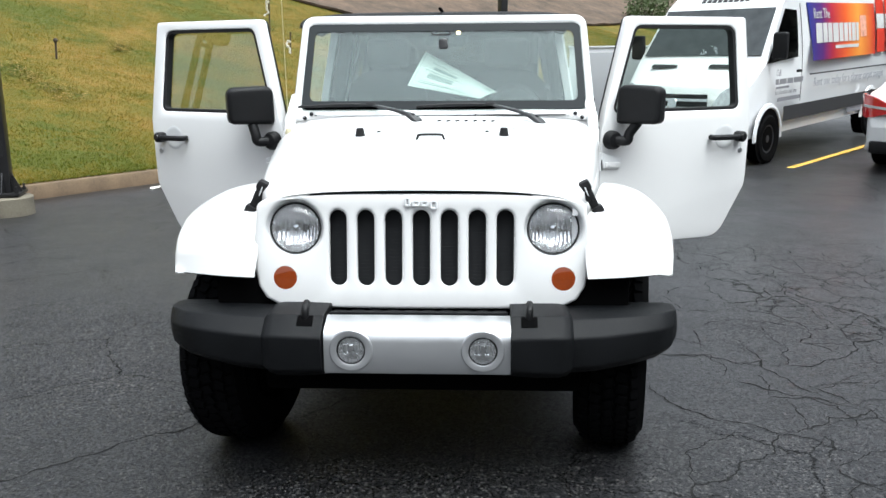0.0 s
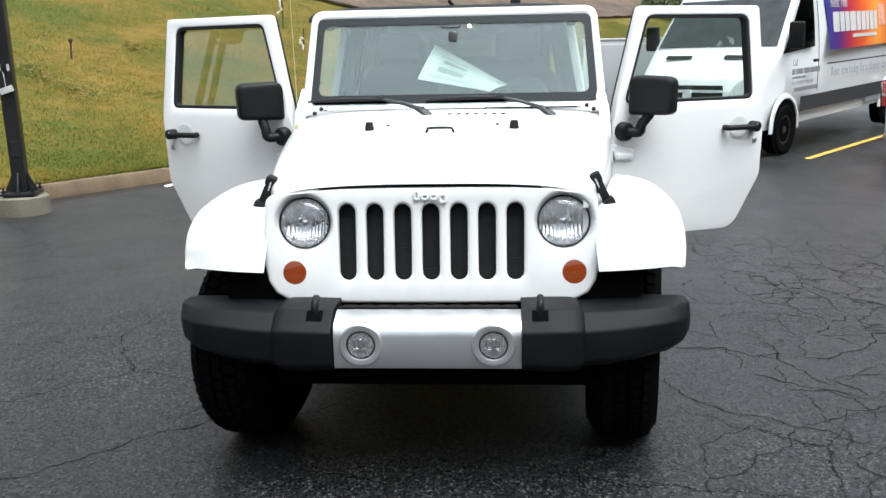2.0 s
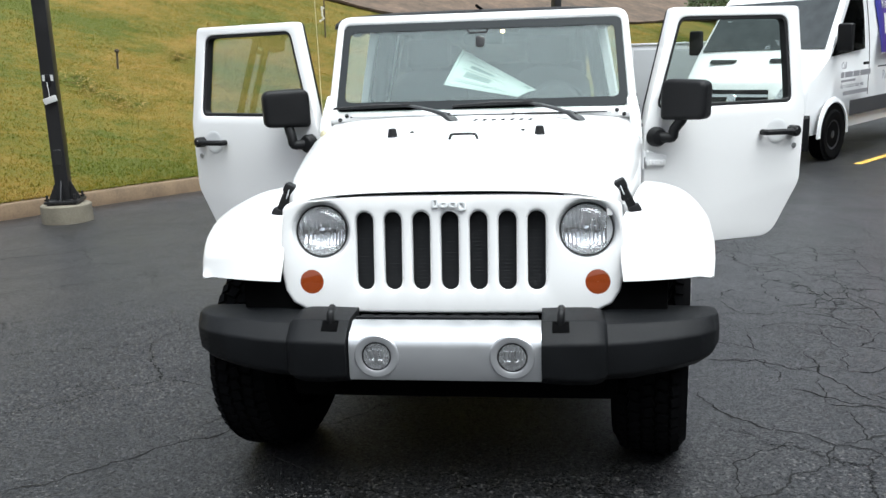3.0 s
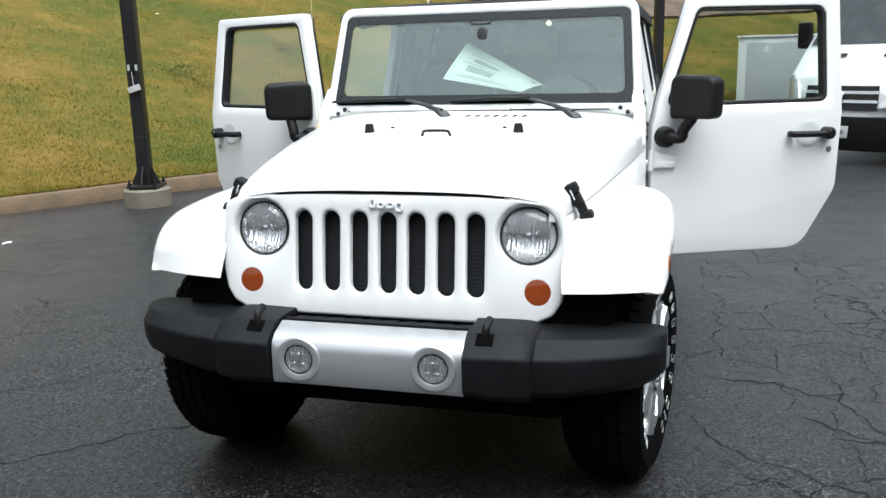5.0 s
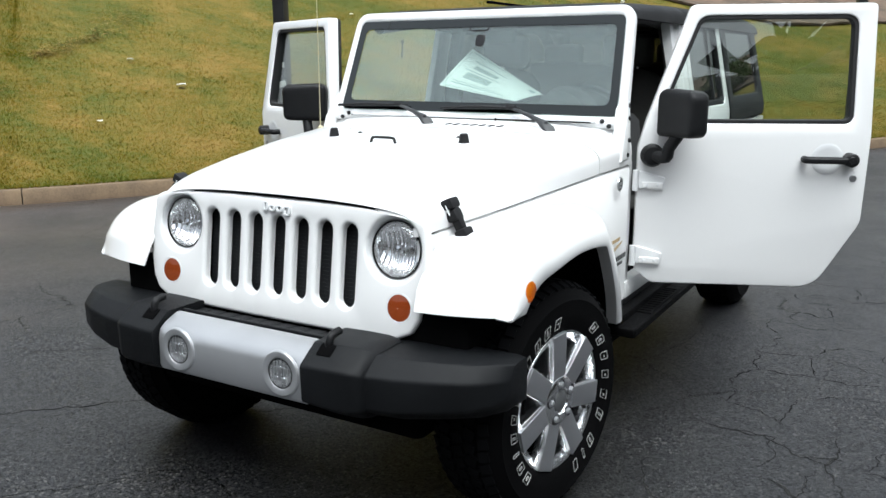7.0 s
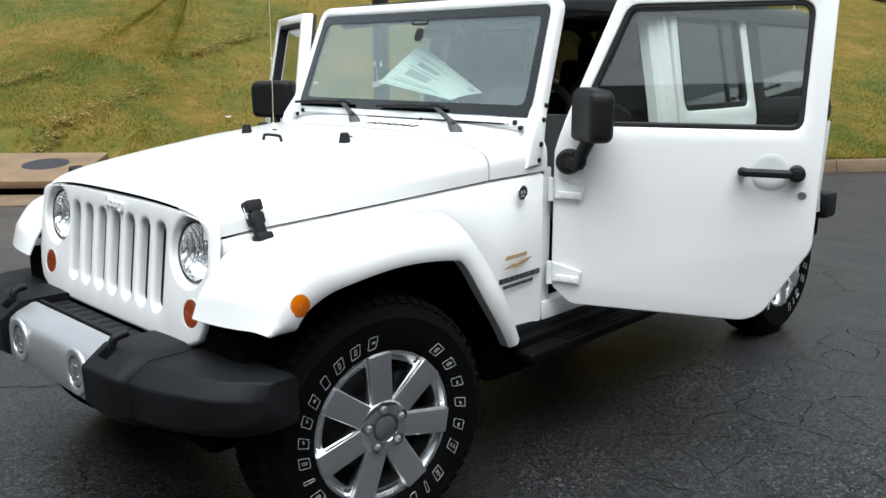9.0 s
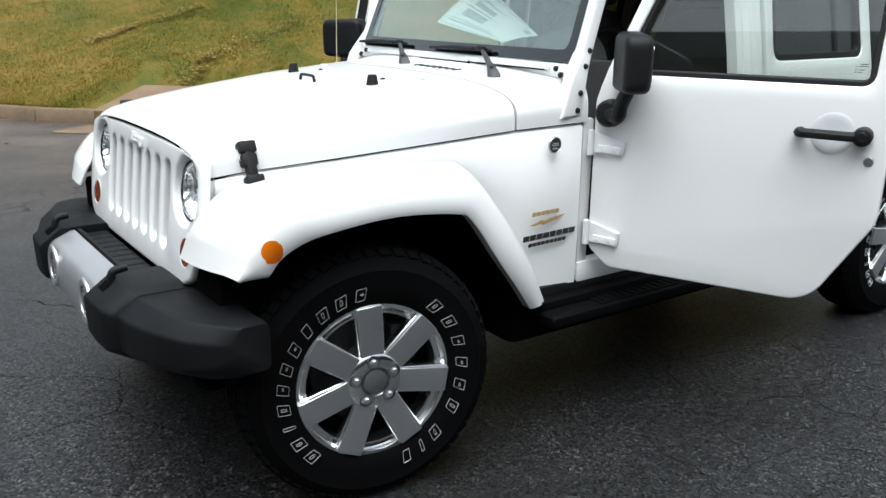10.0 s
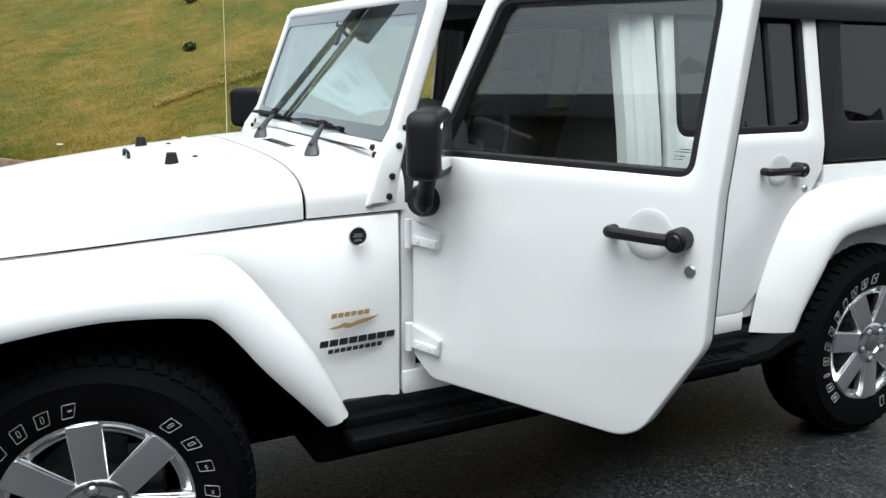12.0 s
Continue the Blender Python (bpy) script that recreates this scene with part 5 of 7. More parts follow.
def seat(x, y):
    st = part("front_seat", joined(box((x, y, 0.86), (0.50, 0.50, 0.16), 0.05, 3), box((x - 0.21, y, 0.90), (0.08, 0.46, 0.14), 0.035, 3), box((x + 0.21, y, 0.90), (0.08, 0.46, 0.14), 0.035, 3)), seat_cloth, car, "dark grey cloth front seat")
    rows = []
    for z, w, t, yy in ((0.88, 0.24, 0.07, 0.26), (1.0, 0.25, 0.075, 0.29), (1.2, 0.25, 0.07, 0.34), (1.36, 0.23, 0.06, 0.38), (1.42, 0.17, 0.045, 0.40), (1.445, 0.08, 0.02, 0.405)):
        rows.append([(x + w * math.copysign(abs(math.cos(a)) ** 0.5, math.cos(a)), y + yy - 0.02 + t * math.copysign(abs(math.sin(a)) ** 0.6, math.sin(a)), z) for a in np.linspace(0, math.tau, 24, endpoint=False)])
    part("backrest", loft(rows, closed=True, caps=True), seat_cloth, st, angle=60)
    part("headrest", box((x, y + 0.41, 1.54), (0.27, 0.10, 0.17), 0.045, 3), seat_cloth, st)
    part("headrest_posts", joined(tube([(x - 0.06, y + 0.40, 1.42), (x - 0.06, y + 0.41, 1.5)], 0.007, 8), tube([(x + 0.06, y + 0.40, 1.42), (x + 0.06, y + 0.41, 1.5)], 0.007, 8)), chrome, st)


seat(0.36, 1.62)
seat(-0.36, 1.62)
rs = part("rear_seat", joined(box((0, 2.55, 0.86), (1.2, 0.48, 0.16), 0.05, 3)), seat_cloth, car, "dark grey rear bench seat")
part("backrest", moved(box((0, 0, 0), (1.2, 0.12, 0.60), 0.05, 3), pose(0, 2.84, 1.18, -12, 0, 0)), seat_cloth, rs)
for x in (-0.38, 0.38):
    part("headrest", box((x, 2.93, 1.52), (0.26, 0.09, 0.15), 0.04, 3), seat_cloth, rs)
for m, sd in BOTH:
    part("sport_bar", moved(tube(spline([(0.66, 1.90, 0.62), (0.655, 1.90, 1.25), (0.60, 1.89, 1.62), (0.52, 1.88, 1.69), (0.0, 1.88, 1.705)], 5), 0.038, 10), m), dash_plastic, car, "padded black sport bar")
    part("sport_bar", moved(tube(spline([(0.60, 1.10, 1.655), (0.60, 1.5, 1.69), (0.585, 1.89, 1.67), (0.585, 2.4, 1.69), (0.58, 3.0, 1.68), (0.60, 3.45, 1.30)], 5), 0.035, 10), m), dash_plastic, car, "padded black sport bar")
lampb = part("dome_lamp_pod", box((0.03, 3.05, 1.695), (0.26, 0.12, 0.04), 0.015), dash_plastic, car)
part("dome_lamp", moved(lathe([(0.001, 0.008), (0.009, 0.005), (0.013, 0.0), (0.009, -0.005), (0.001, -0.008)], 20), pose(0.040, 2.985, 1.684, 0, 0, 90)), lamp_glow, lampb, "lit warm dome lamp")

# wheels: axis along x, outer side towards +x
def wheel_meshes():
    out = {}
    prof = [(0.236, 0.090), (0.242, 0.103), (0.262, 0.112), (0.300, 0.117), (0.336, 0.115), (0.343, 0.1165), (0.349, 0.110), (0.367, 0.099), (0.379, 0.086), (0.386, 0.068), (0.389, 0.0)]
    prof = prof + [(r, -a - 0.03) for r, a in prof[-2::-1]]
    out["tyre"] = finish("tyre", lathe(prof, 72), tyre_rubber, 30)
    blocks = []
    rnd = random.Random(3)
    for row, (a0, wd, tilt) in enumerate(((0.074, 0.032, 0.18), (0.032, 0.036, -0.30), (-0.015, 0.034, 0.32), (-0.064, 0.036, -0.30), (-0.104, 0.032, 0.18))):
        for k in range(54):
            th = (k + 0.5 * (row % 2)) * math.tau / 54
            edge = abs(a0 + 0.015) > 0.08
            r = 0.396 if not edge else 0.3875
            b = box((0, 0, 0), (wd, 0.034, 0.014), 0.0)
            blocks.append(moved(b, pose(0, 0, 0, math.degrees(th)) @ pose(a0, 0, r - 0.004, 0, 0, math.degrees(tilt)) @ pose(0, 0, 0, 0, (28 if a0 > 0 else -28) if edge else 0, 0)))
    out["tread"] = finish("tread", joined(*blocks), tread_rubber, 30)
    out["rim"] = finish("rim", lathe([(0.2410, 0.085), (0.2412, 0.098), (0.2385, 0.1015), (0.2300, 0.099), (0.2265, 0.080), (0.2140, 0.076), (0.2120, 0.086), (0.2060, 0.086), (0.2025, 0.070), (0.200, 0.02), (0.200, -0.10), (0.245, -0.11)], 72), chrome, 40)
    sp = rounded([(-0.036, 0.045), (0.036, 0.045), (0.0400, 0.2360), (-0.0400, 0.2360)], [0.0, 0.0, 0.006, 0.006], 3)
    bm = plate([sp], 0.034, 0.003)
    cut(bm, (0, 0.09, 0), (0, 1, 0))
    bm = moved(bm, axes((0.088, 0, 0), (0, 1, 0), (0, 0, 1), (1, 0, 0)))
    bent(bm, lambda c: Vector((c.x + 0.006 * (c.z - 0.05) / 0.18 - (0.010 if c.z < 0.07 else 0), c.y, c.z)))
    out["spoke"] = finish("spoke", bm, alloy, 25)
    side = rounded([(-0.0375, 0.05), (0.0375, 0.05), (0.043, 0.224), (-0.043, 0.224)], 0.003, 2)
    out["spoke_flank"] = finish("spoke_flank", moved(plate([side], 0.030, 0.004), axes((0.081, 0, 0), (0, 1, 0), (0, 0, 1), (1, 0, 0))), chrome, 25)
    out["hub"] = finish("hub", lathe([(0.001, 0.098), (0.036, 0.098), (0.040, 0.100), (0.046, 0.1105), (0.058, 0.1120), (0.070, 0.1105), (0.080, 0.1070), (0.089, 0.1010), (0.094, 0.092), (0.095, 0.03)], 48), chrome, 30)
    out["centre_cap"] = finish("centre_cap", lathe([(0.001, 0.1125), (0.029, 0.1115), (0.0355, 0.1085), (0.038, 0.094)], 36), cap_grey, 30)
    out["lug_nut"] = finish("lug_nut", lathe([(0.001, 0.009), (0.0075, 0.009), (0.0100, 0.006), (0.0110, -0.008)], 6), alloy, 20)
    out["nut_well"] = finish("nut_well", lathe([(0.0200, -0.006), (0.0195, 0.0008), (0.0180, 0.0014), (0.0165, -0.003), (0.001, -0.003)], 24), dark_metal, 30)
    out["brake_disc"] = finish("brake_disc", lathe([(0.001, 0.02), (0.08, 0.022), (0.085, 0.0), (0.165, 0.0), (0.167, -0.02), (0.001, -0.02)], 40), dark_metal, 30)
    out["caliper"] = finish("caliper", box((0.01, 0.12, 0.08), (0.07, 0.09, 0.13), 0.02), dark_metal, 30)
    # Near-black discs added behind the spokes stand in for shade inside the wheel.
    out["wheel_shade_disc"] = finish("wheel_shade_disc", joined(lathe([(0.001, -0.03), (0.204, -0.03)], 36), lathe([(0.001, -0.112), (0.246, -0.112)], 36)), dark_void, 30)
    out["valve"] = finish("valve", tube([(0.085, 0.205, 0), (0.100, 0.188, 0.0)], 0.005, 8), black_rubber, 30)
    return out


WHEEL = wheel_meshes()


WALL = [(0.236, 0.090), (0.242, 0.103), (0.262, 0.112), (0.300, 0.117), (0.336, 0.115)]


def tyre_mark(kind):
    """A raised outlined mark, a plain slanted shape as large as one character."""
    h, sl, t = 0.037, 0.010, 0.00088
    w = (0.0165, 0.0150, 0.0050, 0.0120)[kind]
    sk = lambda x, y: (x + sl * y / h, y)

    def outline(pts):
        pts = [sk(x, y) for x, y in pts]
        turn = sum(p[0] * q[1] - q[0] * p[1] for p, q in zip(pts, pts[1:] + pts[:1])) > 0
        loop = rounded(pts if not turn else pts[::-1], 0.003, 3)
        return plate([loop, shifted(loop, -t)], 0.0016)

    shapes = [outline([(-w, -h / 2), (w, -h / 2), (w, h / 2), (-w, h / 2)])]
    if kind == 0:
        shapes.append(outline([(-w * 0.22, -h * 0.24), (w * 0.26, -h * 0.24), (w * 0.26, h * 0.24), (-w * 0.22, h * 0.24)]))
    if kind == 1:
        shapes.append(outline([(-w * 0.1, -h * 0.05), (w * 0.55, -h * 0.05), (w * 0.55, h * 0.08), (-w * 0.1, h * 0.08)]))
    bm = joined(*shapes)

    def onto(c):
        r = 0.281 + c.y
        a = c.x / 0.281
        return Vector((interp(r, WALL) + 0.0012 + c.z, r * math.sin(a), r * math.cos(a)))

    return finish("sidewall_mark", bent(bm, onto), letter_white, 30)


MARKS = [tyre_mark(k) for k in range(4)]
MARK_TURNS = [(a, k) for a, k in zip(np.linspace(224, 99, 11), (0, 0, 2, 0, 1, 1, 1, 3, 0, 0, 1))] + [(a, k) for a, k in zip(np.linspace(48, -27, 6), (0, 0, 1, 1, 1, 0))] + [(a, k) for a, k in zip(np.linspace(-47, -70, 3), (0, 2, 3))]


def add_wheel(x, y, turn, steer=0.0):
    sd = 1 if x > 0 else -1
    base = pose(x, y, 0.390, 0, 0, steer) @ (pose(0, 0, 0) if sd > 0 else pose(0, 0, 0, 0, 0, 180))
    w = part("wheel", WHEEL["tyre"], None, car, "alloy wheel with seven spokes and white-lettered tyre", base)
    for name in ("tread", "rim", "hub", "centre_cap", "wheel_shade_disc", "brake_disc", "caliper"):
        part(name, WHEEL[name], None, w)
    for a, kind in MARK_TURNS:
        part("sidewall_mark", MARKS[kind], None, w, place=pose(0, 0, 0, a - 90))
    for k in range(7):
        sp = part("spoke", WHEEL["spoke"], None, w, place=pose(0, 0, 0, turn + k * 360 / 7))
        part("spoke_flank", WHEEL["spoke_flank"], None, w, place=pose(0, 0, 0, turn + k * 360 / 7))
    for k in range(5):
        a = radians(turn + 20 + 72 * k)
        part("nut_well", WHEEL["nut_well"], None, w, place=pose(0.1112, 0.0625 * math.cos(a), 0.0625 * math.sin(a)))
        part("lug_nut", WHEEL["lug_nut"], None, w, place=pose(0.1100, 0.0625 * math.cos(a), 0.0625 * math.sin(a)))
    part("valve", WHEEL["valve"], None, w, place=pose(0, 0, 0, -25))
    return w


for wx in (0.765, -0.765):
    add_wheel(math.copysign(0.752, wx), 0.022, 4, -9.2)
    add_wheel(wx, 2.946, 30)
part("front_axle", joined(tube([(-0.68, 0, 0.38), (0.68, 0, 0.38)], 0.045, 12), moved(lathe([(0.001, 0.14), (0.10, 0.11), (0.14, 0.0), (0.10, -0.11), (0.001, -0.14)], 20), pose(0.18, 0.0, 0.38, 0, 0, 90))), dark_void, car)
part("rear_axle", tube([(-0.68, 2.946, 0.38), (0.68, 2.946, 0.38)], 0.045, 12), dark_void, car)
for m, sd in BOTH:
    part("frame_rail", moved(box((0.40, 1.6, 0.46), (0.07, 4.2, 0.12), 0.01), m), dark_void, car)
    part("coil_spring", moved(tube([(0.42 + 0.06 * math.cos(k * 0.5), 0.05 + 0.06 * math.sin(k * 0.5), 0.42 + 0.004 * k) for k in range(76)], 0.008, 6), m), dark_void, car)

# badges on the left and right panels
for m, sd in BOTH:
    bx = 0.777
    BM = m @ axes((bx, 0.750, 1.014), (0, 1, 0), (0, 0, 1), (1, 0, 0))
    bdg = part("round_badge", moved(moved(lathe([(0.001, 0.003), (0.024, 0.003), (0.0275, 0.0)], 32), axes((0, 0, 0), (0, 0, 1), (1, 0, 0), (0, 1, 0))), BM), badge_black, car, "round dark badge with grey ring")
    part("badge_ring", moved(moved(lathe([(0.0245, 0.003), (0.026, 0.005), (0.028, 0.0)], 32), axes((0, 0, 0), (0, 0, 1), (1, 0, 0), (0, 1, 0))), BM), badge_grey, bdg)
    part("badge_marks", moved(joined(plate([rounded([(-0.013, 0.004), (0.013, 0.004), (0.013, 0.008), (-0.013, 0.008)], 0.001)], 0.001), plate([rounded([(-0.015, -0.002), (0.015, -0.002), (0.015, 0.002), (-0.015, 0.002)], 0.001)], 0.001), plate([[(-0.014, -0.014), (0.014, -0.014), (0.004, -0.006), (-0.002, -0.010), (-0.006, -0.006)]], 0.001)), BM @ pose(0, 0, 0.004)), badge_grey, bdg)

    def flat_row(widths, h, slant, gap):
        x, out_ = 0.0, []
        for w_ in widths:
            out_.append(rounded([(x, 0), (x + w_, 0), (x + w_ + slant, h), (x + slant, h)], 0.0015, 2))
            x += w_ + gap
        return out_, x

    k = 1 if sd > 0 else -1
    for name, widths, h, y0, z0, mat_, lab in (("model_mark", [0.026] * 8, 0.0190, 0.628, 0.697, badge_black, "black letter-sized bar"), ("model_mark", [0.0155] * 9, 0.0120, 0.652, 0.676, badge_black, "small black bar"), ("trim_mark", [0.0165] * 6, 0.0135, 0.665, 0.780, gold, "small gold bar")):
        shapes, _ = flat_row(widths, h, 0.003, 0.0035)
        for q in shapes:
            part(name, moved(plate([q], 0.002), m @ axes((bx - 0.001, y0, z0), (0, 1, 0.02), (0, 0, 1), (1, 0, 0))), mat_, car, lab)
    dune = [(0.0, 0.004), (0.035, 0.010), (0.05, 0.016), (0.07, 0.011), (0.095, 0.018), (0.16, 0.024), (0.125, 0.010), (0.09, 0.003), (0.06, -0.002), (0.045, 0.003), (0.02, 0.000)]
    part("trim_swoosh", moved(plate([dune], 0.002), m @ axes((bx - 0.001, 0.655, 0.747), (0, 1, 0.02), (0, 0, 1), (1, 0, 0))), gold, car, "gold dune-shaped badge")

paper_mat = surf("pale_green_white_paper", (0.68, 0.73, 0.70), 0.7, vary=0.05, scale=8)
paper_ink = surf("printed_grey_blocks", (0.30, 0.36, 0.34), 0.7, vary=0.1)

# ---- papers behind the windshield ----
def sheet_of_paper(a, b, c, d, sag):
    """A slightly curled sheet between four corners."""
    a, b, c, d = (Vector(p) for p in (a, b, c, d))
    rows = []
    for i in range(13):
        u = i / 12
        row = []
        for j in range(9):
            v = j / 8
            p = (a * (1 - u) + b * u) * (1 - v) + (d * (1 - u) + c * u) * v
            row.append(p + Vector((0, -1, 0.4)) * sag * math.sin(u * math.pi) * (0.4 + 0.6 * v))
        rows.append(row)
    return rows


def paper_blocks(rows, boxes):
    bms = []
    for u0, u1, v0, v1 in boxes:
        pts = []
        for u in np.linspace(u0, u1, 5):
            line_ = []
            for v in (v0, v1):
                i, j = u * 12, v * 8
                i0, j0 = min(int(i), 11), min(int(j), 7)
                fi, fj = i - i0, j - j0
                p = (rows[i0][j0] * (1 - fi) + rows[i0 + 1][j0] * fi) * (1 - fj) + (rows[i0][j0 + 1] * (1 - fi) + rows[i0 + 1][j0 + 1] * fi) * fj
                line_.append(p + Vector((0, -0.0016, 0.0006)))
            pts.append(line_)
        bms.append(loft(pts))
    return joined(*bms)


paper = thing("paper", "pale green printed sheet leaning inside the windshield", "paper")
prow = sheet_of_paper((-0.150, 0.918, 1.383), (-0.072, 1.092, 1.544), (0.286, 1.095, 1.342), (0.200, 0.990, 1.314), 0.010)
part("sheet", thick(loft(prow), 0.0006), paper_mat, paper, angle=80)
part("print", paper_blocks(prow, [(0.32, 0.50, 0.18, 0.52), (0.62, 0.72, 0.20, 0.52), (0.54, 0.565, 0.12, 0.62), (0.14, 0.17, 0.1, 0.8), (0.2, 0.22, 0.1, 0.7), (0.8, 0.82, 0.15, 0.6), (0.035, 0.05, 0.04, 0.95), (0.95, 0.965, 0.04, 0.9), (0.05, 0.95, 0.03, 0.038), (0.78, 0.9, 0.88, 0.96)]), paper_ink, paper, "grey printed blocks and lines")

# ---- lamp posts ----
post_black = surf("black_painted_steel", (0.014, 0.014, 0.015), 0.4, vary=0.3, coat=0.2)


def lamp_post(x, y, turn, tag_side):
    post = thing("lamp_post", "square black steel lamp post on a round concrete base", "lamp post", "lamp posts in the lot")
    post.matrix_world = pose(x, y, 0, 0, 0, turn)
    part("concrete_base", moved(lathe([(0.001, 0.185), (0.228, 0.185), (0.245, 0.172), (0.25, -0.05)], 40), pose(0, 0, 0, 0, -90, 0)), concrete_grey, post, "round concrete footing")
    part("base_plate", joined(box((0, 0, 0.215), (0.33, 0.33, 0.025), 0.006), box((0, 0, 0.195), (0.29, 0.29, 0.03), 0.01)), post_black, post)
    part("shaft", joined(box((0, 0, 3.6), (0.134, 0.134, 6.9), 0.012)), post_black, post)
    for k in range(4):
        gus = plate([[(0.064, 0), (0.155, 0), (0.148, 0.03), (0.066, 0.20)]], 0.014)
        part("gusset", moved(gus, pose(0, 0, 0.226, 0, 0, 90 * k) @ axes((0, 0, 0), (1, 0, 0), (0, 0, 1), (0, -1, 0))), post_black, post)
        sx, sy = (1 if k in (0, 3) else -1), (1 if k < 2 else -1)
        part("anchor_bolt", joined(tube([(sx * 0.135, sy * 0.135, 0.20), (sx * 0.135, sy * 0.135, 0.29)], 0.012, 8), moved(lathe([(0.026, 0.25), (0.026, 0.235), (0.001, 0.235)], 6), pose(sx * 0.135, sy * 0.135, 0, 0, -90, 0))), post_black, post)
    part("hand_hole_cover", moved(plate([rounded([(-0.04, -0.08), (0.04, -0.08), (0.04, 0.08), (-0.04, 0.08)], 0.02)], 0.008, 0.002), pose(0, -0.0715, 0.66, 90, 0, 0)), post_black, post)
    part("arm", tube([(0, 0, 7.0), (0, -0.5, 7.08)], 0.04, 10), post_black, post)
    part("lamp_head", box((0, -0.75, 7.08), (0.34, 0.62, 0.14), 0.03), post_black, post)
    if tag_side:
        part("tag", joined(moved(plate([rounded([(-0.065, -0.03), (0.065, -0.03), (0.065, 0.03), (-0.065, 0.03)], 0.008)], 0.02, 0.003), pose(0.005, -0.088, 1.235, 90, -18, 0)), tube(spline([(-0.01, -0.08, 1.41), (0.0, -0.092, 1.34), (0.004, -0.095, 1.26)], 4), 0.004, 6)), letter_white, post, "small white box hanging from a wire")
        part("tape", box((-0.035, -0.0695, 1.45), (0.03, 0.006, 0.06)), letter_white, post)
        part("tape", box((0.04, -0.0695, 1.45), (0.024, 0.006, 0.06)), letter_white, post)
        part("outlet", box((0.0, -0.071, 1.43), (0.05, 0.012, 0.12), 0.004), black_gloss, post)
    return post


lamp_post(-4.56, 4.93, 14, True)
lamp_post(0.56, 12.3, 30, False).location.z = lot_z(0.56, 12.3)

def twin_post(x, y):
    """Two slim shafts with a box near the top, by the kerb."""
    post = thing("lamp_post", "slim dark twin steel posts with a box lamp", "lamp post", "lamp posts in the lot")
    post.matrix_world = pose(x, y, 0, 0, 0, 74)
    part("concrete_base", moved(lathe([(0.001, 0.12), (0.30, 0.12), (0.31, -0.05)], 36), pose(0.11, 0, 0, 0, -90, 0)), concrete_grey, post)
    for o, top in ((0.0, 4.7), (0.225, 7.4)):
        part("shaft", box((o, 0, top / 2 + 0.1), (0.085, 0.085, top - 0.1), 0.01), post_black, post)
    part("bracket", box((0.11, 0, 4.62), (0.30, 0.05, 0.06), 0.01), post_black, post)
    part("lamp_head", box((-0.06, 0, 5.25), (0.42, 0.32, 1.0), 0.04), post_black, post)
    return post


twin_post(-10.7, -1.98)

# ---- the white panel van ----
van_white = surf("white_van_paint", (0.78, 0.79, 0.80), 0.35, coat=0.4, vary=0.03, scale=1.5)
van_grey = surf("dark_grey_side_moulding", (0.035, 0.036, 0.039), 0.7, vary=0.15, spec=0.25)
panel_red = surf("red_printed_panel", (0.62, 0.05, 0.03), 0.35, vary=0.1)
print_grey = surf("grey_printed_text", (0.22, 0.22, 0.24), 0.5, vary=0.05)
print_pale = surf("pale_grey_printed_text", (0.33, 0.34, 0.38), 0.5, vary=0.05)
VAN_Y, VAN_X = Vector((0.654, 0.756, 0)), Vector((0.756, -0.654, 0))
van = thing("panel_van", "white panel van with red and blue printed side panel", "van")
van_o = Vector((4.2, 9.08, 0)) - VAN_X * 0.86
van_up = VAN_Y + Vector((0, 0, 0.030))
van.matrix_world = axes(van_o + Vector((0, 0, 0.02)), VAN_X, van_up.normalized(), VAN_X.cross(van_up).normalized())

# side outline (y backwards from the front axle, z), swept across with the roof drawn in
VAN_SIDE = [(-1.02, 0.36), (-1.03, 0.60), (-0.99, 0.92), (-0.90, 1.10), (-0.42, 1.36), (-0.30, 1.44), (0.34, 2.186), (0.60, 2.36), (0.98, 2.47), (5.55, 2.52), (5.72, 2.40), (5.80, 1.2), (5.80, 0.40)]
side_pts = rounded(VAN_SIDE, [0.05, 0.1, 0.12, 0.15, 0.1, 0.1, 0.15, 0.2, 0.2, 0.12, 0.1, 0.05, 0.05], 4)


def van_half_width(y, z):
    w = 0.985
    w -= 0.16 * max(0.0, (z - 1.25) / 1.25) ** 1.6
    w -= 0.09 * max(0.0, (-y - 0.45) / 0.58) ** 2
    return w


def nose_y(x, y):
    """The van's nose is bowed: its corners stand back."""
    return y + 0.26 * (abs(x) / 0.95) ** 3 * min(1.0, max(0.0, (-y - 0.25) / 0.70))


rows = []
for k in (-1.0, -0.995, -0.97, -0.9, -0.75, -0.6, -0.3, 0, 0.3, 0.6, 0.75, 0.9, 0.97, 0.995, 1.0):
    row = []
    for y, z in side_pts:
        inset = (abs(k) - 0.9) / 0.1 if abs(k) > 0.9 else 0
        cy, cz = 2.4, 1.3
        s_ = 1 - 0.016 * inset ** 3
        x = k * van_half_width(y, z)
        row.append((x, nose_y(x, cy + (y - cy) * s_), cz + (z - cz) * s_))
    rows.append(row)
body = part("body", loft(rows, closed=True, caps=True), van_white, van, angle=40)


def van_side(y, z, out=0.004):
    return Vector((van_half_width(y, z) + out, y, z))


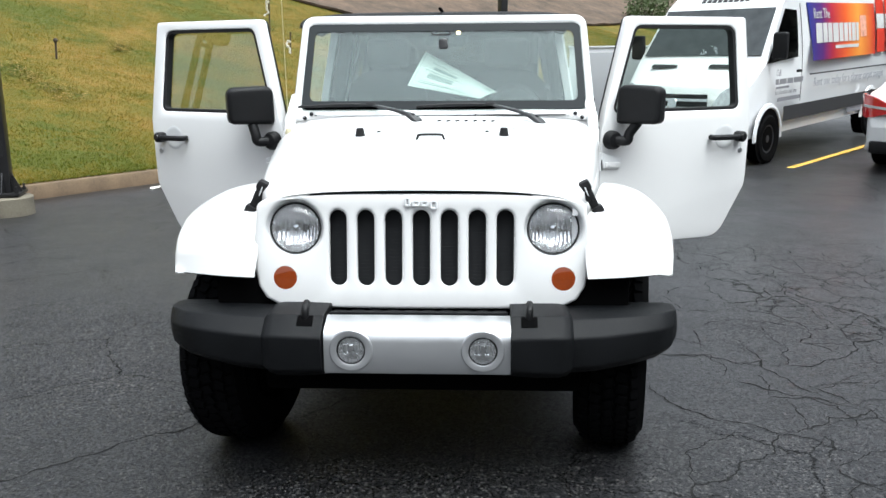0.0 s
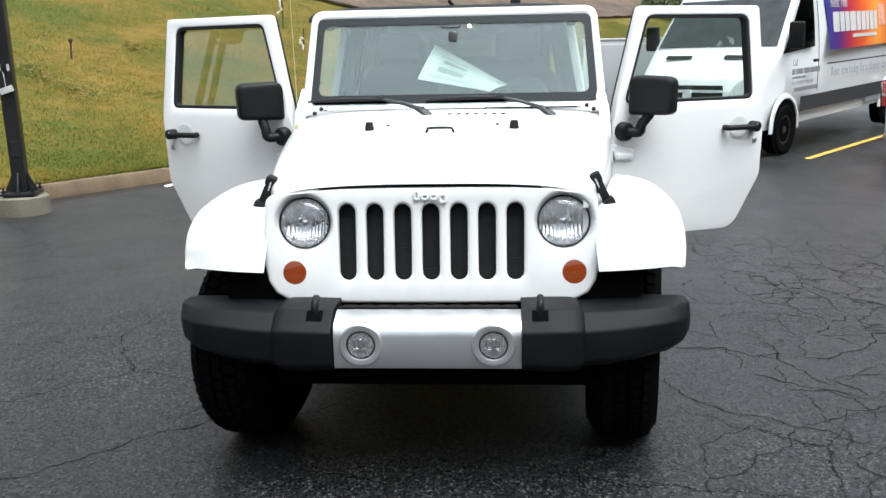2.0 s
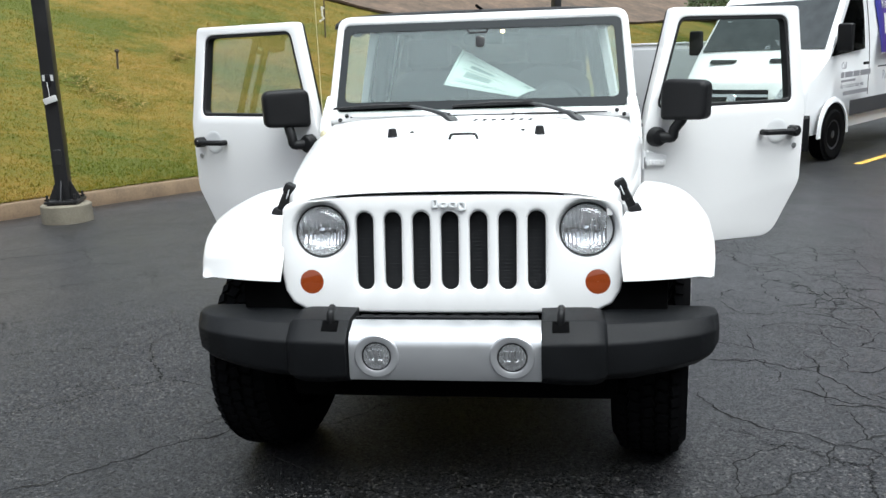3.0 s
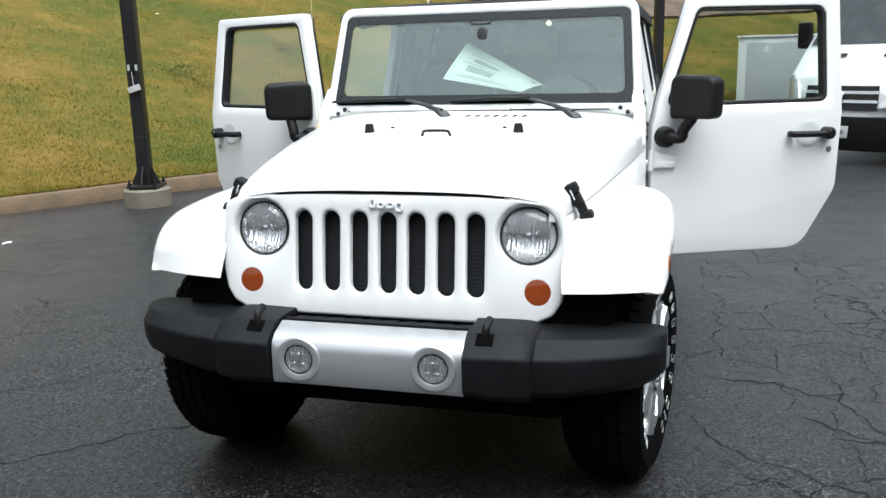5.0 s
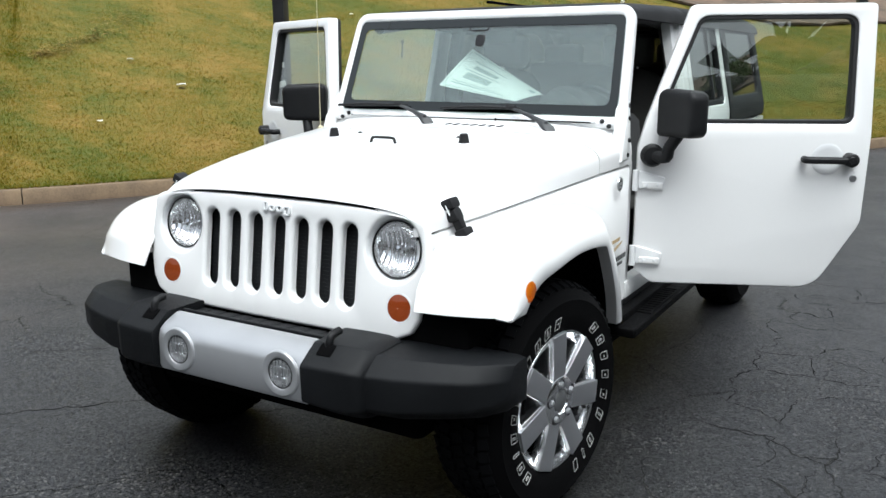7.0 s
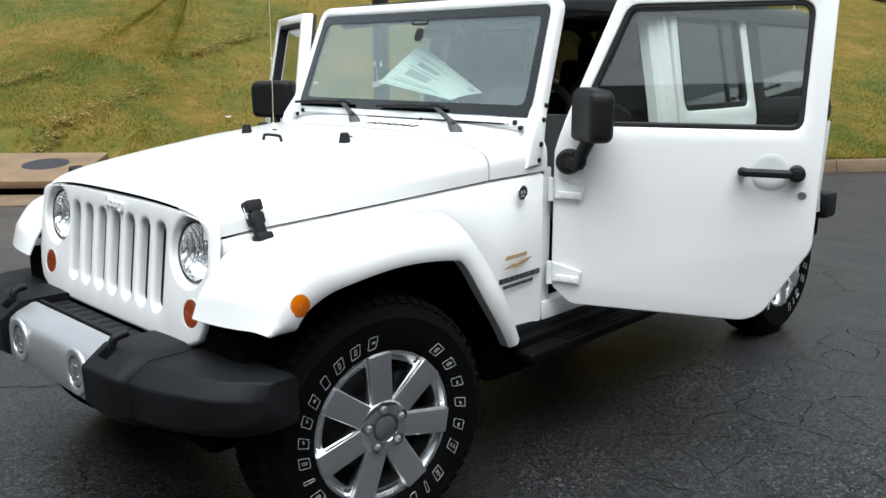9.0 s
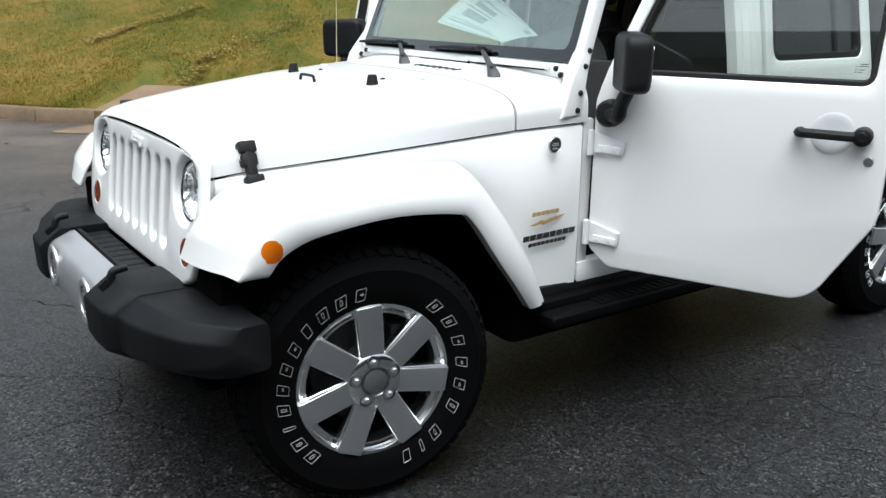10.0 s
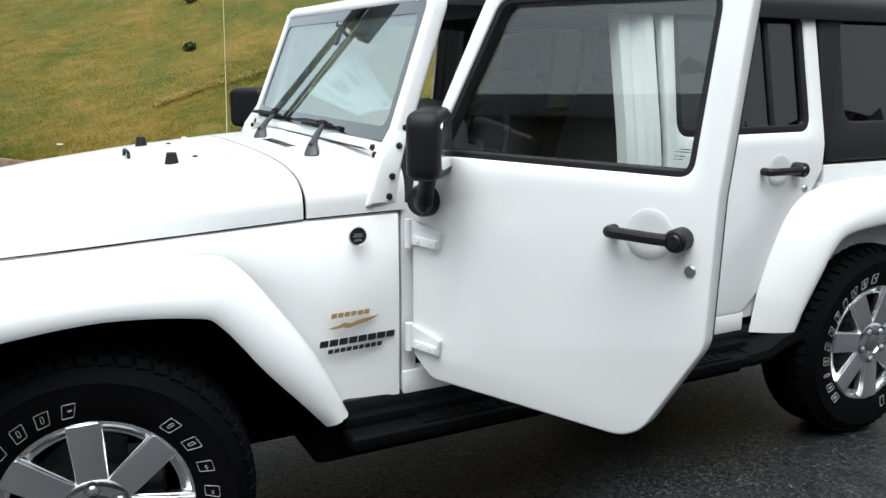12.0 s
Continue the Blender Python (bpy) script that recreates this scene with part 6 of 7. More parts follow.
def side_patch(pts, n=8, out=0.006):
    """A thin sheet that follows the van's left side inside a four-cornered outline."""
    a, b, c, d = (Vector(p) for p in pts)
    rows_ = []
    for i in range(n + 1):
        u = i / n
        r_ = []
        for j in range(n + 1):
            v = j / n
            q = (a * (1 - u) + b * u) * (1 - v) + (d * (1 - u) + c * u) * v
            r_.append(van_side(q.x, q.y, out))
        rows_.append(r_)
    return thick(loft(rows_), 0.004)


part("side_moulding", side_patch([(0.36, 0.55), (5.72, 0.55), (5.72, 0.76), (0.36, 0.76)], 10, 0.02), van_grey, van, "dark grey side moulding")
part("door_glass", side_patch([(-0.26, 1.38), (0.82, 1.44), (0.84, 2.10), (0.43, 2.12)], 8), tint_glass, van, "dark cab window")
part("door_seam", side_patch([(0.98, 0.8), (0.995, 0.8), (0.995, 2.2), (0.98, 2.2)], 6, 0.002), van_grey, van)
part("slide_rail", side_patch([(1.3, 1.16), (5.5, 1.16), (5.5, 1.18), (1.3, 1.18)], 8, 0.004), van_grey, van)
part("door_handle", moved(box((0, 0, 0), (0.03, 0.16, 0.04), 0.01), Matrix.Translation(van_side(0.87, 1.24, 0.01))), black_plastic, van)
# printed panel: blue running through red to orange
def panel_print():
    m = surf("blue_to_orange_print", (0.6, 0.1, 0.05), 0.35)
    n, l = m.node_tree.nodes, m.node_tree.links
    co, split, span, ramp = (n.new(k) for k in ("ShaderNodeTexCoord", "ShaderNodeSeparateXYZ", "ShaderNodeMapRange", "ShaderNodeValToRGB"))
    l.new(co.outputs["Object"], split.inputs[0])
    l.new(split.outputs["Y"], span.inputs["Value"])
    span.inputs["From Min"].default_value, span.inputs["From Max"].default_value = 1.1, 4.2
    e = ramp.color_ramp.elements
    e[0].position, e[0].color = 0.04, (0.03, 0.05, 0.26, 1)
    e[1].position, e[1].color = 1.0, (0.58, 0.04, 0.03, 1)
    for pos, col in ((0.22, (0.10, 0.03, 0.17, 1)), (0.36, (0.45, 0.03, 0.05, 1)), (0.55, (0.76, 0.12, 0.03, 1)), (0.74, (0.85, 0.33, 0.06, 1))):
        e.new(pos).color = col
    l.new(span.outputs["Result"], ramp.inputs["Fac"])
    l.new(ramp.outputs["Color"], n["Principled BSDF"].inputs["Base Color"])
    return m


part("printed_panel", side_patch([(1.40, 1.36), (4.20, 1.38), (4.20, 2.22), (1.22, 2.21)], 12), panel_print(), van, "blue, red and orange printed advertising panel")
for y0, y1, mt in ((4.30, 4.70, panel_red), (4.78, 5.3, panel_red)):
    part("printed_panel", side_patch([(y0, 1.40), (y1, 1.40), (y1, 2.30), (y0, 2.30)], 6), mt, van, "red printed panel")
    part("panel_stripe", side_patch([(y0, 1.80), (y1, 1.80), (y1, 2.05), (y0, 2.05)], 6, 0.008), letter_white, van)


def side_words(text, y, z, size, mat_, squash=1.0):
    bm = words(text, size, 0.001)
    return tagged(part("lettering", bent(bm, lambda c: van_side(y + c.x * squash, z + c.y, 0.011 + c.z)), mat_, van), kind="stuff")


def side_bars(y, z, widths, h, gap, mat_, label, out=0.012):
    x, bms = y, []
    for w_ in widths:
        part("printed_bar", side_patch([(x, z), (x + w_, z), (x + w_, z + h), (x, z + h)], 2, out), mat_, van, label)
        x += w_ + gap


side_words("Rent The", 1.45, 1.98, 0.22, letter_white, 0.8)
side_bars(1.52, 1.62, [0.24, 0.17, 0.17, 0.24, 0.17, 0.17, 0.12, 0.17, 0.12], 0.29, 0.035, letter_white, "white bars of a brand name")
side_bars(2.3, 1.52, [1.05], 0.05, 0.03, letter_white, "small white bar of text")
side_bars(3.45, 1.68, [0.3], 0.34, 0.03, surf("mascot_patch", (0.72, 0.35, 0.25), 0.5, vary=0.4, scale=12), "small red and white printed patch")
side_words("Call", 0.05, 1.20, 0.13, print_grey, 0.8)
side_bars(0.05, 1.08, [0.10, 0.24, 0.20, 0.34], 0.075, 0.03, print_grey, "grey bars of a phone number")
side_bars(0.07, 1.02, [0.45], 0.03, 0.03, print_grey, "small grey bar")
side_words("for a location near you", 0.05, 0.94, 0.095, print_grey, 0.85)
side_bars(0.15, 0.84, [0.80], 0.055, 0.03, print_grey, "grey bar of a web address")
side_words("Rent one today for a cleaner carpet tonight", 1.45, 0.98, 0.19, print_pale, 0.97)
side_bars(3.0, 0.46, [0.95], 0.12, 0.03, print_grey, "dark printed bar")
# front: windshield, hood vents, grille, lamps, bumper


def front_patch(x0, x1, y0, z0, y1, z1, out=0.01, n=10, bow=0.10):
    rows_ = []
    nrm = Vector((0, -(z1 - z0), (y1 - y0))).normalized()
    for i in range(n + 1):
        x = x0 + (x1 - x0) * i / n
        rows_.append([Vector((q * x, nose_y(q * x, ya) if bow else ya, za)) + nrm * out for q, ya, za in ((1.0, y0, z0), (1.0 - 0.035 * bool(bow) - 0.07 * (not bow), y1, z1))])
    return thick(loft(rows_), 0.006)


van_screen = surf("van_windshield", (0.045, 0.052, 0.055), 0.06, vary=0.3, spec=0.6)
part("windshield", front_patch(-0.90, 0.90, -0.258, 1.489, 0.295, 2.133, 0.012, bow=0.0), van_screen, van, "large van windshield")
for k in range(9):
    part("sign_bar", moved(box((-0.34 + 0.085 * k, 0, 0), (0.065, 0.09, 0.008), 0.003), pose(0, 0.455, 2.270, 34, 0, 0)), van_grey, van, "dark bar of a brand name over the windshield")
for x in (-0.45, 0.45):
    part("hood_vent", moved(plate([rounded([(-0.20, -0.045), (0.20, -0.03), (0.20, 0.03), (-0.20, 0.04)], 0.01)], 0.012), pose(x, -0.470, 1.359, 29, 0, 0)), black_gloss, van, "dark hood vent")
    sg = 1 if x > 0 else -1
    lamp = moved(plate([rounded([(-0.17, -0.22), (0.13, -0.20), (0.26, 0.14), (0.20, 0.22), (0.02, 0.10)], 0.04)], 0.05, 0.015), axes((0.63, -0.93, 0.93), (0.87, 0.49, 0), (-0.06, 0.24, 0.96), (0.47, -0.84, 0.24)))
    part("headlight", moved(lamp, Matrix.Identity(4) if sg > 0 else MIRROR), surf("van_headlight_glass", (0.62, 0.64, 0.66), 0.08, metal=0.5, vary=0.5, scale=25), van, "tall clear headlight")
part("grille", joined(front_patch(-0.50, 0.50, -1.025, 0.70, -0.975, 1.00, 0.014)), black_gloss, van, "black grille with bright bars")
for z in (0.79, 0.90):
    part("grille_bar", front_patch(-0.5, 0.5, -1.012 + (z - 0.79) * 0.2, z, -1.004 + (z - 0.79) * 0.2, z + 0.035, 0.028), chrome, van)
part("grille_emblem", moved(plate([oval(0, 0, 0.07, 0.09)], 0.02, 0.006), pose(0, -1.04, 0.86, 78, 0, 0)), chrome, van)
part("bumper", loft([[(x, -1.05 + 0.27 * (abs(x) / 0.98) ** 3, 0.20), (x, -1.09 + 0.27 * (abs(x) / 0.98) ** 3, 0.36), (x, -1.06 + 0.27 * (abs(x) / 0.98) ** 3, 0.62), (x, -0.80, 0.66), (x, -0.80, 0.20)] for x in np.linspace(-0.98, 0.98, 13)], closed=True, caps=True), black_plastic, van, "black front bumper")
part("front_plate", moved(box((0, 0, 0), (0.30, 0.012, 0.15), 0.004), pose(0.05, -1.115, 0.44, -6, 0, 0)), letter_white, van, "pale number plate with plain bar")
part("plate_bar", moved(box((0, 0, 0), (0.2, 0.004, 0.05)), pose(0.05, -1.123, 0.44, -6, 0, 0)), print_grey, van)
for m, sd in BOTH:
    part("door_mirror", moved(joined(box((1.10, -0.12, 1.62), (0.20, 0.10, 0.36), 0.04, 3), tube([(0.93, -0.10, 1.42), (1.08, -0.12, 1.48)], 0.035, 8)), m), black_plastic, van, "tall black door mirror")
    for y in (-0.10, 4.15):
        arch = moved(loft([[(o, r * math.cos(a), r * math.sin(a)) for r, o in ((0.47, 0.0), (0.46, 0.022), (0.41, 0.030), (0.395, -0.02))] for a in np.linspace(-0.1, math.pi + 0.1, 25)]), m @ pose(0.975, y, 0.37))
        part("wheel_arch", arch, van_white, van)
        # The body is uncut here; a near-black disc paints the shade in the arch.
        part("arch_shade_disc", moved(lathe([(0.40, 0.024), (0.001, 0.024)], 32), m @ pose(0.965, y, 0.37)), dark_void, van)
        wv = part("wheel", moved(lathe([(0.20, 0.10), (0.24, 0.112), (0.31, 0.11), (0.335, 0.09), (0.342, 0.0), (0.335, -0.10), (0.2, -0.11)], 40), m @ pose(0.90, y, 0.342)), tyre_rubber, van)
        part("hub_cap", moved(lathe([(0.001, 0.09), (0.05, 0.09), (0.08, 0.075), (0.16, 0.085), (0.20, 0.095), (0.205, 0.08)], 32), m @ pose(0.90, y, 0.342)), dark_metal, wv)
part("van_floor", box((0, 2.4, 0.42), (1.7, 6.2, 0.10)), dark_void, van)

# ---- white saloon car in the next bay, its tail towards the lot ----
sedan = thing("saloon_car", "white saloon car parked in the bay by the yellow line", "car")
sed_o = Vector((5.66, 8.87, 0)) + VAN_X * 0.97
sedan.matrix_world = axes(sed_o + Vector((0, 0, lot_z(sed_o.x, sed_o.y))), VAN_X, van_up.normalized(), VAN_X.cross(van_up).normalized())
SED = rounded([(-1.02, 0.40), (-1.05, 0.62), (-1.00, 0.92), (-0.90, 1.03), (-0.35, 1.07), (0.35, 1.42), (1.3, 1.44), (2.2, 1.02), (3.45, 0.86), (3.62, 0.55), (3.55, 0.30), (-0.95, 0.30)], [0.05, 0.1, 0.1, 0.1, 0.1, 0.2, 0.3, 0.2, 0.2, 0.1, 0.05, 0.08], 5)


def sed_w(y, z):
    w = 0.90 - 0.20 * max(0.0, (z - 0.95) / 0.5) - 0.16 * max(0.0, (-y - 0.55) / 0.5) ** 2 - 0.15 * max(0.0, (y - 3.0) / 0.6) ** 2
    return w


rows = []
for k in (-1, -0.97, -0.9, -0.6, 0, 0.6, 0.9, 0.97, 1):
    s_ = 1 - 0.03 * max(0, (abs(k) - 0.9) / 0.1) ** 2
    rows.append([(k * sed_w(y, z), 1.2 + (y - 1.2) * s_, 0.8 + (z - 0.8) * s_) for y, z in SED])
part("body", loft(rows, closed=True, caps=True), van_white, sedan, angle=45)
tail_red = surf("red_tail_lamp", (0.55, 0.02, 0.02), 0.12, coat=1.0, vary=0.2, scale=30)
for m, sd in BOTH:
    part("tail_lamp", moved(thick(loft([[(x, y, z0 + (z1 - z0) * k / 4) for k in range(5)] for x, y, z0, z1 in ((0.46, -1.075, 0.80, 0.90), (0.58, -1.065, 0.77, 0.95), (0.68, -1.035, 0.74, 0.99), (0.77, -0.985, 0.73, 1.01), (0.84, -0.91, 0.74, 1.02), (0.895, -0.80, 0.78, 1.02), (0.915, -0.66, 0.86, 1.02))]), 0.04), m), tail_red, sedan, "red tail lamp with clear band")
    part("lamp_band", moved(thick(loft([[(x, y - 0.006, z - 0.015), (x, y - 0.006, z + 0.015)] for x, y, z in ((0.50, -1.074, 0.85), (0.58, -1.065, 0.86), (0.68, -1.035, 0.87), (0.77, -0.985, 0.875), (0.84, -0.91, 0.88))]), 0.01), m), letter_white, sedan)
    for y in (0.0, 2.75):
        ws_ = part("wheel", moved(lathe([(0.20, 0.09), (0.23, 0.105), (0.29, 0.10), (0.315, 0.08), (0.32, 0.0), (0.31, -0.09)], 36), m @ pose(0.80, y, 0.32)), tyre_rubber, sedan)
        part("rim", moved(lathe([(0.001, 0.07), (0.06, 0.08), (0.18, 0.075), (0.205, 0.09)], 24), m @ pose(0.80, y, 0.32)), alloy, ws_)
part("diffuser", box((0, -0.98, 0.36), (1.4, 0.14, 0.16), 0.03), black_plastic, sedan)
part("rear_glass", front_patch(-0.62, 0.62, -0.30, 1.09, 0.28, 1.385, 0.012, bow=0.0), tint_glass, sedan)

# ---- dark car beyond the bonnet, only its rear corner near ----
dark_paint = surf("black_car_paint", (0.012, 0.012, 0.014), 0.25, coat=0.8, vary=0.1)
suv = thing("dark_car", "black off-road car with a black bumper and red tail lamps", "car")
suv.matrix_world = pose(-4.88, -1.75, 0)
SV = rounded([(0.62, 0.50), (0.66, 1.02), (0.60, 1.75), (-2.1, 1.78), (-2.5, 1.15), (-3.6, 1.08), (-3.65, 0.50)], [0.05, 0.08, 0.12, 0.15, 0.1, 0.1, 0.08], 5)
rows = [[(k * (0.77 - 0.10 * max(0, z - 1.1)), y, z) for y, z in SV] for k in (-1, -0.98, 0, 0.98, 1)]
part("body", loft(rows, closed=True, caps=True), dark_paint, suv, angle=40)
part("rear_bumper", loft([[(x, 0.66, 0.66), (x, 0.80 - 0.12 * (abs(x) / 0.87) ** 6, 0.675), (x, 0.82 - 0.12 * (abs(x) / 0.87) ** 6, 0.62), (x, 0.80 - 0.12 * (abs(x) / 0.87) ** 6, 0.42), (x, 0.62, 0.42)] for x in np.linspace(-0.87, 0.87, 13)], closed=True, caps=True), black_plastic, suv, "black rear bumper")
for m, sd in BOTH:
    part("tail_lamp", moved(box((0.80, 0.705, 0.770), (0.075, 0.13, 0.17), 0.012), m), tail_red, suv, "red tail lamp")
    part("lamp_lens", moved(box((0.80, 0.707, 0.882), (0.076, 0.13, 0.055), 0.01), m), letter_white, suv)
    for y in (0.0, -2.6):
        part("wheel", moved(lathe([(0.001, 0.07), (0.2, 0.08), (0.23, 0.105), (0.33, 0.11), (0.375, 0.08), (0.38, 0.0), (0.37, -0.1)], 36), m @ pose(0.72, y, 0.38)), tyre_rubber, suv)
part("axle", tube([(-0.7, 0, 0.36), (0.7, 0, 0.36)], 0.05, 8), dark_void, suv)
part("chassis", box((0, -1.5, 0.46), (1.0, 3.9, 0.14)), dark_void, suv)

# ---- white box behind the van ----
cabinet = thing("storage_box", "large white storage box with a grey front panel", "storage box")
cabinet.matrix_world = axes((2.02, 15.0, lot_z(2.02, 15.0)), (0.985, -0.17, 0), (0.17, 0.985, 0), (0, 0, 1))
part("shell", box((1.6, 0.9, 0.80), (3.2, 1.8, 1.60), 0.03), van_white, cabinet)
part("front_panel", box((1.66, -0.004, 0.77), (3.0, 0.02, 1.46), 0.008), surf("grey_steel_panel", (0.46, 0.475, 0.49), 0.5, vary=0.06, scale=1.2), cabinet, "flat grey front panel")
part("rim", box((1.6, 0.9, 1.615), (3.26, 1.86, 0.035), 0.01), van_white, cabinet)

# ---- mulch bed and block wall up on the bank ----
S_B = nearest_s(2.1, 15.0)
rows = []
for i, d in enumerate(np.linspace(6.6, 10.3, 12)):
    rows.append([(lambda p: (p[0], p[1], p[2] + 0.03 + 0.05 * noise.noise(Vector((q * 2, d * 2, 1)))))(bank_place(q, d)) for q in np.arange(S_B + 2 - 0.9 * (d - 6.6), S_B + 40, 0.5)[:60]])
mulch = part("mulch_bed", thick(loft(rows), 0.06), mulch_mat, angle=80)
tagged(mulch, "bed of brown leaf mulch on the bank", "mulch bed", kind="structure")
block_mat = surf("grey_split_face_block", (0.27, 0.25, 0.23), 0.9, vary=0.25, scale=5, bump=0.8, bump_scale=40)
wall = tagged(new("wall_retaining"), "low grey split-face block retaining wall", "retaining wall", kind="structure")
block_me = finish("block", box((0, 0, 0), (0.43, 0.30, 0.19), 0.015, 1), block_mat)
for row_i in range(5):
    for k in range(44):
        q = S_B - 3 + 0.45 * k + 0.22 * (row_i % 2)
        p = bank_place(q, 10.5)
        nn = kerb_normal(q)
        ang = math.degrees(math.atan2(-nn[0], nn[1]))
        part("block", block_me, None, wall, place=pose(p[0], p[1], p[2] - 0.25 + 0.2 * row_i, 0, 0, ang + random.uniform(-1, 1)))

# ---- shrub by the van, bank tufts, stakes and litter ----
leaf_green = surf("shrub_leaf", (0.05, 0.085, 0.02), 0.6, vary=0.4, scale=8)
bark = surf("grey_bark", (0.10, 0.08, 0.065), 0.9, vary=0.3, bump=0.6, bump_scale=60)


def leaf_cloud(count, centre, radii, size, seed):
    rng = np.random.default_rng(seed)
    dirs = rng.normal(size=(count, 3))
    dirs /= np.linalg.norm(dirs, axis=1)[:, None]
    rad = rng.uniform(0.35, 1.0, count) ** 0.5
    lump = np.array([0.75 + 0.5 * noise.noise(Vector(d * 2.2) + Vector((seed, 0, 0))) for d in dirs])
    p = np.array(centre) + dirs * np.array(radii) * (rad * lump)[:, None]
    bm = bmesh.new()
    for q in p:
        a, b = Vector(rng.normal(size=3)).normalized(), Vector(rng.normal(size=3)).normalized()
        q = Vector(q)
        s_ = size * rng.uniform(0.6, 1.3)
        bm.faces.new([bm.verts.new(v) for v in (q - a * s_, q + b * s_ * 0.5, q + a * s_, q - b * s_ * 0.5)])
    return bm


def on_bank(x, y):
    q = nearest_s(x, y)
    kp = kerb_point(q)
    return bank_height(q, math.hypot(x - kp[0], y - kp[1]))


p = (6.9, 32.5, on_bank(6.9, 32.5))
shrub = thing("shrub", "leafy green shrub on the mulch bed", "shrub")
part("stems", joined(*[tube([(p[0], p[1], p[2] - 0.05), (p[0] + 0.3 * math.cos(k), p[1] + 0.3 * math.sin(k), p[2] + 0.5), (p[0] + 0.7 * math.cos(k), p[1] + 0.7 * math.sin(k), p[2] + 0.9)], [0.03, 0.02, 0.008], 6) for k in range(7)]), bark, shrub)
part("crown", leaf_cloud(3000, (p[0], p[1], p[2] + 0.65), (1.3, 1.3, 0.75), 0.06, 5), leaf_green, shrub)
tuft_mat = surf("dark_green_tuft", (0.03, 0.055, 0.012), 0.8, vary=0.3)
for s_x, s_y, r_ in ((-14.95, 3.45, 0.16), (-19.6, 4.45, 0.2)):
    q = nearest_s(s_x, s_y)
    kp = kerb_point(q)
    dd_ = math.hypot(s_x - kp[0], s_y - kp[1])
    z = bank_height(q, dd_)
    tf = part("grass_tuft", leaf_cloud(260, (s_x, s_y, z + r_ * 0.4), (r_, r_, r_ * 0.6), 0.05, int(r_ * 100)), tuft_mat)
    tagged(tf, "dark green tuft standing out of the grass", "grass tuft", "tufts on the bank")


# worn tracks of dead grass and bare earth across the bank, as small flat scraps
earth = surf("dead_brown_grass", (0.36, 0.225, 0.085), 0.95, other=(0.25, 0.165, 0.06), scale=14, fine=60)


def worn_tracks(tracks):
    rng = np.random.default_rng(12)
    vs, fs = [], []
    for (x0, y0), (x1, y1), wide, count in tracks:
        for k in range(count):
            u = rng.random()
            o = rng.normal() * wide * 2.4 * (0.4 + 0.8 * abs(noise.noise(Vector((u * 7, x0, 0)))))
            l_ = math.hypot(x1 - x0, y1 - y0)
            bow = 0.10 * noise.noise(Vector((u * 4, y0, 2)))
            x, y = x0 + (x1 - x0) * u - (y1 - y0) / l_ * (o + bow), y0 + (y1 - y0) * u + (x1 - x0) / l_ * (o + bow)
            z = on_bank(x, y) + rng.uniform(0.045, 0.095)
            a, s_ = rng.uniform(0, math.tau), rng.uniform(0.012, 0.04)
            i = len(vs)
            vs += [(x + s_ * math.cos(a), y + s_ * math.sin(a), z), (x + s_ * math.cos(a + 2), y + s_ * math.sin(a + 2), z + 0.006), (x + 0.6 * s_ * math.cos(a + 4), y + 0.6 * s_ * math.sin(a + 4), z)]
            fs.append((i, i + 1, i + 2))
    me = bpy.data.meshes.new("dead_grass")
    me.from_pydata(vs, [], fs)
    me.materials.append(earth)
    return tagged(new("dead_grass", me), "worn brown tracks of dead grass", "dead grass", kind="stuff")


worn_tracks([
    ((-10.45, 5.85), (-10.80, 7.45), 0.06, 420),
    ((-10.80, 7.45), (-11.5, 8.9), 0.16, 260),
    ((-11.15, 2.10), (-11.45, 2.90), 0.06, 260),
    ((-11.45, 2.90), (-11.25, 4.05), 0.07, 240),
    ((-8.45, 2.30), (-9.0, 3.45), 0.06, 340),
    ((-9.0, 3.45), (-9.6, 4.9), 0.10, 200),
    ((-6.3, 9.3), (-7.3, 10.0), 0.14, 240),
    ((-5.7, 9.2), (-6.3, 9.4), 0.12, 120),
    ((-6.3, 12.3), (-6.7, 12.9), 0.12, 160),
])

wood_stake = surf("dark_wooden_stake", (0.06, 0.045, 0.03), 0.8, vary=0.3)
rag_mat = surf("white_cloth_rag", (0.62, 0.60, 0.54), 0.9, vary=0.1)


def stake(x, y, h, rag, seed):
    z = on_bank(x, y)
    st = thing("stake", "thin dark stake with a white rag on the bank" if rag else "thin dark stake with a round knob on the bank", "stake", "stakes on the bank")
    part("pole", tube([(x, y, z - 0.1), (x + 0.02, y, z + h)], 0.018, 6), wood_stake, st)
    if not rag:
        part("knob", moved(lathe([(0.001, 0.04), (0.03, 0.028), (0.04, 0.0), (0.03, -0.028), (0.001, -0.04)], 14), pose(x + 0.02, y, z + h, 0, -90, 0)), wood_stake, st)
    if rag:
        rnd = random.Random(seed)
        pts = [(x + 0.03 * k * rnd.uniform(-0.6, 1.0) - 0.05, y - 0.03 + rnd.uniform(-0.02, 0.02), z + h * 0.55 - 0.075 * k) for k in range(5)]
        part("rag", tube(spline(pts, 4), [0.012 + 0.014 * abs(math.sin(k * 0.9)) + 0.006 * rnd.random() for k in range(17)], 6), rag_mat, st)
        part("knot", moved(box((0, 0, 0), (0.09, 0.05, 0.05), 0.02, 2), pose(x - 0.02, y - 0.02, z + h * 0.56, 12, 20, 35)), rag_mat, st)
    return st


stake(-4.73, 16.8, 1.2, True, 1)
stake(-3.98, 15.5, 0.45, True, 2)
stake(-6.924, 10.94, 0.30, False, 3)
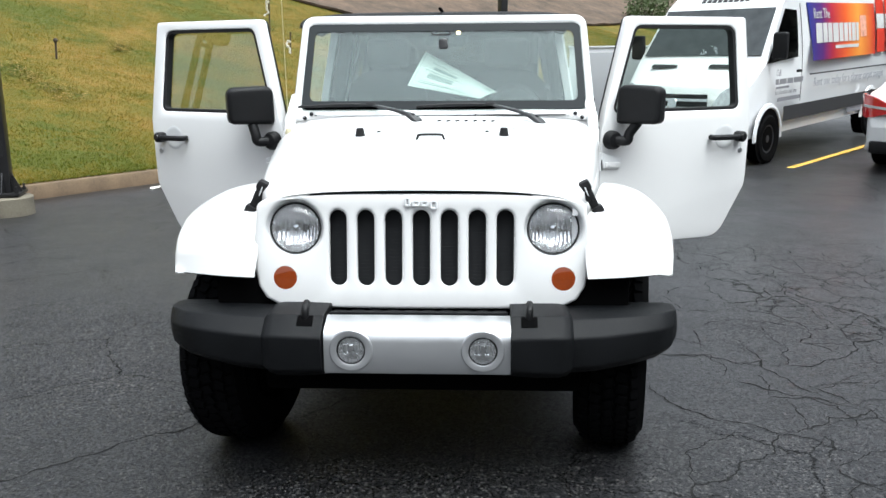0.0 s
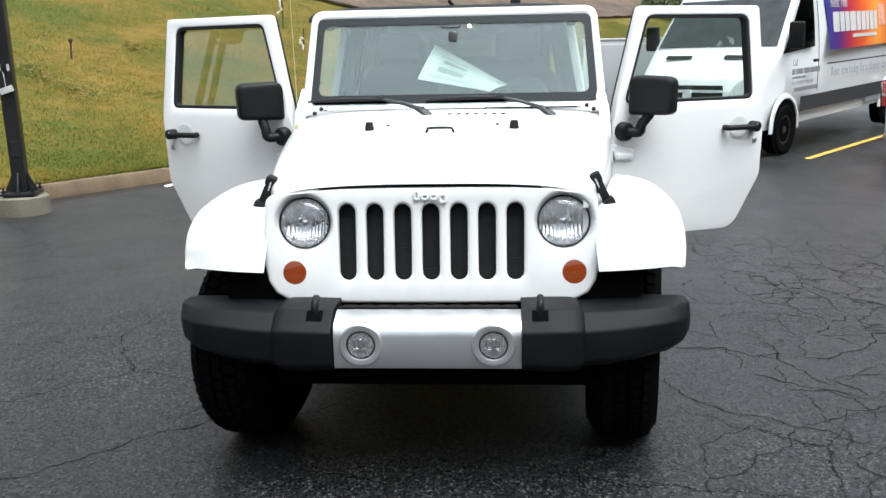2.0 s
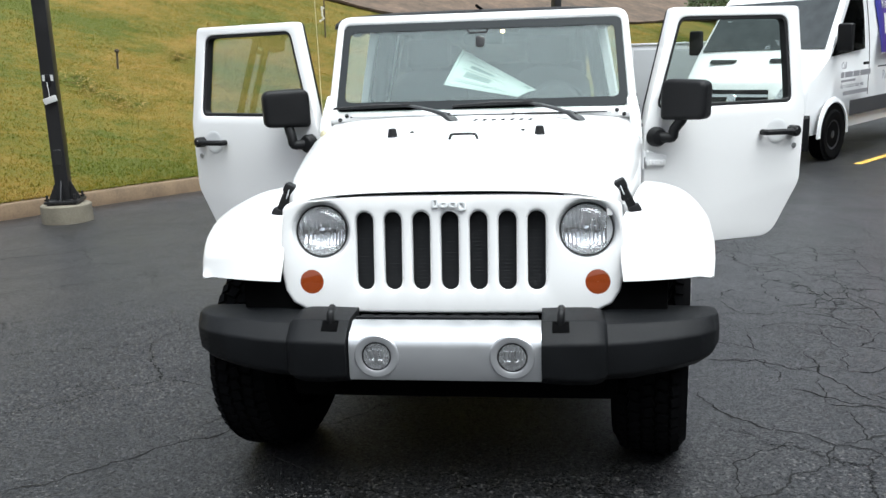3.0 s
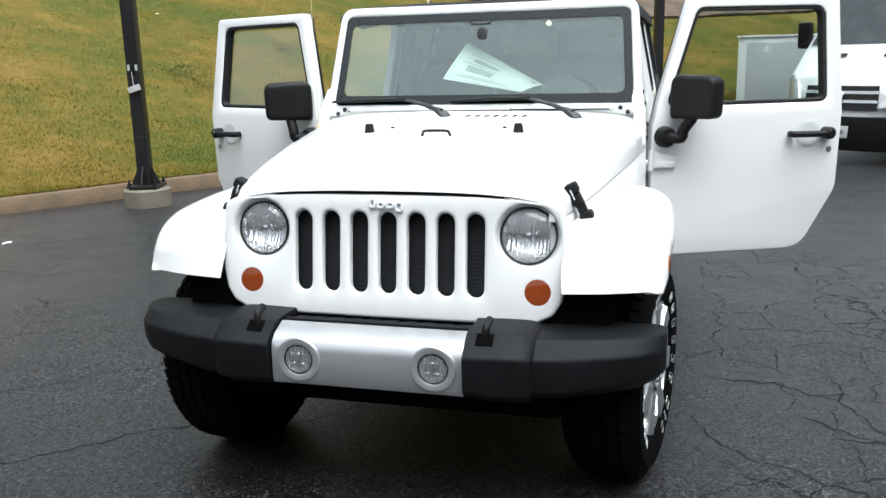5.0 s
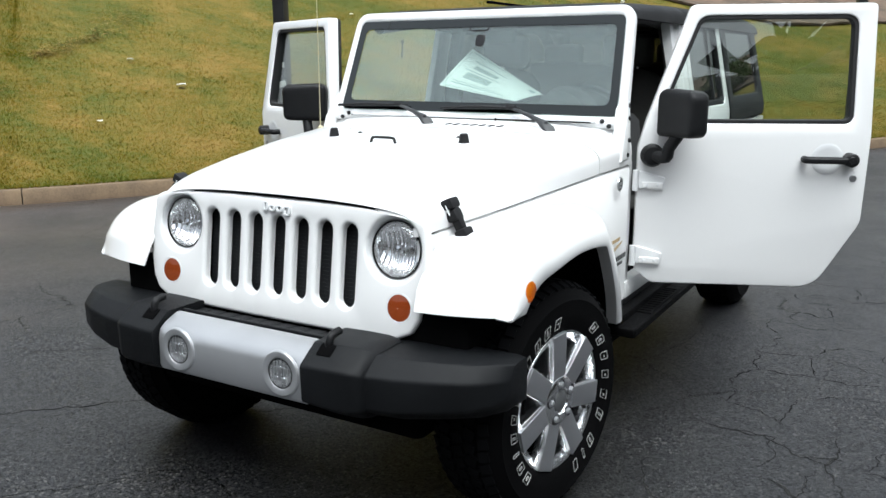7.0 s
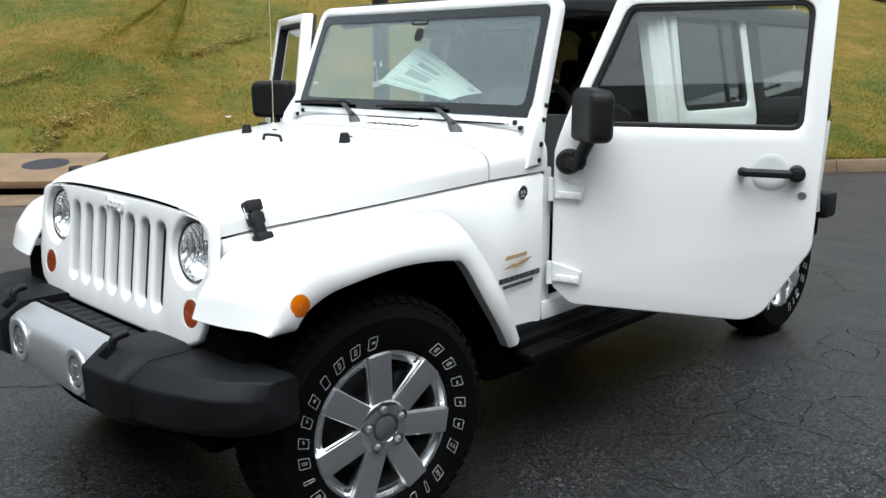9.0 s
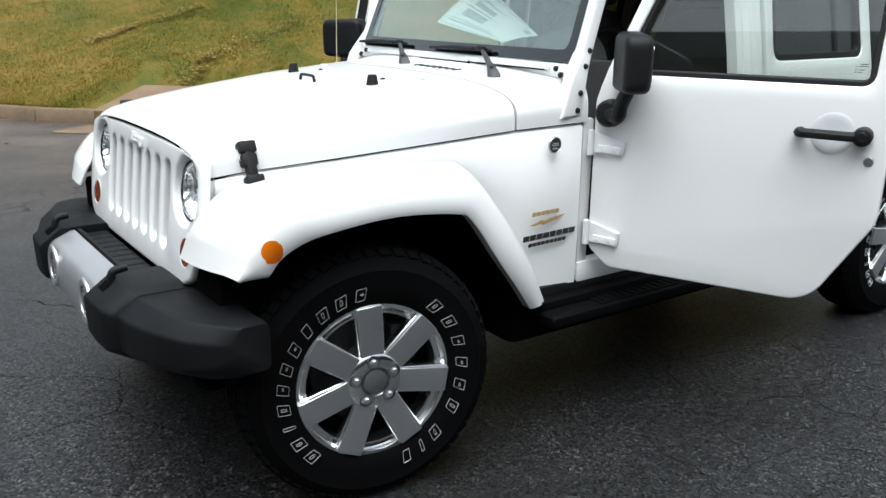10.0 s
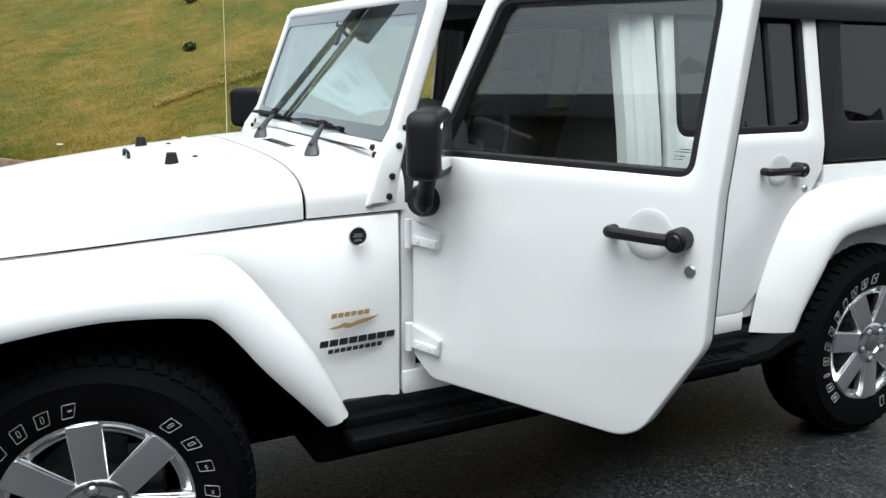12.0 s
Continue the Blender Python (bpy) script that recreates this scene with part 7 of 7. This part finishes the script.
tape = part("tape_line", joined(*[tube([(-4.7 + 1.1 * k, 16.8 + 1.45 * k, 3.1 + 0.32 * k), (-4.7 + 1.1 * (k + 0.8), 16.8 + 1.45 * (k + 0.8), 3.08 + 0.32 * (k + 0.8))], 0.012, 5) for k in range(3)]), rag_mat)
tagged(tape, "pale tape strung between stakes on the bank", "tape")

litter_mat = surf("pale_litter", (0.66, 0.65, 0.60), 0.7, vary=0.1)
leaf_mat = surf("dead_yellow_leaf", (0.48, 0.36, 0.12), 0.8, vary=0.3)
stone_mat = surf("dark_stone_chip", (0.09, 0.075, 0.06), 0.9, vary=0.4)


def scrap(x, y, size, mat_, name, label, category, seed, on_grass=False):
    rnd = random.Random(seed)
    z = on_bank(x, y) + 0.05 if on_grass else 0.004
    pts = [(size * rnd.uniform(0.6, 1.1) * math.cos(a), size * rnd.uniform(0.35, 0.8) * math.sin(a)) for a in np.linspace(0, math.tau, 7, endpoint=False)]
    bm = plate([rounded(pts, size * 0.2, 3)], size * 0.18, size * 0.05)
    for v in bm.verts:
        v.co.z += size * 0.35 * noise.noise(v.co * (1.2 / size) + Vector((seed, 0, 0))) + size * 0.2
    ob = part(name, moved(bm, pose(x, y, z, 0, 0, rnd.uniform(0, 360))), mat_)
    return tagged(ob, label, category, category + " scraps")


for k, (x, y, s_) in enumerate(((-8.22, 6.8, 0.09), (-7.75, 4.93, 0.06), (-9.04, 12.29, 0.05), (-10.0, 0.61, 0.05), (-9.61, 7.04, 0.07))):
    scrap(x, y, s_, litter_mat, "litter", "pale scrap of litter on the grass", "litter", 20 + k, True)
for k, (x, y, s_) in enumerate(((-10.93, -0.645, 0.12), (-4.63, 2.96, 0.05), (-3.7, 6.6, 0.09), (-8.3, -0.68, 0.05))):
    scrap(x, y, s_, leaf_mat if k < 1 else litter_mat, "leaf", "dry pale leaf on the asphalt", "leaf", 40 + k)
rnd = random.Random(5)
for k, (x, y, s_) in enumerate(((-7.28, -0.56, 0.035), (-5.83, -0.82, 0.045), (-5.57, -0.67, 0.04), (-6.01, -0.3, 0.04), (-7.6, -1.1, 0.03), (-6.6, -0.2, 0.025), (-5.2, -0.3, 0.025), (-6.9, 0.2, 0.03))):
    scrap(x, y, s_, stone_mat, "stone_chip", "small dark stone chip on the asphalt", "stone", 60 + k)
cup = part("red_scrap", moved(lathe([(0.001, 0.10), (0.045, 0.10), (0.035, 0.0), (0.001, 0.0)], 16), pose(-5.17, 5.32, 0.045, 0, 12, 40)), panel_red)
tagged(cup, "red plastic cup lying by the kerb", "cup")

# ---- cracks in the asphalt, each wandering between its ends ----
tar = surf("dark_crack_fill", (0.004, 0.004, 0.004), 0.9, vary=0.2)


def crack(points, width=0.006, seed=1):
    rnd = random.Random(seed)
    line_ = [Vector((*q, 0.0015)) for q in points]
    for _ in range(5):
        nxt = [line_[0]]
        for a, b in zip(line_, line_[1:]):
            d = b - a
            mid = (a + b) / 2 + Vector((-d.y, d.x, 0)) * rnd.uniform(-0.17, 0.17)
            nxt += [mid, b]
        line_ = nxt
    rows_ = []
    for k, q in enumerate(line_):
        d = (line_[min(k + 1, len(line_) - 1)] - line_[max(k - 1, 0)]).normalized()
        w_ = 1.15 * width * (0.35 + 1.3 * abs(noise.noise(q * 9 + Vector((seed, 0, 0))))) * min(1, 0.2 + 0.1 * k, 0.2 + 0.1 * (len(line_) - 1 - k))
        nn_ = Vector((-d.y, d.x, 0)) * w_
        rows_.append([q - nn_, q + nn_])
    ob = part("crack", loft(rows_), tar, ground)
    return ob

for k, (pts, w_) in enumerate((
    (((1.01, 0.54), (1.19, 0.16), (1.44, 0.0), (1.67, -0.14)), 0.005),
    (((1.44, 0.0), (1.21, -0.24), (0.99, -0.42), (0.97, -0.55)), 0.006),
    (((1.32, 0.02), (1.01, -0.18), (0.99, -0.42)), 0.004),
    (((1.44, 0.0), (1.7, 0.18), (1.95, 0.3)), 0.005),
    (((1.41, 0.58), (1.61, 0.43), (1.78, 0.31), (1.76, 0.07)), 0.005),
    (((1.19, 0.93), (1.4, 0.95), (1.39, 0.65)), 0.004),
    (((1.63, 1.09), (1.68, 0.63), (1.76, 0.43)), 0.005),
    (((1.73, 0.8), (2.06, 0.93), (2.5, 1.3)), 0.006),
    (((-0.57, -1.17), (-0.05, -0.93), (0.13, -1.02), (0.52, -0.71)), 0.006),
    (((0.52, -0.71), (0.66, -0.75), (0.96, -0.61), (1.3, -0.66)), 0.006),
    (((-1.7, -0.58), (-1.26, -0.19), (-0.96, 0.05), (-0.6, 0.1)), 0.005),
    (((1.12, 0.96), (1.35, 0.95), (1.52, 0.82), (1.67, 0.87)), 0.005),
    (((-0.3, -1.3), (0.2, -1.28), (0.5, -1.5)), 0.004),
    (((1.3, -0.66), (1.6, -0.4), (2.1, -0.35)), 0.005),
)):
    crack(pts, w_, k + 1)
# the finer net of cracks beside the car
rnd = random.Random(77)
nodes = [(1.2 + 0.27 * i + rnd.uniform(-0.10, 0.10), 0.9 + 0.27 * j + rnd.uniform(-0.10, 0.10)) for i in range(9) for j in range(11)]
for i in range(9):
    for j in range(11):
        a = nodes[i * 11 + j]
        for di, dj in ((1, 0), (0, 1)):
            if i + di < 9 and j + dj < 11 and rnd.random() < 0.62:
                crack((a, nodes[(i + di) * 11 + j + dj]), rnd.uniform(0.0025, 0.005), 100 + i * 20 + j * 2 + di)

# and before its left wheel
nodes = [(1.55 + 0.30 * i + rnd.uniform(-0.12, 0.12), -1.75 + 0.30 * j + rnd.uniform(-0.12, 0.12)) for i in range(9) for j in range(9)]
for i in range(9):
    for j in range(9):
        a = nodes[i * 9 + j]
        for di, dj in ((1, 0), (0, 1)):
            if i + di < 9 and j + dj < 9 and rnd.random() < 0.6:
                crack((a, nodes[(i + di) * 9 + j + dj]), rnd.uniform(0.003, 0.0055), 400 + i * 20 + j * 2 + di)

# ---- showroom across the lot, seen in the car's glass ----
wall_dark = surf("dark_brown_brick_wall", (0.11, 0.09, 0.08), 0.8, vary=0.25, scale=0.8)
fascia = surf("grey_metal_fascia", (0.20, 0.20, 0.21), 0.5, vary=0.1, scale=0.5)
shop_glass = surf("dark_shop_window", (0.02, 0.022, 0.025), 0.08, vary=0.2)
shop = thing("showroom_building", "long dark single-storey showroom with wide windows", "building")
shop.matrix_world = pose(-9.9, 0.37, 0, 0, 0, 28)
part("wall", box((-6, -27, 3.8), (44, 9, 7.6)), wall_dark, shop)
part("roof_band", box((-6, -26.9, 7.95), (45, 9.6, 0.7), 0.05), fascia, shop)
for k in range(9):
    wdw = part("window", box((-25 + 4.7 * k, -22.46, 1.8), (3.9, 0.12, 2.8), 0.03), shop_glass, shop)
    part("window_frame", joined(box((-25 + 4.7 * k, -22.42, 3.24), (4.1, 0.12, 0.10)), box((-25 + 4.7 * k - 2.0, -22.42, 1.8), (0.10, 0.12, 2.9)), box((-25 + 4.7 * k, -22.42, 1.8), (0.07, 0.12, 2.9))), fascia, wdw)


def woods(count, centre_a, centre_b, depth, height, size, seed):
    """Far woods as one cloud of dark clumps along a line."""
    rng = np.random.default_rng(seed)
    bm_v, bm_f = [], []
    a, b = np.array(centre_a), np.array(centre_b)
    for k in range(count):
        u = rng.random()
        top = height * (0.7 + 0.45 * noise.noise(Vector((u * 9, seed, 0))) + 0.2 * noise.noise(Vector((u * 40, seed, 0))))
        q = a + (b - a) * u
        p_ = np.array([q[0] + rng.normal() * depth, q[1] + rng.normal() * depth, q[2] + top * rng.random() ** 0.8])
        d1, d2 = rng.normal(size=3) * size, rng.normal(size=3) * size
        i = len(bm_v)
        bm_v += [tuple(p_ - d1), tuple(p_ + d2), tuple(p_ + d1)]
        bm_f.append((i, i + 1, i + 2))
    me = bpy.data.meshes.new("woods")
    me.from_pydata(bm_v, [], bm_f)
    me.materials.append(surf("dark_autumn_woods", (0.026, 0.023, 0.016), 0.9, vary=0.4, scale=0.4))
    ob = new("woods", me)
    return tagged(ob, "dark autumn woods beyond the lot", "woods", kind="stuff")


woods(24000, (22, -30, 0), (60, 82, 0), 3.0, 19, 0.8, 3)
woods(9000, (-60, -45, 0), (30, -62, 0), 3.0, 14, 0.8, 4)
